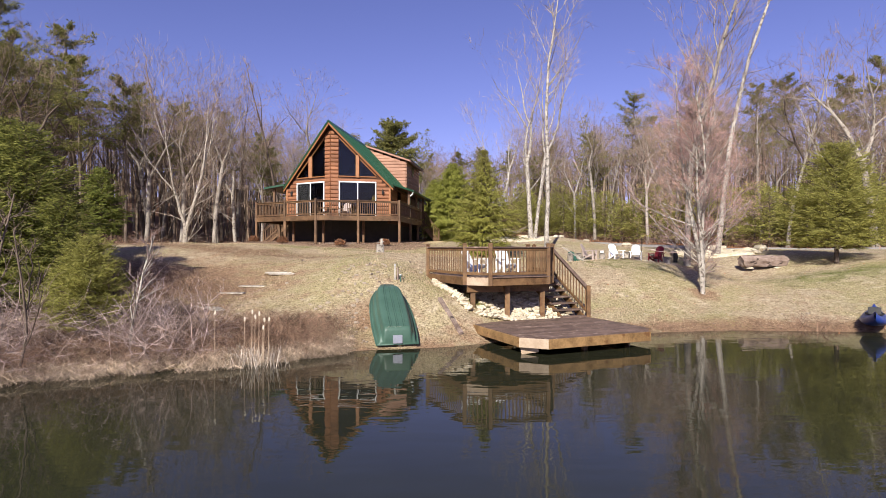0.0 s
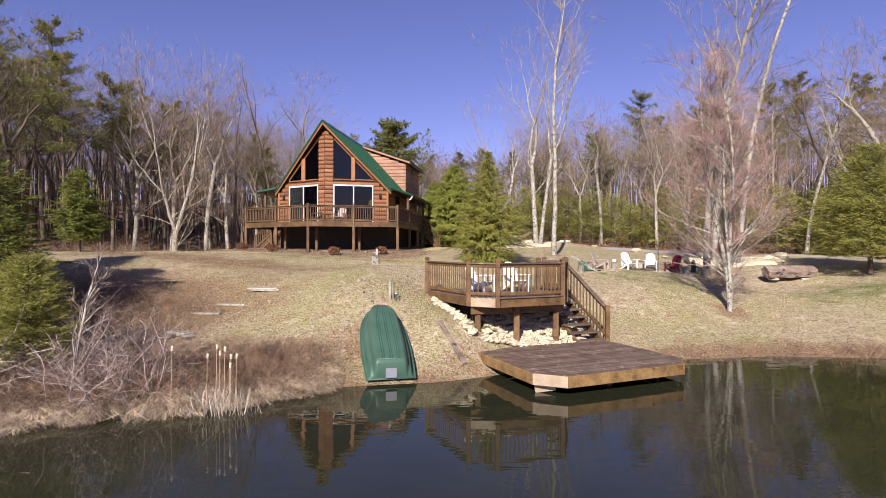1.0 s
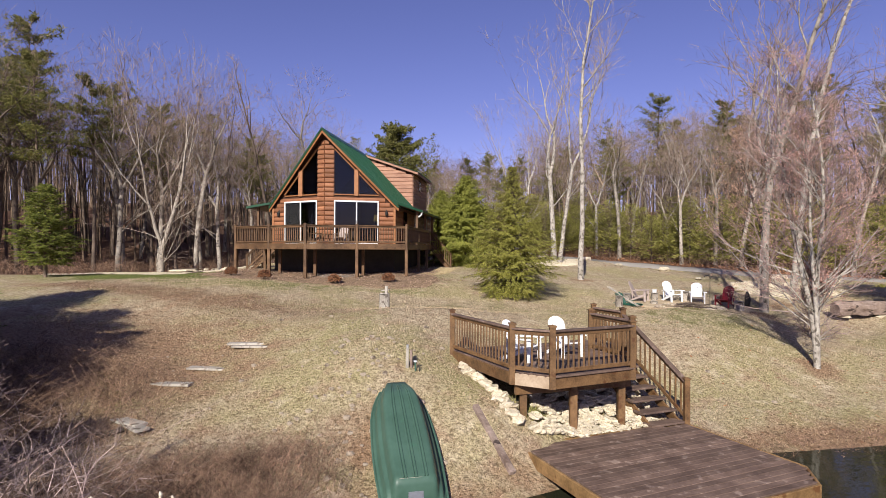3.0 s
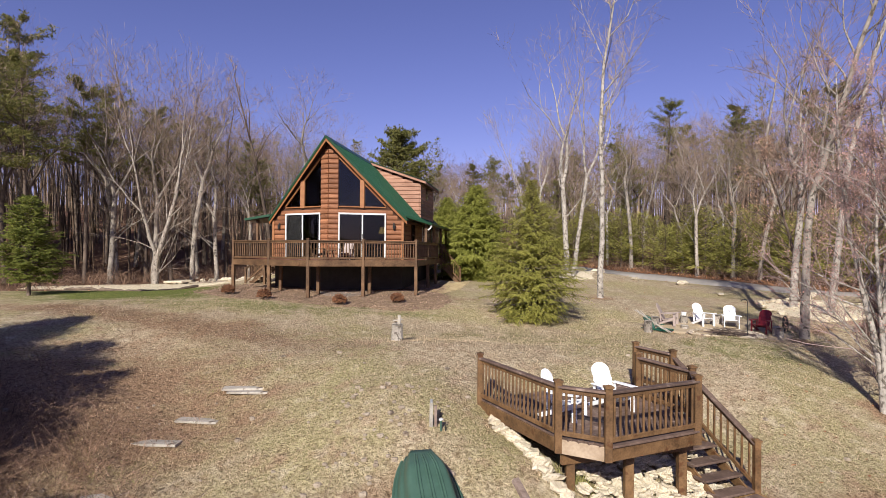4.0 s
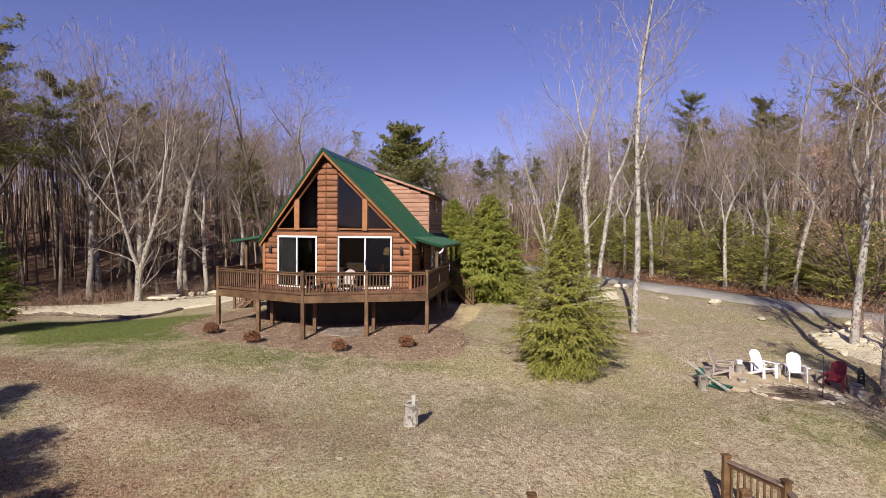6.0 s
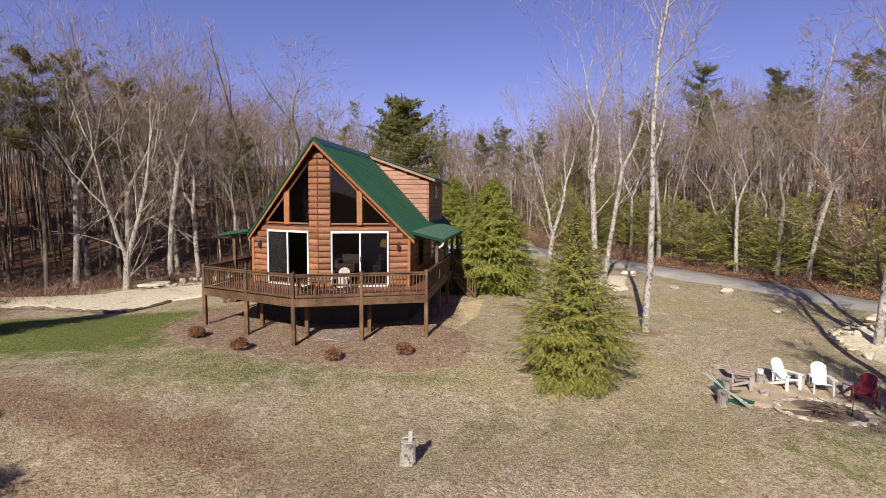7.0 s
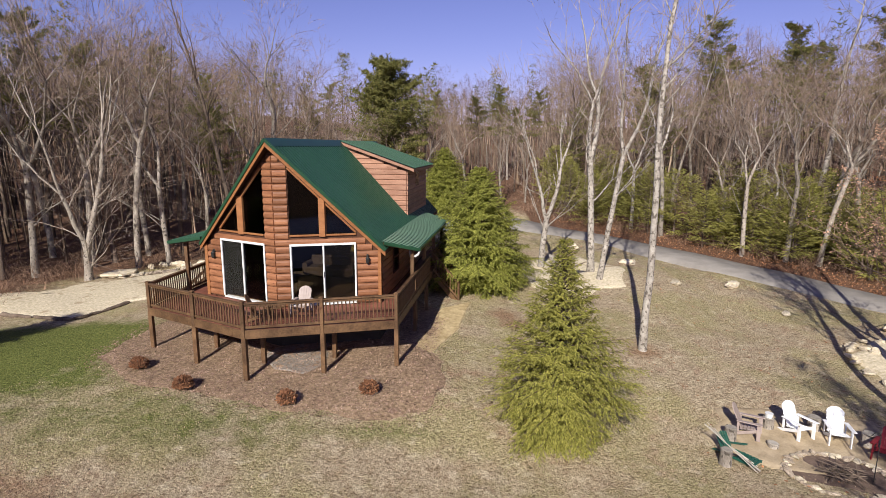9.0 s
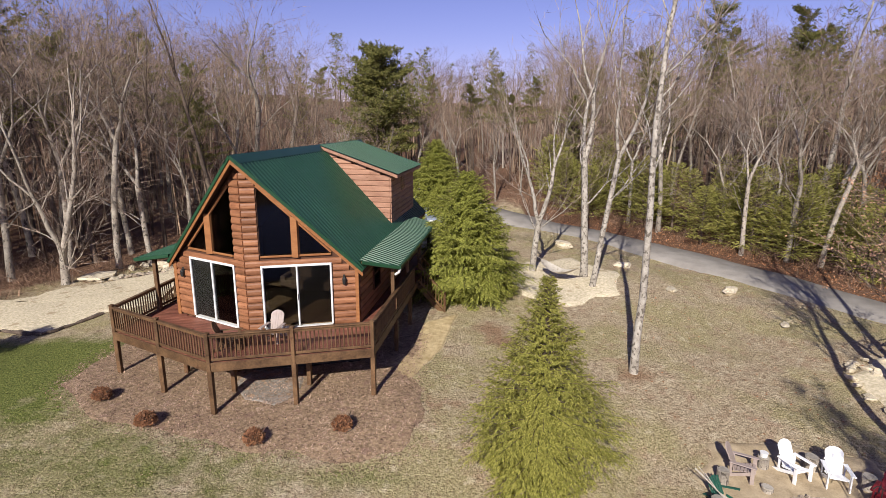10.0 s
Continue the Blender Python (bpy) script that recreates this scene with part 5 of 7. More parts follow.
part("iron_rod", Build().tube([(0.27, -0.12, -0.1), (0.24, -0.10, 0.52), (0.30, -0.10, 0.55)], [0.012, 0.012, 0.012], 6), M_BLACK, mp, "thin black iron rod")
part("metal_cap", Build().beam((-0.02, 0, 0.92), (-0.02, 0, 0.98), 0.05, 0.05), M_METAL, mp)

logs = thing("log_bench", (15.6, 26.4, height(15.6, 26.4)), "massive weathered hollow log laid on two pale stones", "log", turn=3)
b = Build()
rg = random.Random(23)
n, m = 16, 14
for i in range(n + 1):
    t = i / n
    for j in range(m):
        a = 2 * math.pi * j / m
        q = (0.30 - 0.04 * t) * (1 + 0.20 * noise.noise(Vector((math.cos(a) * 2, math.sin(a) * 2, t * 5))) + 0.05 * math.sin(5 * a)) * (0.8 if i in (0, n) else 1)
        b.v.append((-1.15 + 2.3 * t + (rg.gauss(0, 0.04) if i in (0, n) else 0), q * math.cos(a) * 1.15, 0.40 + q * math.sin(a)))
b.f = [(i * m + j, i * m + (j + 1) % m, (i + 1) * m + (j + 1) % m, (i + 1) * m + j) for i in range(n) for j in range(m)] + [tuple(range(m - 1, -1, -1)), tuple(n * m + j for j in range(m))]
part("trunk", b, M_ROT, logs)
for x in (-0.75, 0.7):
    o = part("support", STONES[1], M_ROCK, logs)
    o.matrix_basis = pose(x, -0.05, 0.08, 0, 0, 40 * x) @ Matrix.Diagonal((0.26, 0.24, 0.16, 1))


# ---- shrubs by the deck ----
def leaf_ball(b, cx, cy, cz, r, n, size, rg, flat=0.85):
    for _ in range(n):
        a, e, q = rg.uniform(0, 6.28), math.asin(rg.uniform(-0.35, 1)), r * rg.uniform(0.45, 1.0) ** 0.5
        p = Vector((cx + q * math.cos(a) * math.cos(e), cy + q * math.sin(a) * math.cos(e), cz + q * math.sin(e) * flat))
        d = Vector((rg.uniform(-1, 1), rg.uniform(-1, 1), rg.uniform(-0.4, 1))).normalized() * size * rg.uniform(0.6, 1.3)
        s = d.orthogonal().normalized() * size * 0.35
        b.add([p - s, p + s, p + d + s * 0.3, p + d - s * 0.3], [(0, 1, 2, 3)])


for i, (x, y) in enumerate(((-10.74, 30.8), (-8.75, 29.55), (-5.5, 28.95), (-3.2, 29.6))):
    s = thing("shrub", on_ground(x, y), "small clipped russet shrub in the mulch bed", "shrub", "shrubs in the mulch bed")
    rg = random.Random(i)
    b, c = Build(), Build()
    leaf_ball(b, 0, 0, 0.17, 0.29, 700, 0.065, rg)
    for _ in range(14):
        a = rg.uniform(0, 6.28)
        c.tube([(0, 0, 0), (0.15 * math.cos(a), 0.15 * math.sin(a), 0.2), (0.3 * math.cos(a), 0.3 * math.sin(a), 0.4)], [0.01, 0.008, 0.004], 4)
    part("stems", c, M_BARK, s)
    part("foliage", b, M_BUSH, s)

sticks = thing("stick_bundle", on_ground(6.62, 27.42), "bundle of pale roasting sticks leaning on a log stool", "sticks")
rg = random.Random(14)
for k in range(9):
    a = rg.uniform(-1.1, 0.9)
    part("stick", Build().tube([(0.45 * math.cos(a) + 0.1, -0.35 + 0.3 * math.sin(a), 0.02), (-0.1, 0.1, 0.42), (-0.5 * math.cos(a), 0.55 + 0.2 * math.sin(a), 0.72)], [0.014, 0.013, 0.009], 5), M_GREY, sticks)
seat_bag = thing("jacket", on_ground(12.0, 28.0, 0.0), "dark jacket hung over a post by the fire pit", "clothing")
part("cloth", Build().tube([(0, 0, 0.0), (0.02, 0, 0.3), (0, 0.02, 0.5), (0, 0, 0.6)], [0.10, 0.12, 0.09, 0.04], 9), M_BLACK, seat_bag)

# edging of the gravel pad
edging = [(-22.6, 37.55), (-20.6, 37.35), (-19.0, 37.2), (-16.95, 36.8), (-16.35, 37.9), (-15.7, 39.0)]
for (ax, ay), (bx, by) in zip(edging, edging[1:]):
    t = thing("edging_log", (0, 0, 0), "dark weathered log edging along the gravel pad", "log", "logs edging the gravel pad")
    rg = random.Random(int(ax * 50))
    n = max(3, int(math.hypot(bx - ax, by - ay) / 0.22))
    pts = [(lerp(ax, bx, i / n) + rg.gauss(0, 0.03), lerp(ay, by, i / n) + rg.gauss(0, 0.03), height(lerp(ax, bx, i / n), lerp(ay, by, i / n)) + 0.06 + rg.gauss(0, 0.015)) for i in range(n + 1)]
    part("log", Build().tube(pts, [0.05] + [rg.uniform(0.075, 0.125) for _ in range(n - 1)] + [0.04], 8), M_BARK, t)
wall = thing("rock_edging", (0, 0, 0), "dark and pale stones heaped along the back of the gravel pad", "rocks")
rg = random.Random(15)
for k in range(46):
    t = k / 45
    x, y = lerp(-19.0, -14.2, t) + rg.gauss(0, 0.15), lerp(45.2, 48.6, t) + rg.gauss(0, 0.22)
    o = part("stone", rg.choice(STONES), M_ROCKD, wall)
    r = rg.uniform(0.15, 0.36)
    o.matrix_basis = pose(x, y, height(x, y) + 0.08, rg.uniform(-20, 20), rg.uniform(-20, 20), rg.uniform(0, 360)) @ Matrix.Diagonal((r, r * 0.8, r * 0.7, 1))
for x, y, r in ((-16.9, 47.2, 0.40), (-16.2, 47.7, 0.36), (-19.1, 47.2, 0.34), (-18.7, 47.9, 0.38), (-18.2, 48.2, 0.30), (-17.7, 48.0, 0.42)):
    boulder(x, y, r, "rounded pale grey boulder behind the gravel pad", 0.8)
slab = thing("stone_bench", on_ground(-19.9, 45.2, 0.0), "flat tan slab laid on low stones beside the gravel", "bench")
part("slab", Build().prism([(-0.8, -0.55, 0.13), (0.45, -0.5, 0.15), (0.85, 0.15, 0.17), (0.6, 0.85, 0.18), (-0.5, 0.7, 0.17), (-0.88, 0.1, 0.14)], (0, 0, 0.11)), M_ROCK, slab)
rg = random.Random(19)
for x, y in ((-0.6, -0.32), (-0.15, -0.35), (0.3, -0.3), (0.55, 0.1), (0.4, 0.5), (-0.4, 0.45), (-0.6, 0.1)):
    o = part("support", rg.choice(STONES), M_ROCKD, slab)
    o.matrix_basis = pose(x, y, 0.06, rg.uniform(-10, 10), rg.uniform(-10, 10), rg.uniform(0, 360)) @ Matrix.Diagonal((0.30, 0.26, 0.12, 1))


def car(at, turn):
    """A small estate car: body, glasshouse, windows, lamps, four wheels."""
    c = thing("parked_car", at, "silver-blue estate car parked behind the house", "car", turn=turn)
    side = [(-2.1, 0.35), (-2.15, 0.75), (-1.95, 0.92), (-0.95, 1.0), (-0.35, 1.42), (1.2, 1.46), (1.95, 1.05), (2.1, 0.8), (2.1, 0.35)]
    b = Build()
    b.prism([(-0.86, y, z) for y, z in side], (1.72, 0, 0))
    part("body", b, M_CAR, c)
    for x in (-0.875, 0.865):
        part("side_window", Build().prism([(x, -0.8, 1.03), (x, -0.32, 1.36), (x, 1.15, 1.39), (x, 1.6, 1.08)], (0.012, 0, 0)), M_BLACK, c)
    part("windscreen", Build().prism([(-0.72, -0.98, 1.03), (0.72, -0.98, 1.03), (0.66, -0.42, 1.39), (-0.66, -0.42, 1.39)], (0, -0.02, 0.02)), M_BLACK, c)
    for x in (-0.62, 0.62):
        part("headlight", Build().beam((x - 0.16, -2.14, 0.76), (x + 0.16, -2.14, 0.76), 0.06, 0.14), M_WHITE, c)
    part("grille", Build().beam((-0.4, -2.15, 0.62), (0.4, -2.15, 0.62), 0.05, 0.16), M_BLACK, c)
    for x in (-0.8, 0.8):
        for y in (-1.35, 1.3):
            w = part("wheel", Build().tube([(x - 0.1, y, 0.33), (x + 0.1, y, 0.33)], [0.33, 0.33], 18), M_BLACK, c)
            part("rim", Build().tube([(x - 0.115, y, 0.33), (x + 0.115, y, 0.33)], [0.2, 0.2], 12), M_METAL, w)
    return c


car((-1.05, 56.5, height(-1.05, 56.5) - 0.45), 10)

# chips strewn beyond the mulch bed
rg = random.Random(16)
b, dark = Build(), Build()


def inside(x, y, poly):
    odd = False
    for (ax, ay), (bx, by) in zip(poly, poly[1:] + poly[:1]):
        if (ay > y) != (by > y) and x < ax + (y - ay) / (by - ay) * (bx - ax):
            odd = not odd
    return odd


for k in range(34000):
    x, y = rg.uniform(-13.4, -0.4), rg.uniform(27.8, 36)
    if not inside(x + rg.gauss(0, 0.3), y + rg.gauss(0, 0.3), MULCH) or (y > 34.5 and -11 < x < -2.6):
        continue
    p = Vector((x, y, height(x, y) + (0.062 if inside(x, y, MULCH) else 0.025)))
    d = Vector((rg.gauss(0, 1), rg.gauss(0, 1), rg.gauss(0, 0.25))).normalized() * rg.uniform(0.03, 0.10)
    s = d.cross(Vector((0, 0, 1))).normalized() * rg.uniform(0.005, 0.013)
    (dark if k % 5 < 2 else b).add([p - d * 0.5 - s, p - d * 0.5 + s, p + d * 0.5 + s, p + d * 0.5 - s], [(0, 1, 2, 3)])
chips = thing("mulch_chips", (0, 0, 0), "loose wood chips strewn over the mulch bed", "mulch", kind="stuff")
part("chip_layer", b, M_CHIP, chips)
part("dark_chip_layer", dark, M_BRUSH, chips)

# dead leaves and straw on the lawn, thickest in a band along the top of the bank
rg = random.Random(18)
straw, drift = Build(), Build()
for k in range(34000):
    if k < 19000:
        x = rg.uniform(-16, -3)
        y = 25.3 - 0.36 * (x + 13) + rg.gauss(0, 0.85)
    else:
        x, y = rg.uniform(-17, 17), 15 + 27 * rg.random() ** 1.2
    if y - float(np.interp(x, SHORE_X, SHORE_Y)) < 0.4 or in_woods(x, y) > 0 or (y > 29 and x < -0.5) or (x > 15 and y > 34):
        continue
    p = Vector((x, y, height(x, y) + 0.03))
    d = Vector((rg.gauss(0, 1), rg.gauss(0, 1), rg.gauss(0, 0.3))).normalized() * rg.uniform(0.03, 0.07)
    s = d.cross(Vector((0, 0, 1))).normalized() * rg.uniform(0.006, 0.014)
    (drift if k < 12500 else straw).add([p - d * 0.5, p + s, p + d * 0.5, p - s], [(0, 1, 2, 3)])
litter = thing("lawn_litter", (0, 0, 0), "dead leaves and bits of straw scattered over the lawn", "leaves", kind="stuff")
part("straw_layer", straw, M_GRASS, litter)
part("leaf_layer", drift, M_BRUSH, litter)

# small stones on the bare bank
rg = random.Random(17)
b = Build()
for k in range(170):
    if k < 95:
        x, y = rg.gauss(-2.6, 0.7), rg.uniform(14.0, 18.5)
    else:
        x, y = rg.uniform(-10, 13), rg.uniform(13.5, 24)
    if y - float(np.interp(x, SHORE_X, SHORE_Y)) < 0.1:
        continue
    rock(b, x, y, height(x, y) + 0.015, rg.uniform(0.025, 0.08), 900 + k, 0.85)
t = thing("bank_stones", (0, 0, 0), "small pale stones scattered over the bare bank", "stones", kind="stuff")
part("stone_scatter", b, M_ROCKD, t)


# ---- inside the house, seen through the glass ----
lamp = thing("floor_lamp", (HX + 2.2, HY + 3.6, FLOOR), "floor lamp with a yellow shade inside the house", "lamp")
part("base", Build().tube([(0, 0, 0), (0, 0, 0.03)], [0.15, 0.15], 14), M_BLACK, lamp)
part("pole", Build().tube([(0, 0, 0.03), (0, 0, 1.4)], [0.015, 0.015], 8), M_BLACK, lamp)
part("shade", Build().tube([(0, 0, 1.35), (0, 0, 1.7)], [0.26, 0.16], 16, False), M_SHADE, lamp)
sofa = thing("sofa", (HX + 0.9, HY + 4.6, FLOOR), "brown upholstered sofa inside the house", "sofa", turn=HTURN)
part("seat", Build().beam((-0.95, 0, 0.28), (0.95, 0, 0.28), 0.85, 0.4, bev=0.05), M_CLOTH, sofa)
part("backrest", Build().beam((-0.95, 0.36, 0.62), (0.95, 0.36, 0.62), 0.2, 0.5, bev=0.06), M_CLOTH, sofa)
for k in (1, -1):
    part("armrest", Build().beam((k * 1.02, -0.4, 0.42), (k * 1.02, 0.42, 0.42), 0.2, 0.5, bev=0.06), M_CLOTH, sofa)
dining = thing("dining_table", (HX - 1.3, HY + 2.9, FLOOR), "wooden dining table inside the house", "table", turn=HTURN)
part("tabletop", Build().beam((-0.7, 0, 0.73), (0.7, 0, 0.73), 0.8, 0.04), M_INSIDE, dining)
for x in (-0.6, 0.6):
    for y in (-0.3, 0.3):
        part("leg", Build().beam((x, y, 0), (x, y, 0.71), 0.06, 0.06), M_INSIDE, dining)


def dining_chair(at, turn):
    c = thing("dining_chair", at, "wooden dining chair inside the house", "chair", "chairs round the dining table", turn=turn)
    part("seat", Build().beam((-0.2, 0, 0.45), (0.2, 0, 0.45), 0.4, 0.04), M_INSIDE, c)
    part("backrest", Build().beam((-0.2, 0.19, 0.8), (0.2, 0.19, 0.8), 0.03, 0.25), M_INSIDE, c)
    for x in (-0.18, 0.18):
        part("leg", Build().beam((x, -0.17, 0), (x, -0.17, 0.44), 0.04, 0.04), M_INSIDE, c)
        part("leg", Build().beam((x, 0.19, 0), (x, 0.19, 0.95), 0.04, 0.04), M_INSIDE, c)


dining_chair((HX - 1.6, HY + 2.3, FLOOR), 172)
dining_chair((HX - 0.9, HY + 2.3, FLOOR), 168)


def hammock():
    h = thing("hammock", (0, 0, 0), "pale woven hammock slung between two trees", "hammock")
    a, c = Vector((4.5, 43.5, height(4.5, 43.5) + 1.15)), Vector((6.6, 41.3, height(6.6, 41.3) + 1.15))
    d = (c - a).normalized()
    s = Vector((-d.y, d.x, 0))
    b = Build()
    n, m = 14, 6
    for i in range(n + 1):
        t = i / n
        p = a.lerp(c, 0.12 + 0.76 * t) - Vector((0, 0, 0.55 * math.sin(math.pi * t) + 0.12))
        w = 0.42 * math.sin(math.pi * t) ** 0.5 + 0.03
        for j in range(m + 1):
            q = -1 + 2 * j / m
            b.v.append(tuple(p + s * w * q + Vector((0, 0, 0.16 * q * q * math.sin(math.pi * t)))))
    b.f = [(i * (m + 1) + j, i * (m + 1) + j + 1, (i + 1) * (m + 1) + j + 1, (i + 1) * (m + 1) + j) for i in range(n) for j in range(m)]
    part("bed", b, M_GREY, h)
    part("rope", Build().tube([a, a.lerp(c, 0.12) - Vector((0, 0, 0.12))], [0.012, 0.012], 5), M_GREY, h)
    part("rope", Build().tube([c, a.lerp(c, 0.88) - Vector((0, 0, 0.12))], [0.012, 0.012], 5), M_GREY, h)


hammock()


# ---- trees ----
UP = Vector((0, 0, 1))


def swing(d, angle, around, rg):
    """Turns a direction away from itself by an angle, at a given azimuth."""
    side = d.orthogonal().normalized()
    side.rotate(Matrix.Rotation(around, 3, d))
    return (d * math.cos(angle) + side * math.sin(angle)).normalized()


def limb(b, p, d, length, r0, r1, n, sides, rg, wander=0.12, lift=0.05):
    pts, rad = [p.copy()], [r0]
    for i in range(n):
        d = (d + Vector((rg.gauss(0, wander), rg.gauss(0, wander), rg.gauss(0, wander * 0.6) + lift))).normalized()
        p = p + d * (length / n)
        pts.append(p.copy())
        rad.append(lerp(r0, r1, (i + 1) / n))
    b.tube(pts, rad, sides, False)
    return pts


def ribbon(b, p, q, r, rg):
    """A thin twig: one narrow blade from p to q."""
    d = q - p
    w = d.cross(Vector((rg.gauss(0, 1), rg.gauss(0, 1), rg.gauss(0, 1))))
    w = w.normalized() * r if w.length > 1e-6 else Vector((r, 0, 0))
    k = len(b.v)
    b.v += [tuple(p - w), tuple(p + w), tuple(q + w * 0.4), tuple(q - w * 0.4)]
    b.f.append((k, k + 1, k + 2, k + 3))


def bare_tree(seed, h, r, first=0.35, spread=0.75, limbs=16, subs=6, twigs=7, fine=2, forks=(), lean=(0, 0), twig_r=0.007, reach=0.34):
    """Trunk mesh and twig mesh of a leafless tree of height h and foot radius r. forks: stems that leave the trunk low down."""
    rg = random.Random(seed)
    trunk, crown = Build(), Build()
    tips = []

    def stem(p, d, h, r):
        pts = [p.copy()]
        rad = [r * 1.25]
        n = 12
        for i in range(n):
            d = (d + Vector((rg.gauss(0, 0.05), rg.gauss(0, 0.05), 0.03))).normalized()
            p = p + d * (h / n)
            pts.append(p.copy())
            rad.append(r * (1 - (i + 1) / n) ** 0.8 + 0.012)
        trunk.tube(pts, rad, 9, False)
        for k in range(limbs):
            t = first + (0.97 - first) * ((k + rg.random()) / limbs)
            i = min(int(t * n), n - 1)
            q = pts[i].lerp(pts[i + 1], t * n - i)
            dd = swing((pts[i + 1] - pts[i]).normalized(), spread * rg.uniform(0.6, 1.15), rg.uniform(0, 6.28), rg)
            ln = h * (reach * (1 - t) + 0.07) * rg.uniform(0.7, 1.35)
            rr = max(rad[i] * rg.uniform(0.3, 0.5), 0.014)
            lp = limb(trunk, q, dd, ln, rr, 0.010, 5, 5, rg, 0.16, 0.07)
            for _ in range(subs):
                u = rg.uniform(0.2, 1.0)
                j = min(int(u * 5), 4)
                q2 = lp[j].lerp(lp[j + 1], u * 5 - j)
                d2 = swing((lp[j + 1] - lp[j]).normalized(), rg.uniform(0.35, 0.8), rg.uniform(0, 6.28), rg)
                l2 = ln * rg.uniform(0.25, 0.5)
                sp = limb(crown, q2, d2, l2, max(rr * 0.35, 0.010), 0.006, 3, 3, rg, 0.14, 0.08)
                for _ in range(twigs):
                    w = rg.uniform(0.15, 1.0)
                    m = min(int(w * 3), 2)
                    q3 = sp[m].lerp(sp[m + 1], w * 3 - m)
                    d3 = swing((sp[m + 1] - sp[m]).normalized(), rg.uniform(0.3, 0.9), rg.uniform(0, 6.28), rg)
                    l3 = max(l2 * rg.uniform(0.3, 0.65), 0.25)
                    e3 = q3 + (d3 + UP * 0.12).normalized() * l3
                    ribbon(crown, q3, e3, twig_r, rg)
                    tips.append(e3)
                    for _ in range(fine):
                        d4 = swing(d3, rg.uniform(0.3, 0.9), rg.uniform(0, 6.28), rg)
                        q4 = q3.lerp(e3, rg.uniform(0.3, 0.95))
                        e4 = q4 + (d4 + UP * 0.1).normalized() * l3 * rg.uniform(0.4, 0.8)
                        ribbon(crown, q4, e4, twig_r * 0.75, rg)
                        tips.append(e4)
    stem(Vector((0, 0, -0.15)), Vector((lean[0], lean[1], 1)).normalized(), h, r)
    for z, ang, az, f, fr in forks:
        stem(Vector((lean[0] * z, lean[1] * z, z)), swing(Vector((lean[0], lean[1], 1)).normalized(), ang, az, rg), h * f - z, r * fr)
    return trunk, crown, tips


def frond(b, p, d, length, size, rg, width, gap, hang=0.15):
    """A flat feathery twig: narrow needle blades on both sides of a line."""
    side = d.cross(UP)
    side = side.normalized() if side.length > 1e-3 else Vector((1, 0, 0))
    n = max(2, int(length / gap))
    for i in range(n):
        u = (i + rg.random()) / n
        q = p + d * (length * u) - UP * (hang * length * u * u)
        s = (1 if i % 2 else -1) * rg.uniform(0.35, 0.95)
        dd = (d + side * s + UP * rg.gauss(0.05 - hang * 1.6, 0.28)).normalized()
        l = size * (1.1 - 0.35 * u) * rg.uniform(0.7, 1.25)
        out = Vector((q.x, q.y, 0))
        out = out.normalized() if out.length > 1e-3 else side
        w = dd.cross(out * 0.8 + UP * 0.8 + Vector((rg.gauss(0, 0.45), rg.gauss(0, 0.45), rg.gauss(0, 0.45))))
        w = (w.normalized() if w.length > 1e-3 else side) * l * width
        m = q + dd * l * 0.45
        b.add([q, m + w, q + dd * l - UP * l * 0.08, m - w], [(0, 1, 2, 3)])


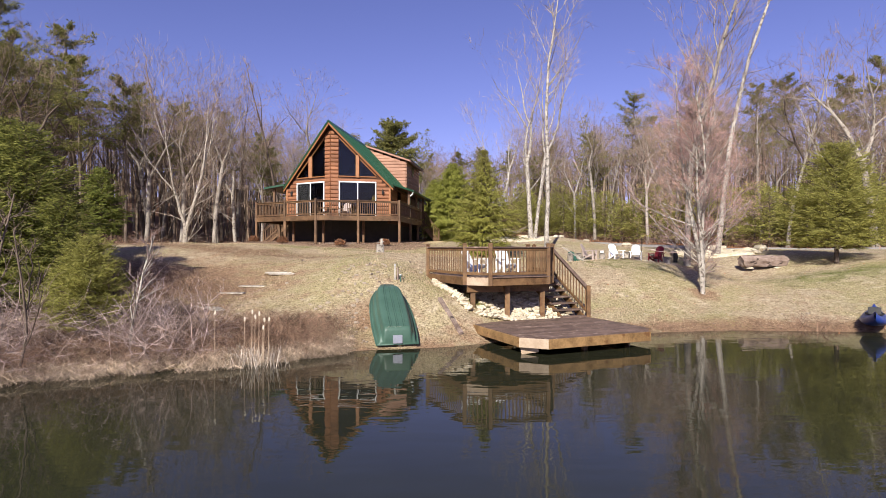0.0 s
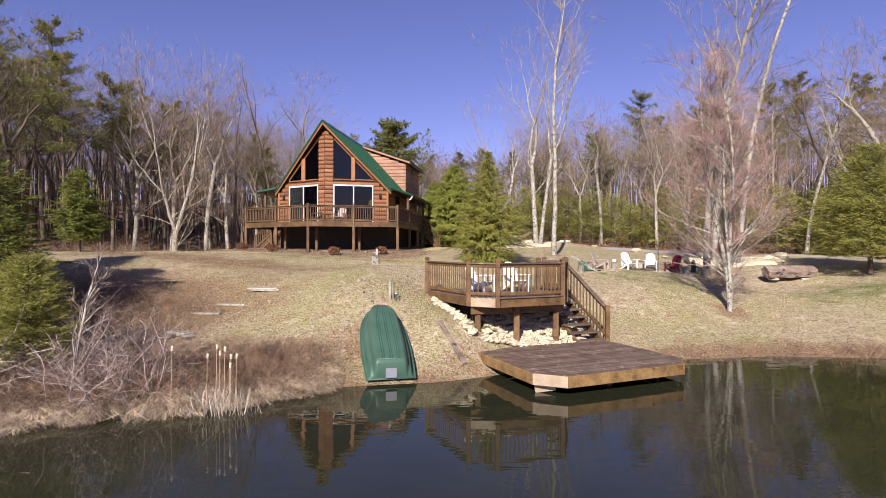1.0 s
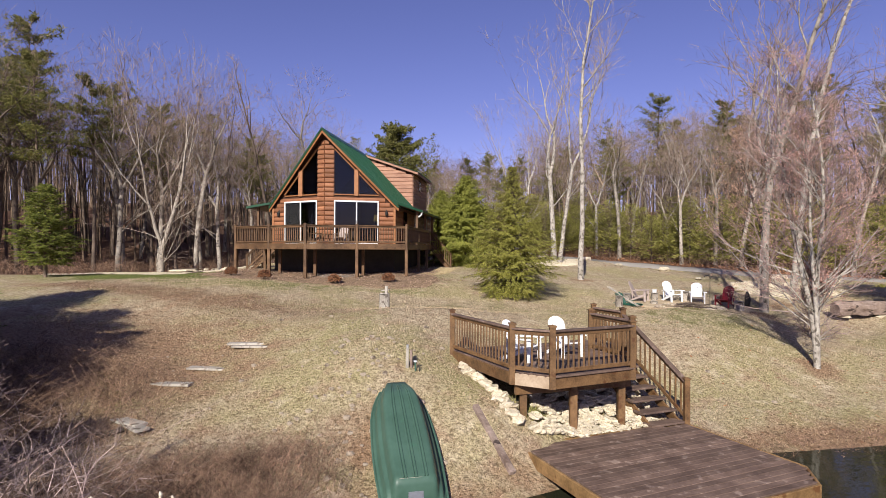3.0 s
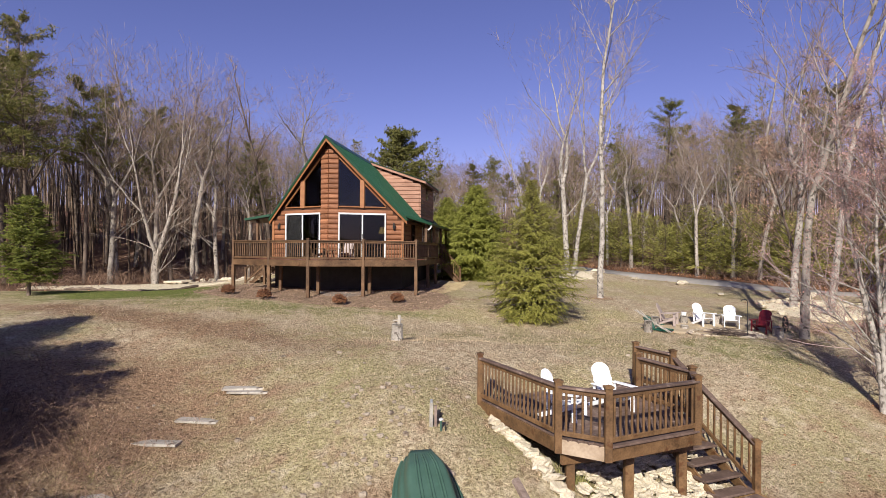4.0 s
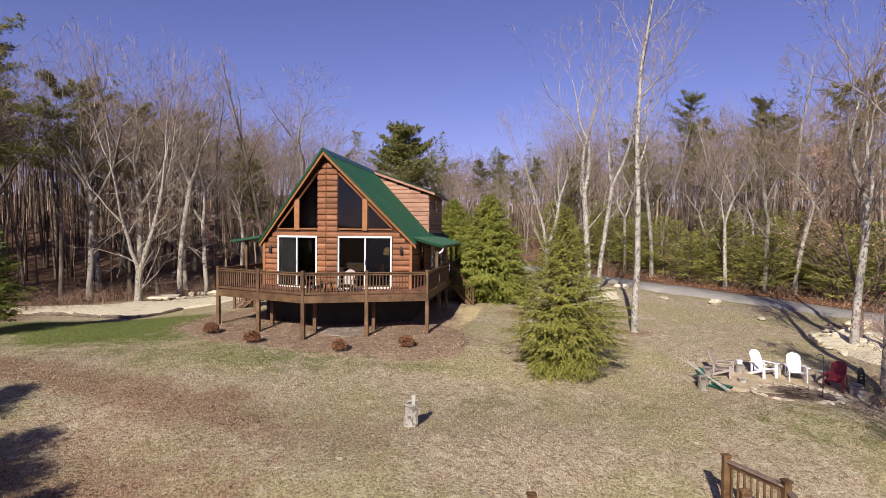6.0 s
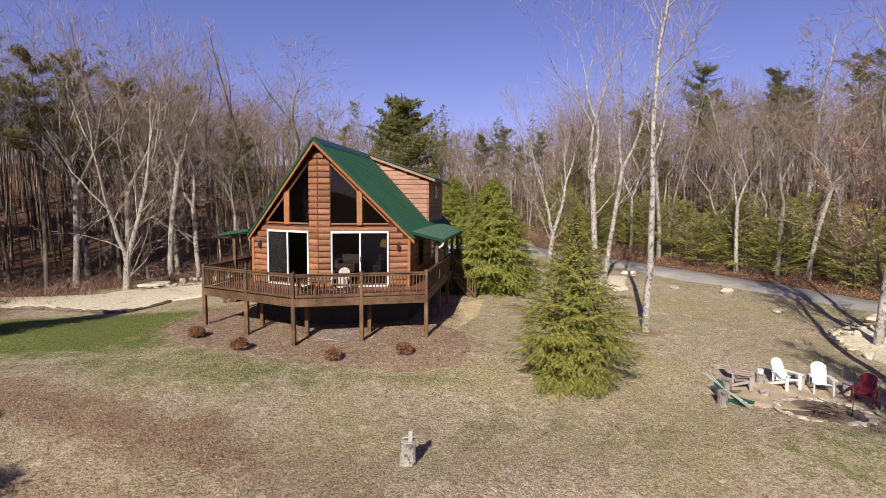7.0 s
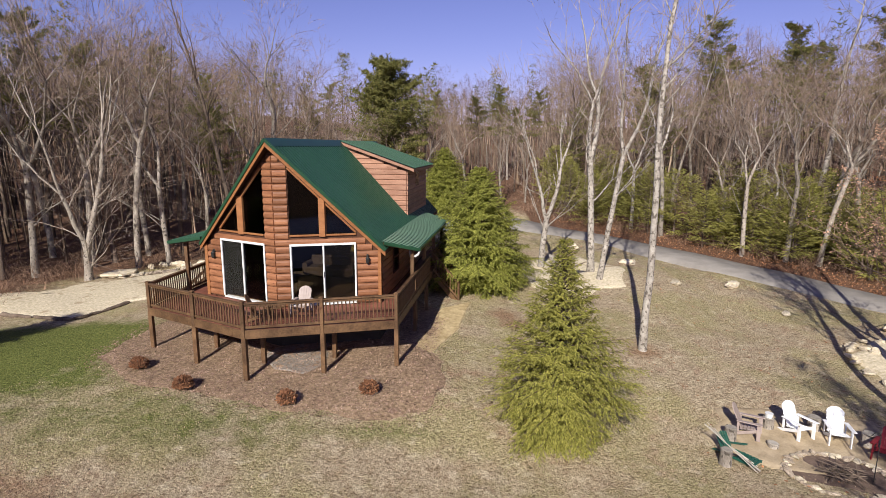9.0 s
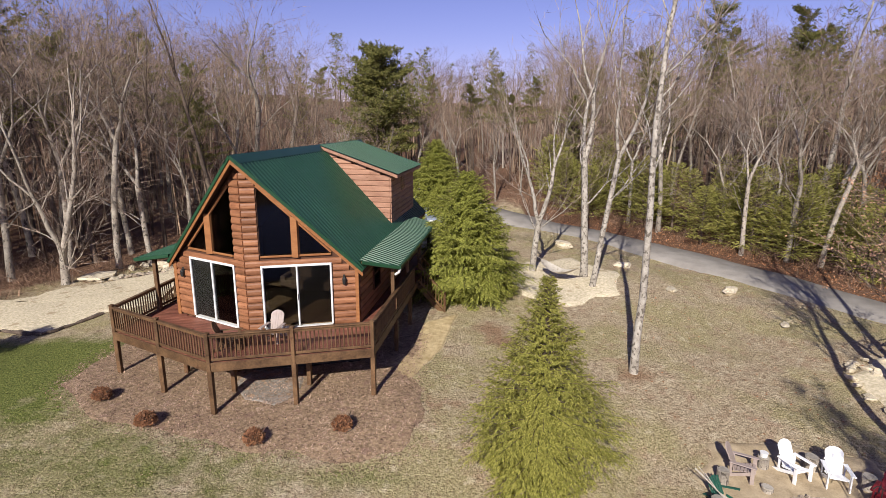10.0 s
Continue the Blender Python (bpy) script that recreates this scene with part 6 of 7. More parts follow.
def conifer(seed, h, r, base=0.03, branches=200, size=0.12, gap=0.03, power=0.9, belly=0.12, rise=(0.0, 0.7), ragged=0.18, width=0.13, trunk_r=0.07, tuft=0.34, hang=0.15, shag=0.5, foot=0.62, fill=0):
    """A feathery evergreen: branches all the way up the trunk, each with side fronds of needles. rise: slope of the lowest and highest branches."""
    rg = random.Random(seed)
    trunk, crown = Build(), Build()
    trunk.tube([(0, 0, -0.1), (rg.gauss(0, 0.03), rg.gauss(0, 0.03), h * 0.5), (0, 0, h * 0.985)], [trunk_r * 1.2, trunk_r * 0.6, 0.008], 8, False)
    az, lump = rg.uniform(0, 6.28), rg.uniform(0, 50)
    for k in range(branches):
        t = base + (0.995 - base) * (1 - (1 - (k + rg.random()) / branches) ** 1.25)
        az += 2.4 + rg.gauss(0, 0.35)
        bulge = 1 + 0.30 * noise.noise(Vector((math.cos(az) * 1.6, math.sin(az) * 1.6, t * 5 + lump)))
        reach = (r * (1 - t) ** power * min(1, foot + (t - base) / belly * (1 - foot)) * bulge + 0.10) * (1 + rg.uniform(-ragged * 1.6, ragged))
        sl = lerp(rise[0], rise[1], t) + rg.gauss(0, 0.10)
        d = Vector((math.cos(az), math.sin(az), sl)).normalized()
        p0 = Vector((0, 0, h * t))
        mid = p0 + d * reach * 0.6
        tip = p0 + d * reach - UP * (0.12 * reach * max(0, 0.5 - sl))
        trunk.tube([p0, mid, tip], [0.016, 0.009, 0.003], 3, False)
        step = max(size * shag, 0.05)
        n = max(2, int(reach * 0.85 / step))
        for i in range(n):
            u = 0.15 + 0.85 * (i + rg.random()) / n
            q = p0.lerp(mid, u / 0.6) if u < 0.6 else mid.lerp(tip, (u - 0.6) / 0.4)
            ax = (tip - mid).normalized()
            s = ax.cross(UP).normalized() * (1 if i % 2 else -1)
            dd = (ax + s * rg.uniform(0.5, 1.2) + UP * rg.gauss(0.02, 0.16)).normalized()
            ln = (reach * tuft * (1.15 - u) + size) * rg.uniform(0.7, 1.2)
            frond(crown, q, dd, ln, size, rg, width, gap, hang)
        frond(crown, mid.lerp(tip, 0.5), (tip - mid).normalized(), reach * 0.25 + size * 0.6, size, rg, width, gap, hang)
    for _ in range(fill):
        t = base + (0.93 - base) * (1 - math.sqrt(rg.random()))
        a = rg.uniform(0, 6.28)
        bulge = 1 + 0.30 * noise.noise(Vector((math.cos(a) * 1.6, math.sin(a) * 1.6, t * 5 + lump)))
        reach = r * (1 - t) ** power * min(1, foot + (t - base) / belly * (1 - foot)) * bulge * rg.uniform(0.72, 0.98)
        q = Vector((math.cos(a) * reach, math.sin(a) * reach, h * t + lerp(rise[0], rise[1], t) * reach * 0.8))
        d = Vector((math.cos(a) + rg.gauss(0, 0.5), math.sin(a) + rg.gauss(0, 0.5), rg.gauss(-hang, 0.25))).normalized()
        frond(crown, q, d, size * 2.2, size, rg, width, gap, hang)
    return trunk, crown


def forked_tree(seed, h, r, clear=0.3, split=0.42, levels=6, pair=2.3, lean=(0, 0), twig_r=0.009, keep=0.80, wander=0.10, shoots=2, az=None, lift=0.10, spray=0, sides=(9, 7, 5, 4)):
    """A leafless tree whose trunk divides again and again into crooked leaders, ending in fine twigs."""
    rg = random.Random(seed)
    trunk, crown = Build(), Build()
    tips = []
    first = h * clear
    rest = (h - first) / sum(keep ** i * 0.93 for i in range(levels - 1))

    def grow(p, d, length, r, level):
        n = (5, 4, 4, 3, 3, 2, 2)[min(level, 6)]
        pts, rad = [p.copy()], [r * (1.2 if level == 0 else 1.0)]
        end = r * (0.82 if level == 0 else 0.66)
        for i in range(n):
            wd = wander * (0.35 if level == 0 else 1 + 0.25 * level)
            d = (d + Vector((rg.gauss(0, wd), rg.gauss(0, wd), rg.gauss(0, wd * 0.5) + (lift if level else 0.03)))).normalized()
            p = p + d * (length / n)
            pts.append(p.copy())
            rad.append(lerp(r, end, (i + 1) / n))
        if level < 4:
            trunk.tube(pts, rad, sides[level], False)
        else:
            for q0, q1, rr in zip(pts, pts[1:], rad):
                ribbon(crown, q0, q1, max(rr, twig_r), rg)
        if level >= levels - 1:
            tips.append(p.copy())
            for _ in range(spray):
                q = pts[-2].lerp(p, rg.uniform(0.0, 1.0))
                e = q + (swing(d, rg.uniform(0.15, 0.75), rg.uniform(0, 6.28), rg) + UP * 0.1).normalized() * rg.uniform(0.25, 0.6)
                ribbon(crown, q, e, twig_r * 0.6, rg)
            return
        for _ in range(shoots if level < 4 else 1):
            u = rg.uniform(0.45 if level == 0 else 0.2, 0.95)
            i = min(int(u * n), n - 1)
            q = pts[i].lerp(pts[i + 1], u * n - i)
            dd = swing((pts[i + 1] - pts[i]).normalized(), rg.uniform(0.6, 1.1), rg.uniform(0, 6.28), rg)
            grow(q, dd, length * rg.uniform(0.3, 0.55) * (0.6 if level == 0 else 1), max(r * 0.28, twig_r), max(level + 2, 3 if level else 2))
        kids = 2 if rg.random() > (pair - 2 if level < 3 else 0.5) else 3
        a0 = rg.uniform(0, 6.28)
        for k in range(kids):
            f = (1.0, 0.86, 0.7)[k] * rg.uniform(0.85, 1.12)
            if level == 0 and az is not None:
                q = split * (0.6, 1.15, 1.3)[k]
                side = az + (0, math.pi, 1.6)[k]
                dd = (d * math.cos(q) + Vector((math.cos(side), math.sin(side), 0)) * math.sin(q)).normalized()
                grow(p, dd, rest * f, max(end * (0.9, 0.75, 0.6)[k], twig_r), 1)
                continue
            dd = swing(d, split * rg.uniform(0.55, 1.25) * (0.7 if k == 0 else 1.15), a0 + k * 6.28 / kids + rg.gauss(0, 0.4), rg)
            grow(p, dd, rest * keep ** level * f, max(end * (0.85, 0.72, 0.6)[k], twig_r), level + 1)
    grow(Vector((0, 0, -0.15)), Vector((lean[0], lean[1], 1)).normalized(), first, r, 0)
    return trunk, crown, tips


def needle_tuft(b, p, size, rg, n=9):
    for _ in range(n):
        d = Vector((rg.gauss(0, 1), rg.gauss(0, 1), rg.gauss(0.35, 0.7))).normalized()
        l = size * rg.uniform(0.6, 1.2)
        w = d.orthogonal().normalized() * l * 0.13
        b.add([p - w * 0.4, p + d * l * 0.5 + w, p + d * l, p + d * l * 0.5 - w], [(0, 1, 2, 3)])


def pine(seed, h, r, crown_from=0.5, reach=2.6, branches=26, tufts=16, size=0.34, lean=(0, 0)):
    """A tall pine: bare trunk with dead stubs below, uneven clumped crown above."""
    rg = random.Random(seed)
    trunk, crown = Build(), Build()
    pts = [Vector((lean[0] * t * h + 0.15 * math.sin(3 * t + seed), lean[1] * t * h + 0.12 * math.sin(4 * t), t * h - (0.15 if t == 0 else 0))) for t in [i / 9 for i in range(10)]]
    trunk.tube(pts, [r * (1 - 0.9 * i / 9) + 0.01 for i in range(10)], 9, False)

    def at(t):
        i = min(int(t * 9), 8)
        return pts[i].lerp(pts[i + 1], t * 9 - i)
    for _ in range(16):
        t = rg.uniform(0.2, crown_from + 0.1)
        limb(trunk, at(t), Vector((rg.gauss(0, 1), rg.gauss(0, 1), 0.1)).normalized(), rg.uniform(0.4, 1.9), 0.02, 0.006, 3, 4, rg)
    whorls = max(5, branches // 4)
    for k in range(branches):
        t = crown_from + (0.99 - crown_from) * min((k // 4 + 0.5 + rg.gauss(0, 0.30)) / whorls, 1.0)
        s = (t - crown_from) / (1 - crown_from)
        ln = reach * (0.35 + 0.9 * math.sin(math.pi * min(0.25 + 0.68 * s, 1))) * rg.uniform(0.40, 1.2) * (1 - 0.35 * s)
        a = rg.uniform(0, 6.28)
        d = Vector((math.cos(a), math.sin(a), 0.05 + 0.5 * s)).normalized()
        lp = limb(trunk, at(t), d, ln, 0.05 * (1 - 0.6 * s), 0.012, 4, 5, rg, 0.12, 0.05)
        across = Vector((-d.y, d.x, 0))
        for i in range(tufts):
            u = rg.uniform(0.0, 1.0) ** 0.6
            j = min(int(u * 4), 3)
            q = lp[j].lerp(lp[j + 1], u * 4 - j)
            q = q + across * rg.gauss(0, 0.20) * ln + d * rg.gauss(0, 0.08) * ln + UP * (rg.gauss(0.10, 0.09) + 0.02 * ln)
            needle_tuft(crown, q, size, rg, 7)
    return trunk, crown


def plant(name, meshes, at, label, category="tree", group="", turn=0.0, scale=1.0, tilt=(0, 0)):
    """Stands a tree built of (part name, mesh) pairs on the ground."""
    x, y = at[:2]
    o = thing(name, (0, 0, 0), label, category, group)
    o.matrix_basis = pose(x, y, height(x, y) if len(at) < 3 else at[2], tilt[0], tilt[1], turn) @ Matrix.Scale(scale, 4)
    for pn, me in meshes:
        part(pn, me, None, o)
    return o


def tree_meshes(pair, bark, leaf):
    return [("trunk", pair[0].mesh("trunk", bark, True)), ("crown", pair[1].mesh("crown", leaf))]


# single trees of the lawn
plant("spruce_tree", tree_meshes(conifer(1, 5.0, 2.3, 0.02, 520, 0.08, 0.021, 1.12, 0.24, (-0.14, 0.9), 0.28, 0.15, hang=0.36, foot=0.46, fill=1800, tuft=0.28, shag=0.85), M_BARK, M_NEEDLE), (2.15, 28.2), "young olive green spruce tree on the lawn", turn=20, scale=1.08)
big_hem = tree_meshes(conifer(2, 5.5, 2.95, 0.02, 640, 0.12, 0.034, 0.86, 0.12, (-0.10, 0.75), 0.26, 0.17, hang=0.34, fill=2400, tuft=0.32, shag=0.65), M_BARK, M_HEMLOCK)
plant("hemlock_tree", big_hem, (0.75, 40.9), "dense yellow-green hemlock tree beside the house", group="hemlocks behind the lawn", scale=1.05)
plant("hemlock_tree", big_hem, (-0.94, 57.6), "dense green hemlock tree behind the house", group="hemlocks behind the lawn", turn=200, scale=1.05)
left_hem = tree_meshes(conifer(3, 4.2, 1.5, 0.14, 220, 0.15, 0.042, 0.6, 0.2, (0.0, 0.7), 0.2, 0.15, fill=300), M_BARK, M_DGREEN)
plant("hemlock_tree", left_hem, (-19.2, 30.4), "young bushy green hemlock tree on the lawn edge")
BUSHY = [tree_meshes(conifer(4 + i, 5.4, 2.75, 0.12, 250, 0.15, 0.036, 0.62, 0.25, (0.06, 0.9), 0.30, 0.09, 0.09, 0.36, 0.0, 0.5, fill=1500), M_BARK, M_YPINE) for i in range(2)]
plant("white_pine", BUSHY[0], (18.3, 25.2), "full yellow-green young white pine on the lawn", scale=1.0)
BANK = [tree_meshes(conifer(7 + i, 5.6, 2.35, 0.06, 230, 0.17, 0.045, 0.70, 0.25, (0.02, 0.9), 0.30, 0.10, 0.09, 0.40, 0.15, 0.5, fill=450), M_BARK, M_BANK) for i in range(2)]
for i, (x, y, s_) in enumerate(((-9.7, 13.8, 0.56), (-10.9, 14.2, 0.86), (-12.3, 13.8, 1.0), (-12.8, 16.0, 0.85), (-13.9, 12.4, 1.1), (-15.4, 15.2, 1.2), (-14.6, 18.2, 0.8))):
    plant("white_pine", BANK[i % 2], (x, y), "bushy dark green white pine on the overgrown pond bank", "tree", "pines of the pond bank", 70 * i, s_)
plant("white_pine", BUSHY[1], (-8.15, 12.5), "small yellow-green pine seedling in the bank brush", "tree", "pines of the pond bank", 33, 0.44)

birch = bare_tree(11, 17.5, 0.135, 0.40, 0.85, 16, 6, 6, 2, lean=(0.065, 0), reach=0.30)
plant("birch_tree", tree_meshes(birch, M_BIRCH, M_TWIGP), (6.4, 33.45), "tall slender pale-barked bare tree on the lawn", "tree", "pale bare trees")
ham = forked_tree(112, 18.0, 0.19, 0.34, 0.38, 7, 2.0, (0.015, 0), 0.008, 0.82, 0.08, az=0.0, lift=0.05)
plant("birch_tree", tree_meshes(ham, M_BIRCH, M_TWIGP), (6.95, 42.9), "tall forked pale-barked bare tree in the gravel bed", "tree", "pale bare trees")
ham2 = forked_tree(114, 15.5, 0.14, 0.42, 0.24, 6, 2.0, (0.13, 0), 0.008, 0.80, 0.07)
plant("birch_tree", tree_meshes(ham2, M_BIRCH, M_TWIGP), (7.0, 41.5), "slim leaning pale-barked bare tree in the gravel bed", "tree", "pale bare trees")
twin = forked_tree(113, 12.5, 0.18, 0.23, 0.20, 7, 2.0, (0, 0), 0.008, 0.84, 0.07, az=0.1, lift=0.06)
plant("birch_tree", tree_meshes(twin, M_BIRCH, M_TWIGP), (4.5, 44.3), "low-forked pale-barked bare tree in the gravel bed", "tree", "pale bare trees", 0)
tall_r = forked_tree(115, 17.0, 0.165, 0.34, 0.36, 7, 2.1, (0.02, 0), 0.009, 0.82, 0.09, 3)
plant("maple_tree", tree_meshes(tall_r, M_BIRCH, M_TWIG), (15.4, 32.8), "tall bare grey tree in the rock bed", "tree", "pale bare trees")
tall_s = bare_tree(15, 16.5, 0.15, 0.32, 0.85, 18, 6, 6, 2, reach=0.30)
plant("maple_tree", tree_meshes(tall_s, M_MID, M_TWIG), (12.35, 27.4), "tall slim bare tree beside the fire pit", "tree", "pale bare trees")
rg = random.Random(18)
lean_t, lean_c = Build(), Build()
LEAN = [Vector(p) for p in ((15.2, 30, 2.3), (15.6, 30, 6), (15.9, 30, 8.5), (16.3, 30, 10.5), (17.0, 30, 13.4), (18.05, 30, 16.3), (19.0, 30, 18.6))]
foot = Vector((15.2, 30, height(15.2, 30)))
lean_t.tube([q - foot for q in LEAN], [0.15, 0.13, 0.115, 0.10, 0.085, 0.065, 0.03], 9, False)
for _ in range(9):
    u = rg.uniform(2.5, 5.9)
    q = LEAN[int(u)].lerp(LEAN[int(u) + 1], u % 1) - foot
    tip = limb(lean_t, q, Vector((rg.gauss(0, 1), rg.gauss(0, 1), 0.8)).normalized(), rg.uniform(0.6, 1.8), 0.025, 0.008, 4, 4, rg)
    for q in tip[1:]:
        ribbon(lean_c, q, q + Vector((rg.gauss(0, 0.4), rg.gauss(0, 0.4), 0.4)), 0.006, rg)
plant("birch_tree", tree_meshes((lean_t, lean_c), M_BIRCH, M_TWIGP), (15.2, 30), "tall leaning white dead trunk with few limbs", "tree", "pale bare trees")
crook = forked_tree(133, 16.5, 0.24, 0.36, 0.46, 7, 2.2, (-0.05, 0), 0.009, 0.82, 0.11, 3, az=2.9, lift=0.05, spray=2)
plant("oak_tree", tree_meshes(crook, M_MID, M_TWIG), (28.4, 35.6), "big crooked bare grey tree beyond the driveway", "tree", "pale bare trees")

beech = bare_tree(19, 8.3, 0.08, 0.15, 0.95, 26, 6, 5, 1, reach=0.42)
bt = plant("beech_tree", tree_meshes(beech, M_BARK, M_TWIG), (16.3, 33.6), "small beech holding last year's rust brown leaves")
red = bare_tree(16, 9.2, 0.075, 0.13, 0.95, 26, 6, 6, 2, forks=((0.12, 0.06, 1.0, 0.92, 0.8), (0.15, 0.10, 4.4, 0.75, 0.7), (0.2, 0.36, 0.4, 0.30, 0.5)), twig_r=0.0045, reach=0.26)
rt = plant("budding_tree", tree_meshes(red, M_BIRCH, M_TWIGR), (9.95, 20.75), "bare tree with pinkish red buds on the bank")


def on_tips(tips, every, size, wide, seed, grow=0.0):
    rg = random.Random(seed)
    b = Build()
    small = size
    for p in tips[::every]:
        size = small * (1 + grow * max(0, p.z - 3))
        q = p + Vector((rg.gauss(0, 0.05), rg.gauss(0, 0.05), rg.gauss(0, 0.05)))
        d = Vector((rg.gauss(0, 1), rg.gauss(0, 1), rg.gauss(0, 1))).normalized() * size
        s = d.orthogonal().normalized() * size * wide
        b.add([q - s * 0.3, q + d * 0.5 + s, q + d, q + d * 0.5 - s], [(0, 1, 2, 3)])
    return b


tagged(part("bud_haze", on_tips([p for p in red[2] * 3 if p.z > 1.9], 1, 0.034, 0.5, 3), M_BUD, rt, "tiny pinkish red buds"), kind="stuff")
tagged(part("leaves", on_tips(beech[2] * 2, 1, 0.085, 0.35, 4), M_BEECH, bt, "dry rust brown leaves"), kind="stuff")

# woods
BARE = []
CLEAR = (0.30, 0.40, 0.34, 0.44, 0.36, 0.48, 0.40, 0.50, 0.38)
for i in range(9):
    if i % 4 == 3:
        pair = bare_tree(30 + i, 14.5, 0.13, 0.42, 0.62, 14, 5, 4, 1, twig_r=0.008, reach=0.30)
    else:
        pair = forked_tree(30 + i, 14.5, 0.165, CLEAR[i], 0.50 if i < 3 else 0.44, 7, 2.25, (0, 0), 0.008, 0.80, 0.075, lift=0.015, spray=2 if i < 6 else 1)
    BARE.append(tree_meshes(pair, M_BIRCH if i < 2 else M_MID if i < 6 else M_BARK, M_TWIGP if i < 3 else M_TWIG))
PINES = [tree_meshes(pine(50 + i, 17, 0.17, (0.52, 0.58, 0.46)[i], 3.4, (36, 32, 64)[i], (60, 60, 44)[i], 0.22, lean=(0.03 * (i - 1), 0)), M_BARK, M_PINE) for i in range(3)]
YOUNG = [tree_meshes(conifer(60 + i, 3.7, 1.6, 0.05, 75, 0.25, 0.085, 0.62, 0.2, (0.10, 1.0), 0.28, 0.09, 0.05, 0.42, 0.0, 0.6), M_BARK, M_YPINE) for i in range(3)]
rng = random.Random(21)
for x, y, k, turn, s_, text in ((-31.5, 46, 0, 0, 1.08, "tall pine with a clumped dark crown above the bare woods"), (-26.4, 39.6, 0, 40, 0.80, "tall slender pine with an open crown by the lawn"),
                               (-36.5, 44, 2, 80, 1.15, "tall pine with a clumped dark crown above the bare woods"), (-26.0, 44.2, 1, 10, 0.80, "tall leaning pine with an open dark crown"),
                               (-31.8, 40, 0, 120, 0.90, "tall pine with a clumped dark crown above the bare woods"), (-30.2, 37.5, 2, 200, 0.80, "tall pine with a clumped dark crown by the lawn"),
                               (22.2, 63.8, 2, 30, 0.92, "tall pine with a dark pointed crown in the woods"),
                               (40.5, 64, 2, 210, 1.0, "tall pine with a dark crown in the woods")):
    plant("pine_tree", PINES[k], (x, y), text, "tree", "tall pines", turn, s_)
round_pine = tree_meshes(pine(58, 12.0, 0.18, 0.30, 3.6, 88, 60, 0.30), M_BARK, M_PINE)
plant("pine_tree", round_pine, (-5.5, 62), "pine with a full rounded green crown behind the house", "tree", "tall pines")
for x, y, s_ in ((35.5, 62, 0.95), (31, 66, 0.9), (47, 58, 1.05), (54, 52, 1.1), (-42, 40, 1.1), (5, 74, 0.56), (-20, 60, 0.66), (14, 70, 0.6), (-46, 60, 0.9), (-13, 66, 0.5), (27, 60, 0.8), (-25, 52, 0.8), (2, 66, 0.52), (9, 72, 0.54), (44, 44, 0.9), (52, 38, 1.0), (33, 56, 0.72), (17, 62, 0.6), (38, 52, 0.8), (42, 57, 0.95), (20, 74, 0.66), (28, 72, 0.78), (36, 70, 0.78), (-9, 72, 0.5), (-17, 54, 0.56), (-24, 60, 0.78), (-31, 55, 0.9), (-38, 52, 0.95), (11, 64, 0.5), (6, 68, 0.46), (-2, 78, 0.5), (48, 48, 0.8), (-14, 78, 0.56), (24, 66, 0.62)):
    plant("pine_tree", PINES[rng.randrange(3)], (x, y), "tall pine with a dark open crown in the woods", "tree", "tall pines", rng.uniform(0, 360), s_)
pad_tree = forked_tree(121, 16.5, 0.24, 0.10, 0.20, 7, 2.05, (0, 0), 0.009, 0.84, 0.075, 2, az=0.4, lift=0.04, spray=2)
plant("birch_tree", tree_meshes(pad_tree, M_MID, M_TWIGP), (-21.1, 44.3), "big pale-barked bare tree forked at the foot beside the gravel pad", "tree", "pale bare trees")
plant("birch_tree", BARE[4], (-18.5, 48.3), "pale-barked bare tree behind the gravel pad", "tree", "pale bare trees", 50, 1.0)
taken = [(-21.1, 44.3), (-18.5, 48.3), (25, 51.8), (27.4, 51.2), (-31.5, 46), (-26.4, 39.6), (-26.0, 44.2), (22.2, 63.8), (40.5, 64)]
edge_tree = bare_tree(25, 18.5, 0.21, 0.48, 1.15, 15, 6, 6, 2, lean=(0.05, 0), reach=0.42)
plant("birch_tree", tree_meshes(edge_tree, M_BIRCH, M_TWIG), (25.0, 51.8), "tall pale trunk with long level dark limbs beyond the young pines", "tree", "pale bare trees")
rust = bare_tree(26, 5.2, 0.05, 0.2, 0.9, 16, 5, 4, 1, reach=0.42)
rs = plant("beech_tree", tree_meshes(rust, M_BARK, M_TWIG), (27.4, 51.2), "small beech holding orange brown leaves beyond the young pines")
tagged(part("leaves", on_tips(rust[2], 1, 0.13, 0.4, 5), M_LEAF, rs, "dry orange brown leaves"), kind="stuff")
count = 0
while count < 330:
    x, y = rng.uniform(-60, 62), rng.uniform(18, 86)
    w = in_woods(x, y)
    if w < 0.5 or rng.random() < max(0, (w - 8) / 30) or min(math.hypot(x - a, y - c) for a, c in taken) < 1.3:
        continue
    if (x > 8 and y < 30 and x < 30) or (-28 < x < -21 and y < 38):
        continue
    taken.append((x, y))
    count += 1
    # edge sun and inner shade put into bark choice: paler kinds outside, darker within
    k = rng.randrange(6, 9) if x < -22 and y < 43 else rng.randrange(4, 9) if x < -10 else rng.randrange(6) if w < 4.5 else rng.randrange(3, 9)
    low = 0.64 if -14 < x < 10 and y > 52 else 1.0
    plant("bare_tree", BARE[k], (x, y), "bare leafless tree with dark bark in the woods" if k > 4 else "bare leafless tree with pale grey bark in the woods", "tree", "bare trees of the woods",
          rng.uniform(0, 360), rng.uniform(0.66, 1.06) * low * (1.18 if -32 < x < -9 and y < 62 else 1.0), (rng.uniform(-2, 2), rng.uniform(-2, 2)))
count = 0
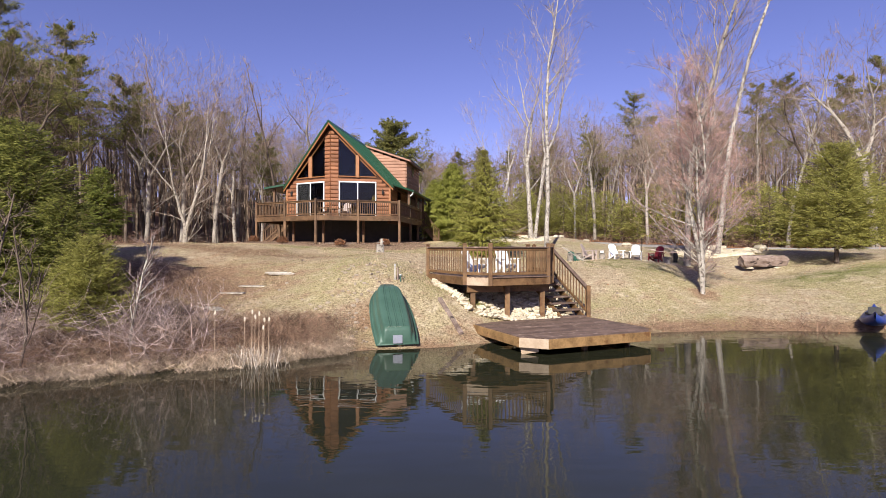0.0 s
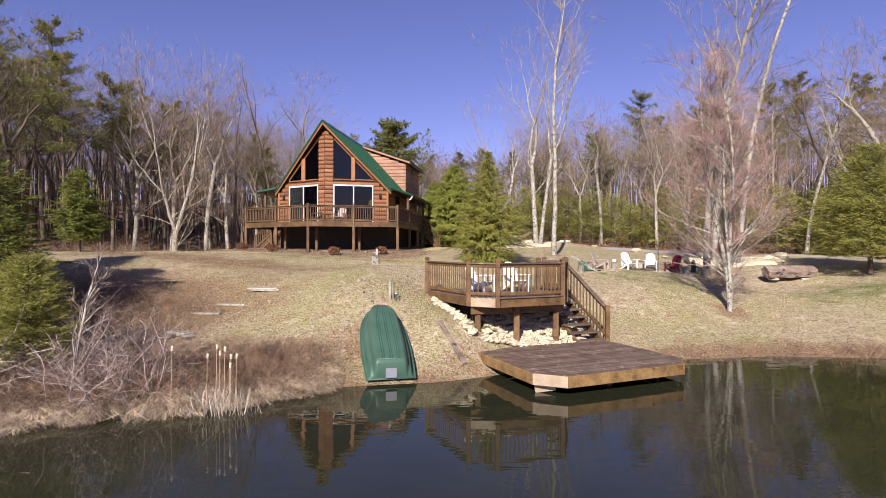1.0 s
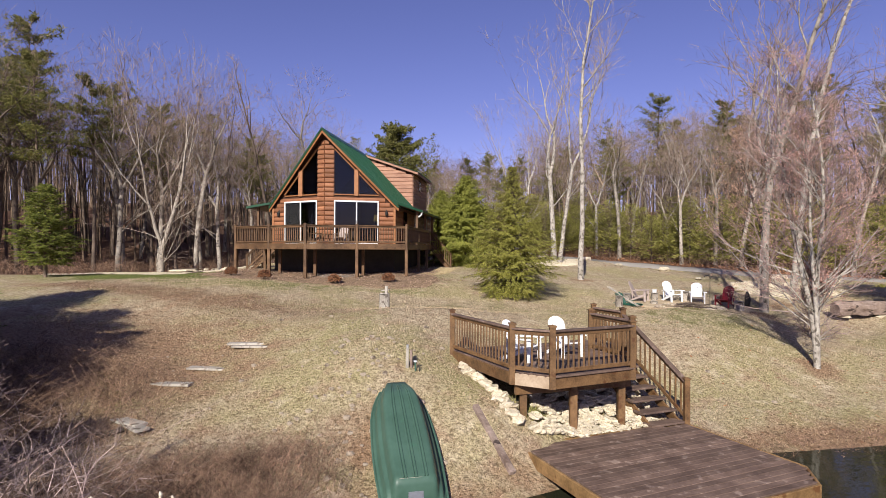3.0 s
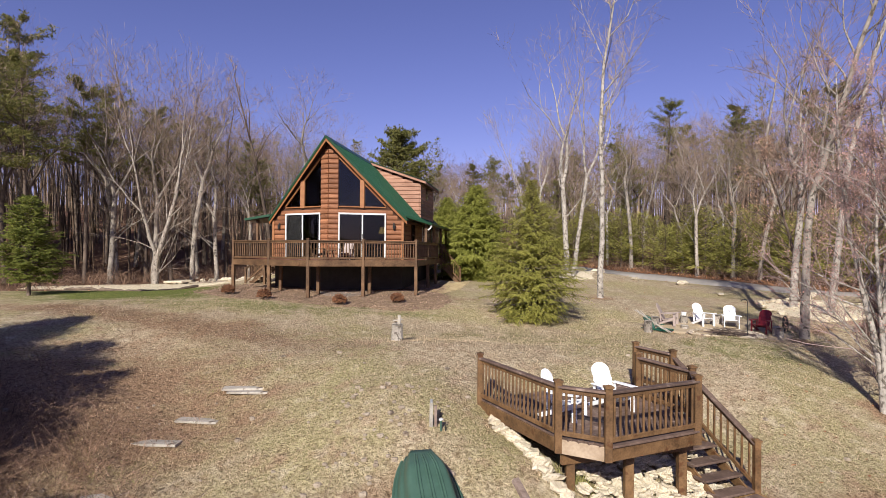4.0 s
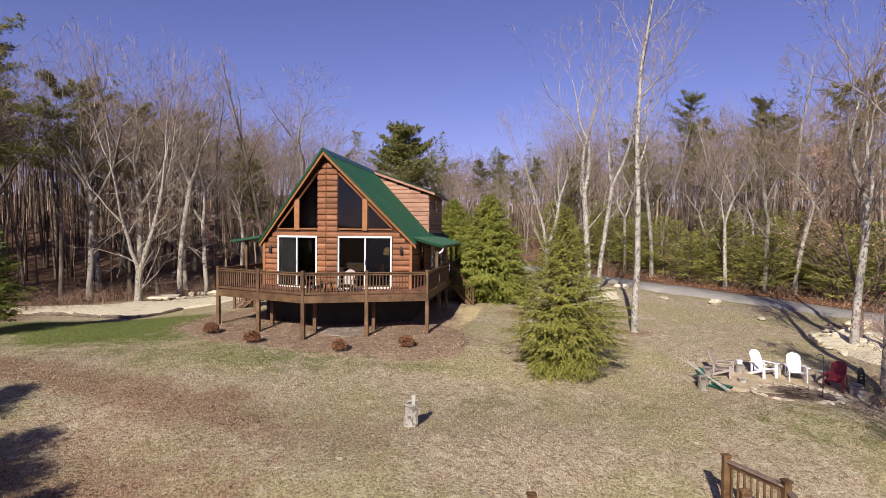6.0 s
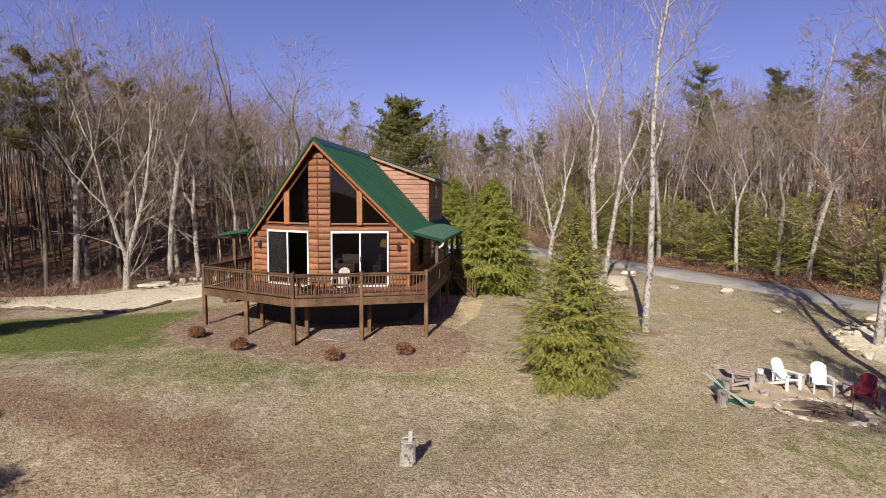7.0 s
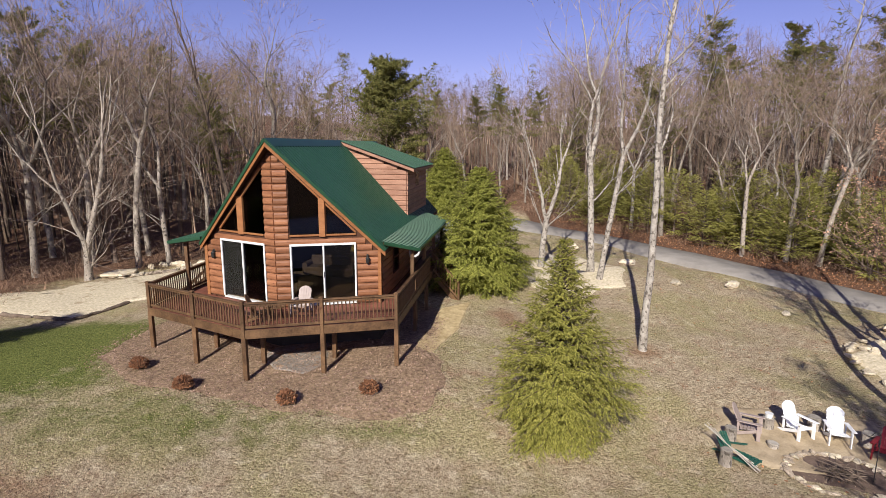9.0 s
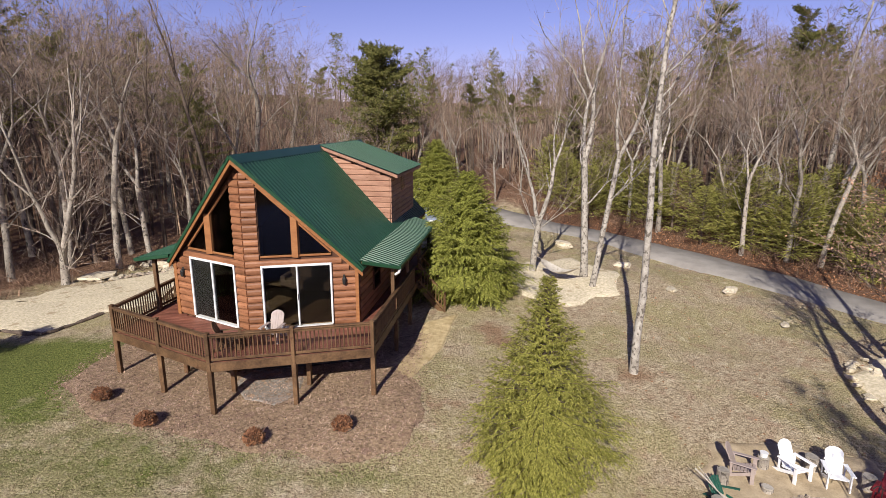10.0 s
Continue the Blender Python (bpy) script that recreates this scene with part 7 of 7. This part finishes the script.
while count < 130:
    x, y = rng.uniform(9, 60), rng.uniform(14, 72)
    g = road_gap(x, y) if x > 4 else -1
    if not 3.2 < g < 10 or (g > 6 and rng.random() < 0.4):
        continue
    count += 1
    plant("young_pine", YOUNG[rng.randrange(3)], (x, y), "bushy young yellow-green pine beyond the driveway", "tree", "young pines beyond the driveway", rng.uniform(0, 360), rng.uniform(0.9, 1.5))


def joined(name, build, places, material):
    """One mesh of many turned and scaled copies of a tree: build is a list of Builds, places rows of (index, x, y, z, turn, scale, height scale)."""
    vs, fs, n = [], [], 0
    forms = [(np.array(b.v), np.array(b.f)) for b in build]
    for k, x, y, z, turn, s, tall in places:
        v, f = forms[k]
        c, q = math.cos(turn) * s, math.sin(turn) * s
        vs.append(np.column_stack((x + v[:, 0] * c - v[:, 1] * q, y + v[:, 0] * q + v[:, 1] * c, z + v[:, 2] * tall)))
        fs.append(f + n)
        n += len(v)
    vs, fs = np.concatenate(vs), np.concatenate(fs)
    me = bpy.data.meshes.new(name)
    me.vertices.add(len(vs))
    me.vertices.foreach_set("co", vs.ravel())
    me.loops.add(fs.size)
    me.loops.foreach_set("vertex_index", fs.ravel().astype(np.int32))
    me.polygons.add(len(fs))
    me.polygons.foreach_set("loop_start", np.arange(0, fs.size, 4, dtype=np.int32))
    me.update(calc_edges=True)
    me.materials.append(material)
    return me


def far_woods():
    """The woods' depth: many thin trees with fine crowns, joined."""
    rg = random.Random(77)
    green = Build()
    forms = [forked_tree(300 + i, 12.0, 0.095, (0.40, 0.5, 0.45, 0.36, 0.48)[i], 0.46, 6, 2.0, (0, 0), 0.011, 0.80, 0.075, 1, lift=0.01, spray=2, sides=(5, 4, 3, 3)) for i in range(5)]
    places, n = [], 0
    while n < 660:
        x, y = (rg.uniform(-140, 140), rg.uniform(14, 150)) if n < 520 else (rg.uniform(-40, 34), rg.uniform(60, 112))
        w = in_woods(x, y)
        if w < 4 or rg.random() > 0.45 + w / 60 or rg.random() < abs(x) / 260:
            continue
        n += 1
        z, h = height(x, y), rg.uniform(9.5, 16.5) * (0.72 + 0.28 * ease(abs(x + 2), 8, 32))
        if rg.random() < 0.14:
            for _ in range(90):
                t = rg.uniform(0.4, 1.02)
                q = Vector((x + rg.gauss(0, 1) * (1.3 - t), y + rg.gauss(0, 1) * (1.3 - t), z + h * t))
                needle_tuft(green, q, 0.42, rg, 5)
        places.append((rg.randrange(5), x, y, z, rg.uniform(0, 6.28), h / 12 * rg.uniform(0.8, 1.2), h / 12))
    # bare inner stems, coloured dark to stand in for shade deep among the trees
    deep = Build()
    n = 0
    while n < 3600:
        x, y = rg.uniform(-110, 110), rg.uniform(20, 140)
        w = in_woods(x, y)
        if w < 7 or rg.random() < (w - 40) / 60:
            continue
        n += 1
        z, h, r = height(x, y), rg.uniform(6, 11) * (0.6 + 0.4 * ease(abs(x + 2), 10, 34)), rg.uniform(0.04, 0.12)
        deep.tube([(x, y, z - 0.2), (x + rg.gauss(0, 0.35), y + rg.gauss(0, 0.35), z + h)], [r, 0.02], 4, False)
    woods = thing("far_woods", (0, 0, 0), "grey leafless hillside woods with scattered pines", "woods", kind="stuff")
    part("trunks", joined("trunks", [f[0] for f in forms], places, M_WOODS), M_WOODS, woods)
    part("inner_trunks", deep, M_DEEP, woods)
    part("branches", joined("branches", [f[1] for f in forms], places, M_FARTWIG), M_FARTWIG, woods)
    part("pine_crowns", green, M_PINE, woods)


far_woods()


# ---- brush, reeds and grass ----
def brush_clump(b, x, y, h, n, rg, r=0.006, spread=0.8, base=0.25):
    """Arching bare stems from one root."""
    z = height(x, y) - 0.03
    for _ in range(n):
        a = rg.uniform(0, 6.28)
        p = Vector((x + rg.gauss(0, base), y + rg.gauss(0, base), z))
        d = Vector((math.cos(a) * spread, math.sin(a) * spread, 1)).normalized()
        l = h * rg.uniform(0.5, 1.1)
        m = p + d * l * 0.55
        e = m + (d + Vector((math.cos(a) * 0.5, math.sin(a) * 0.5, -0.35))).normalized() * l * 0.5
        ribbon(b, p, m, r, rg)
        ribbon(b, m, e, r * 0.7, rg)
        for _ in range(3):
            q = p.lerp(e, rg.uniform(0.35, 0.95))
            ribbon(b, q, q + Vector((rg.gauss(0, 1), rg.gauss(0, 1), rg.gauss(0.4, 0.7))).normalized() * l * 0.3, r * 0.6, rg)


def understory():
    rg = random.Random(31)
    b, leaves = Build(), Build()
    n = 0
    while n < 1900:
        x, y = rg.uniform(-50, 50), rg.uniform(20, 72)
        w = in_woods(x, y)
        if not 0.2 < w < 12 or rg.random() < w / 14:
            continue
        n += 1
        brush_clump(b, x, y, rg.uniform(0.6, 1.9), 6, rg, 0.009, 0.6)
    woods = thing("understory_brush", (0, 0, 0), "brown leafless brush along the edge of the woods", "brush", kind="stuff")
    part("stems", b, M_BRUSH, woods)
    for _ in range(9000):
        x, y = rg.uniform(-45, 50), rg.uniform(14, 70)
        w = in_woods(x, y)
        if not -1.2 < w < 6:
            continue
        p = Vector((x, y, height(x, y) + 0.02))
        d = Vector((rg.gauss(0, 1), rg.gauss(0, 1), rg.uniform(-0.1, 0.4))).normalized() * rg.uniform(0.06, 0.13)
        s = d.cross(UP).normalized() * 0.035
        leaves.add([p, p + d * 0.5 + s, p + d, p + d * 0.5 - s], [(0, 1, 2, 3)])
    n = 0
    while n < 9000:
        x, y = rg.uniform(8, 45), rg.uniform(18, 64)
        if not 1.6 < road_gap(x, y) < 4.5:
            continue
        n += 1
        p = Vector((x, y, height(x, y) + 0.04))
        d = Vector((rg.gauss(0, 1), rg.gauss(0, 1), rg.uniform(-0.1, 0.5))).normalized() * rg.uniform(0.07, 0.15)
        s = d.cross(UP).normalized() * 0.04
        leaves.add([p, p + d * 0.5 + s, p + d, p + d * 0.5 - s], [(0, 1, 2, 3)])
    fall = thing("fallen_leaves", (0, 0, 0), "rust brown fallen leaves along the edge of the woods", "leaves", kind="stuff")
    part("leaf_layer", leaves, M_LEAF, fall)


understory()


def bank_brush():
    rg = random.Random(41)
    grey, brown, dry = Build(), Build(), Build()
    for _ in range(210):
        x = rg.uniform(-14, -5.6)
        y = float(np.interp(x, SHORE_X, SHORE_Y)) + rg.uniform(-0.1, 3.2) * (0.5 + 0.5 * min(1, (-x - 5) / 4))
        brush_clump(grey, x, y, rg.uniform(0.5, 1.5), 12, rg, 0.0036, 1.3)
    for _ in range(900):
        x = rg.uniform(-10.5, -2.6)
        y = float(np.interp(x, SHORE_X, SHORE_Y)) + rg.uniform(0.1, 2.4)
        brush_clump(brown, x, y, rg.uniform(0.3, 0.85) * min(1, 0.35 + (-x - 2.4) / 3), 16, rg, 0.0036, 0.40)
    for _ in range(1000):
        x = rg.uniform(-12, -2.4)
        y = float(np.interp(x, SHORE_X, SHORE_Y)) + rg.gauss(0.12, 0.26)
        z = height(x, y)
        if noise.noise(Vector((x * 1.3, 4.0, 0))) < rg.uniform(-0.35, 0.15):
            continue
        for _ in range(26):
            a = rg.uniform(0, 6.28)
            l = rg.uniform(0.18, 0.48)
            p = Vector((x + rg.gauss(0, 0.08), y + rg.gauss(0, 0.08), max(z, -0.05)))
            m = p + Vector((math.cos(a) * 0.5, math.sin(a) * 0.5 - 0.3, 0.8)).normalized() * l * 0.6
            e = m + Vector((math.cos(a), math.sin(a) - 0.5, -0.4)).normalized() * l * 0.6
            ribbon(dry, p, m, 0.0042, rg)
            ribbon(dry, m, e, 0.0032, rg)
    for _ in range(500):
        x = rg.uniform(4.5, 22)
        y = float(np.interp(x, SHORE_X, SHORE_Y)) + rg.gauss(0.25, 0.2)
        brush_clump(brown, x, y, rg.uniform(0.12, 0.35), 5, rg, 0.004, 0.7, 0.1)
    for _ in range(70):
        x = rg.uniform(-11.5, -5.8)
        brush_clump(grey, x, float(np.interp(x, SHORE_X, SHORE_Y)) + rg.uniform(0.3, 2.6), rg.uniform(1.2, 2.2), 7, rg, 0.004, 0.8)
    for _ in range(330):
        x, y = rg.gauss(-9.3, 1.4), rg.gauss(15.6, 1.3)
        brush_clump(brown, x, y, rg.uniform(0.4, 1.1), 12, rg, 0.004, 0.6)
    for _ in range(9):
        brush_clump(brown, 11.3 + rg.gauss(0, 0.35), 17.1 + rg.gauss(0, 0.15), 0.7, 7, rg, 0.006, 0.6)
    t = thing("bank_thicket", (0, 0, 0), "tangled grey leafless bramble thicket on the pond bank", "brush", kind="stuff")
    part("stems", grey, M_BRAMBLE, t)
    t = thing("bank_brush", (0, 0, 0), "low brown dead brush along the pond bank", "brush", kind="stuff")
    part("stems", brown, M_BRUSH, t)
    t = thing("dry_sedge", (0, 0, 0), "pale dry sedge hanging over the water's edge", "grass", kind="stuff")
    part("blades", dry, M_SEDGE, t)


bank_brush()


def reeds():
    rg = random.Random(43)
    b = Build()
    for _ in range(150):
        x, y = -4.15 + rg.gauss(0, 0.34), 11.72 + rg.gauss(0, 0.15)
        p = Vector((x, y, -0.1))
        d = Vector((rg.gauss(0, 0.24), rg.gauss(0, 0.24), 1)).normalized()
        l = rg.uniform(0.2, 0.66)
        m = p + d * l
        ribbon(b, p, m, 0.0055, rg)
        if rg.random() < 0.4:
            ribbon(b, m, m + Vector((rg.gauss(0, 1), rg.gauss(0, 1), -0.8)).normalized() * l * 0.4, 0.0055, rg)
    t = thing("reed_clump", (0, 0, 0), "pale dead reeds standing in the shallow water", "reeds", kind="stuff")
    part("blades", b, M_REED, t)
    for x, y, h in ((-4.95, 11.7, 1.25), (-4.33, 11.75, 1.1), (-4.2, 11.85, 1.25), (-4.03, 11.8, 1.22), (-4.1, 11.75, 1.15), (-3.92, 11.8, 1.08), (-3.8, 11.75, 1.1), (-3.98, 11.9, 0.9)):
        c = thing("cattail", (x, y, -0.1), "dry cattail with a pale fluffy seed head", "cattail", "cattails")
        part("stalk", Build().tube([(0, 0, 0), (0.02, 0.01, h * 0.6), (0.03, 0.0, h)], [0.008, 0.006, 0.004], 5), M_DRY, c)
        fluff = Build().tube([(0.03, 0, h - 0.02), (0.033, 0.004, h + 0.01), (0.036 + rg.gauss(0, 0.004), 0, h + 0.04), (0.03, rg.gauss(0, 0.006), h + 0.075)], [0.008, 0.017, rg.uniform(0.014, 0.024), 0.008], 8)
        for _ in range(40):
            q = Vector((0.033, 0, h + rg.uniform(-0.015, 0.07)))
            ribbon(fluff, q, q + Vector((rg.gauss(0, 1), rg.gauss(0, 1), rg.gauss(-0.2, 0.6))).normalized() * rg.uniform(0.015, 0.04), 0.004, rg)
        part("seed_head", fluff, M_FLUFF, c, "pale fluffy burst seed head")


reeds()
sap = bare_tree(71, 2.9, 0.022, 0.25, 0.6, 12, 4, 4, 1, reach=0.3, twig_r=0.003)
sp = plant("sapling", tree_meshes(sap, M_BIRCH, M_TWIGR), (-6.9, 11.9), "thin pale bare sapling with red buds in the bank brush")
tagged(part("bud_haze", on_tips(sap[2], 2, 0.012, 0.4, 6), M_BUD, sp, "tiny red buds"), kind="stuff")
sap2 = tree_meshes(bare_tree(72, 3.4, 0.022, 0.2, 0.8, 9, 4, 3, 1, lean=(0.15, 0), reach=0.4, twig_r=0.003), M_BARK, M_TWIG)
for x, y, s_, a in ((-8.35, 10.6, 0.9, 0), (-9.6, 11.4, 1.1, 120), (-7.5, 12.6, 0.6, 200), (-10.4, 10.6, 1.0, 260), (-6.0, 12.0, 0.42, 30)):
    plant("sapling", sap2, (x, y), "dark crooked bare sapling at the pond's edge", "tree", "saplings of the bank", a, s_)


def brambles():
    """Angular pale canes with short side shoots, in tangles at the water's edge."""
    rg = random.Random(61)
    for k in range(30):
        x, y = rg.uniform(-11.5, -5.4), 0
        y = float(np.interp(x, SHORE_X, SHORE_Y)) + rg.uniform(0.1, 2.6) * min(1, (-x - 4.6) / 2.5)
        b = Build()
        for _ in range(rg.randrange(5, 9)):
            a = rg.uniform(0, 6.28)
            d = Vector((math.cos(a) * 0.6, math.sin(a) * 0.6, 1)).normalized()
            l = rg.uniform(0.9, 1.9)
            pts = limb(b, Vector((rg.gauss(0, 0.12), rg.gauss(0, 0.12), -0.05)), d, l, rg.uniform(0.007, 0.012), 0.004, 6, 4, rg, 0.24, -0.06)
            for q in pts[2:]:
                for _ in range(2):
                    dd = (d + Vector((rg.gauss(0, 0.8), rg.gauss(0, 0.8), rg.gauss(0, 0.5)))).normalized()
                    side = limb(b, q, dd, l * rg.uniform(0.15, 0.4), 0.005, 0.0025, 3, 3, rg, 0.25, 0.0)
                    ribbon(b, side[1], side[1] + (dd + Vector((rg.gauss(0, 0.9), rg.gauss(0, 0.9), 0.2))).normalized() * 0.2, 0.003, rg)
        t = thing("bramble_bush", on_ground(x, y), "pale tangled leafless bramble bush at the pond's edge", "shrub", "brambles of the bank")
        part("canes", b, M_BRAMBLE, t)


brambles()


def grass():
    rg = random.Random(51)
    b, g = Build(), Build()
    n = 0
    while n < 80000:
        y = 13 + 17 * rg.random() ** 1.4
        x = rg.uniform(-14, 14)
        d = y - float(np.interp(x, SHORE_X, SHORE_Y))
        if d < 0.15 or in_woods(x, y) > 0:
            continue
        n += 1
        p = Vector((x, y, height(x, y) - 0.01))
        l = rg.uniform(0.03, 0.09)
        e = p + Vector((rg.gauss(0, 0.7), rg.gauss(0, 0.7), 1)).normalized() * l
        green = noise.noise(Vector((x * 0.5, y * 0.5, 9))) > 0.22 and rg.random() < 0.6
        ribbon(g if green else b, p, e, 0.0045, rg)
    t = thing("lawn_grass", (0, 0, 0), "short dormant tan grass of the bank and lawn", "grass", kind="stuff")
    part("blades", b, M_GRASS, t)
    part("green_blades", g, M_GRASSG, t)


grass()
rg = random.Random(53)
b = Build()
for _ in range(160):
    x, y = 1.1 + rg.gauss(0, 0.16), 16.55 + rg.gauss(0, 0.14)
    p = Vector((x, y, height(x, y) - 0.01))
    ribbon(b, p, p + Vector((rg.gauss(0, 0.4), rg.gauss(0, 0.4), 1)).normalized() * rg.uniform(0.12, 0.26), 0.006, rg)
t = thing("grass_tuft", (0, 0, 0), "fresh green grass tuft at the foot of the rocks", "grass", kind="stuff")
part("blades", b, M_GRASSG, t)
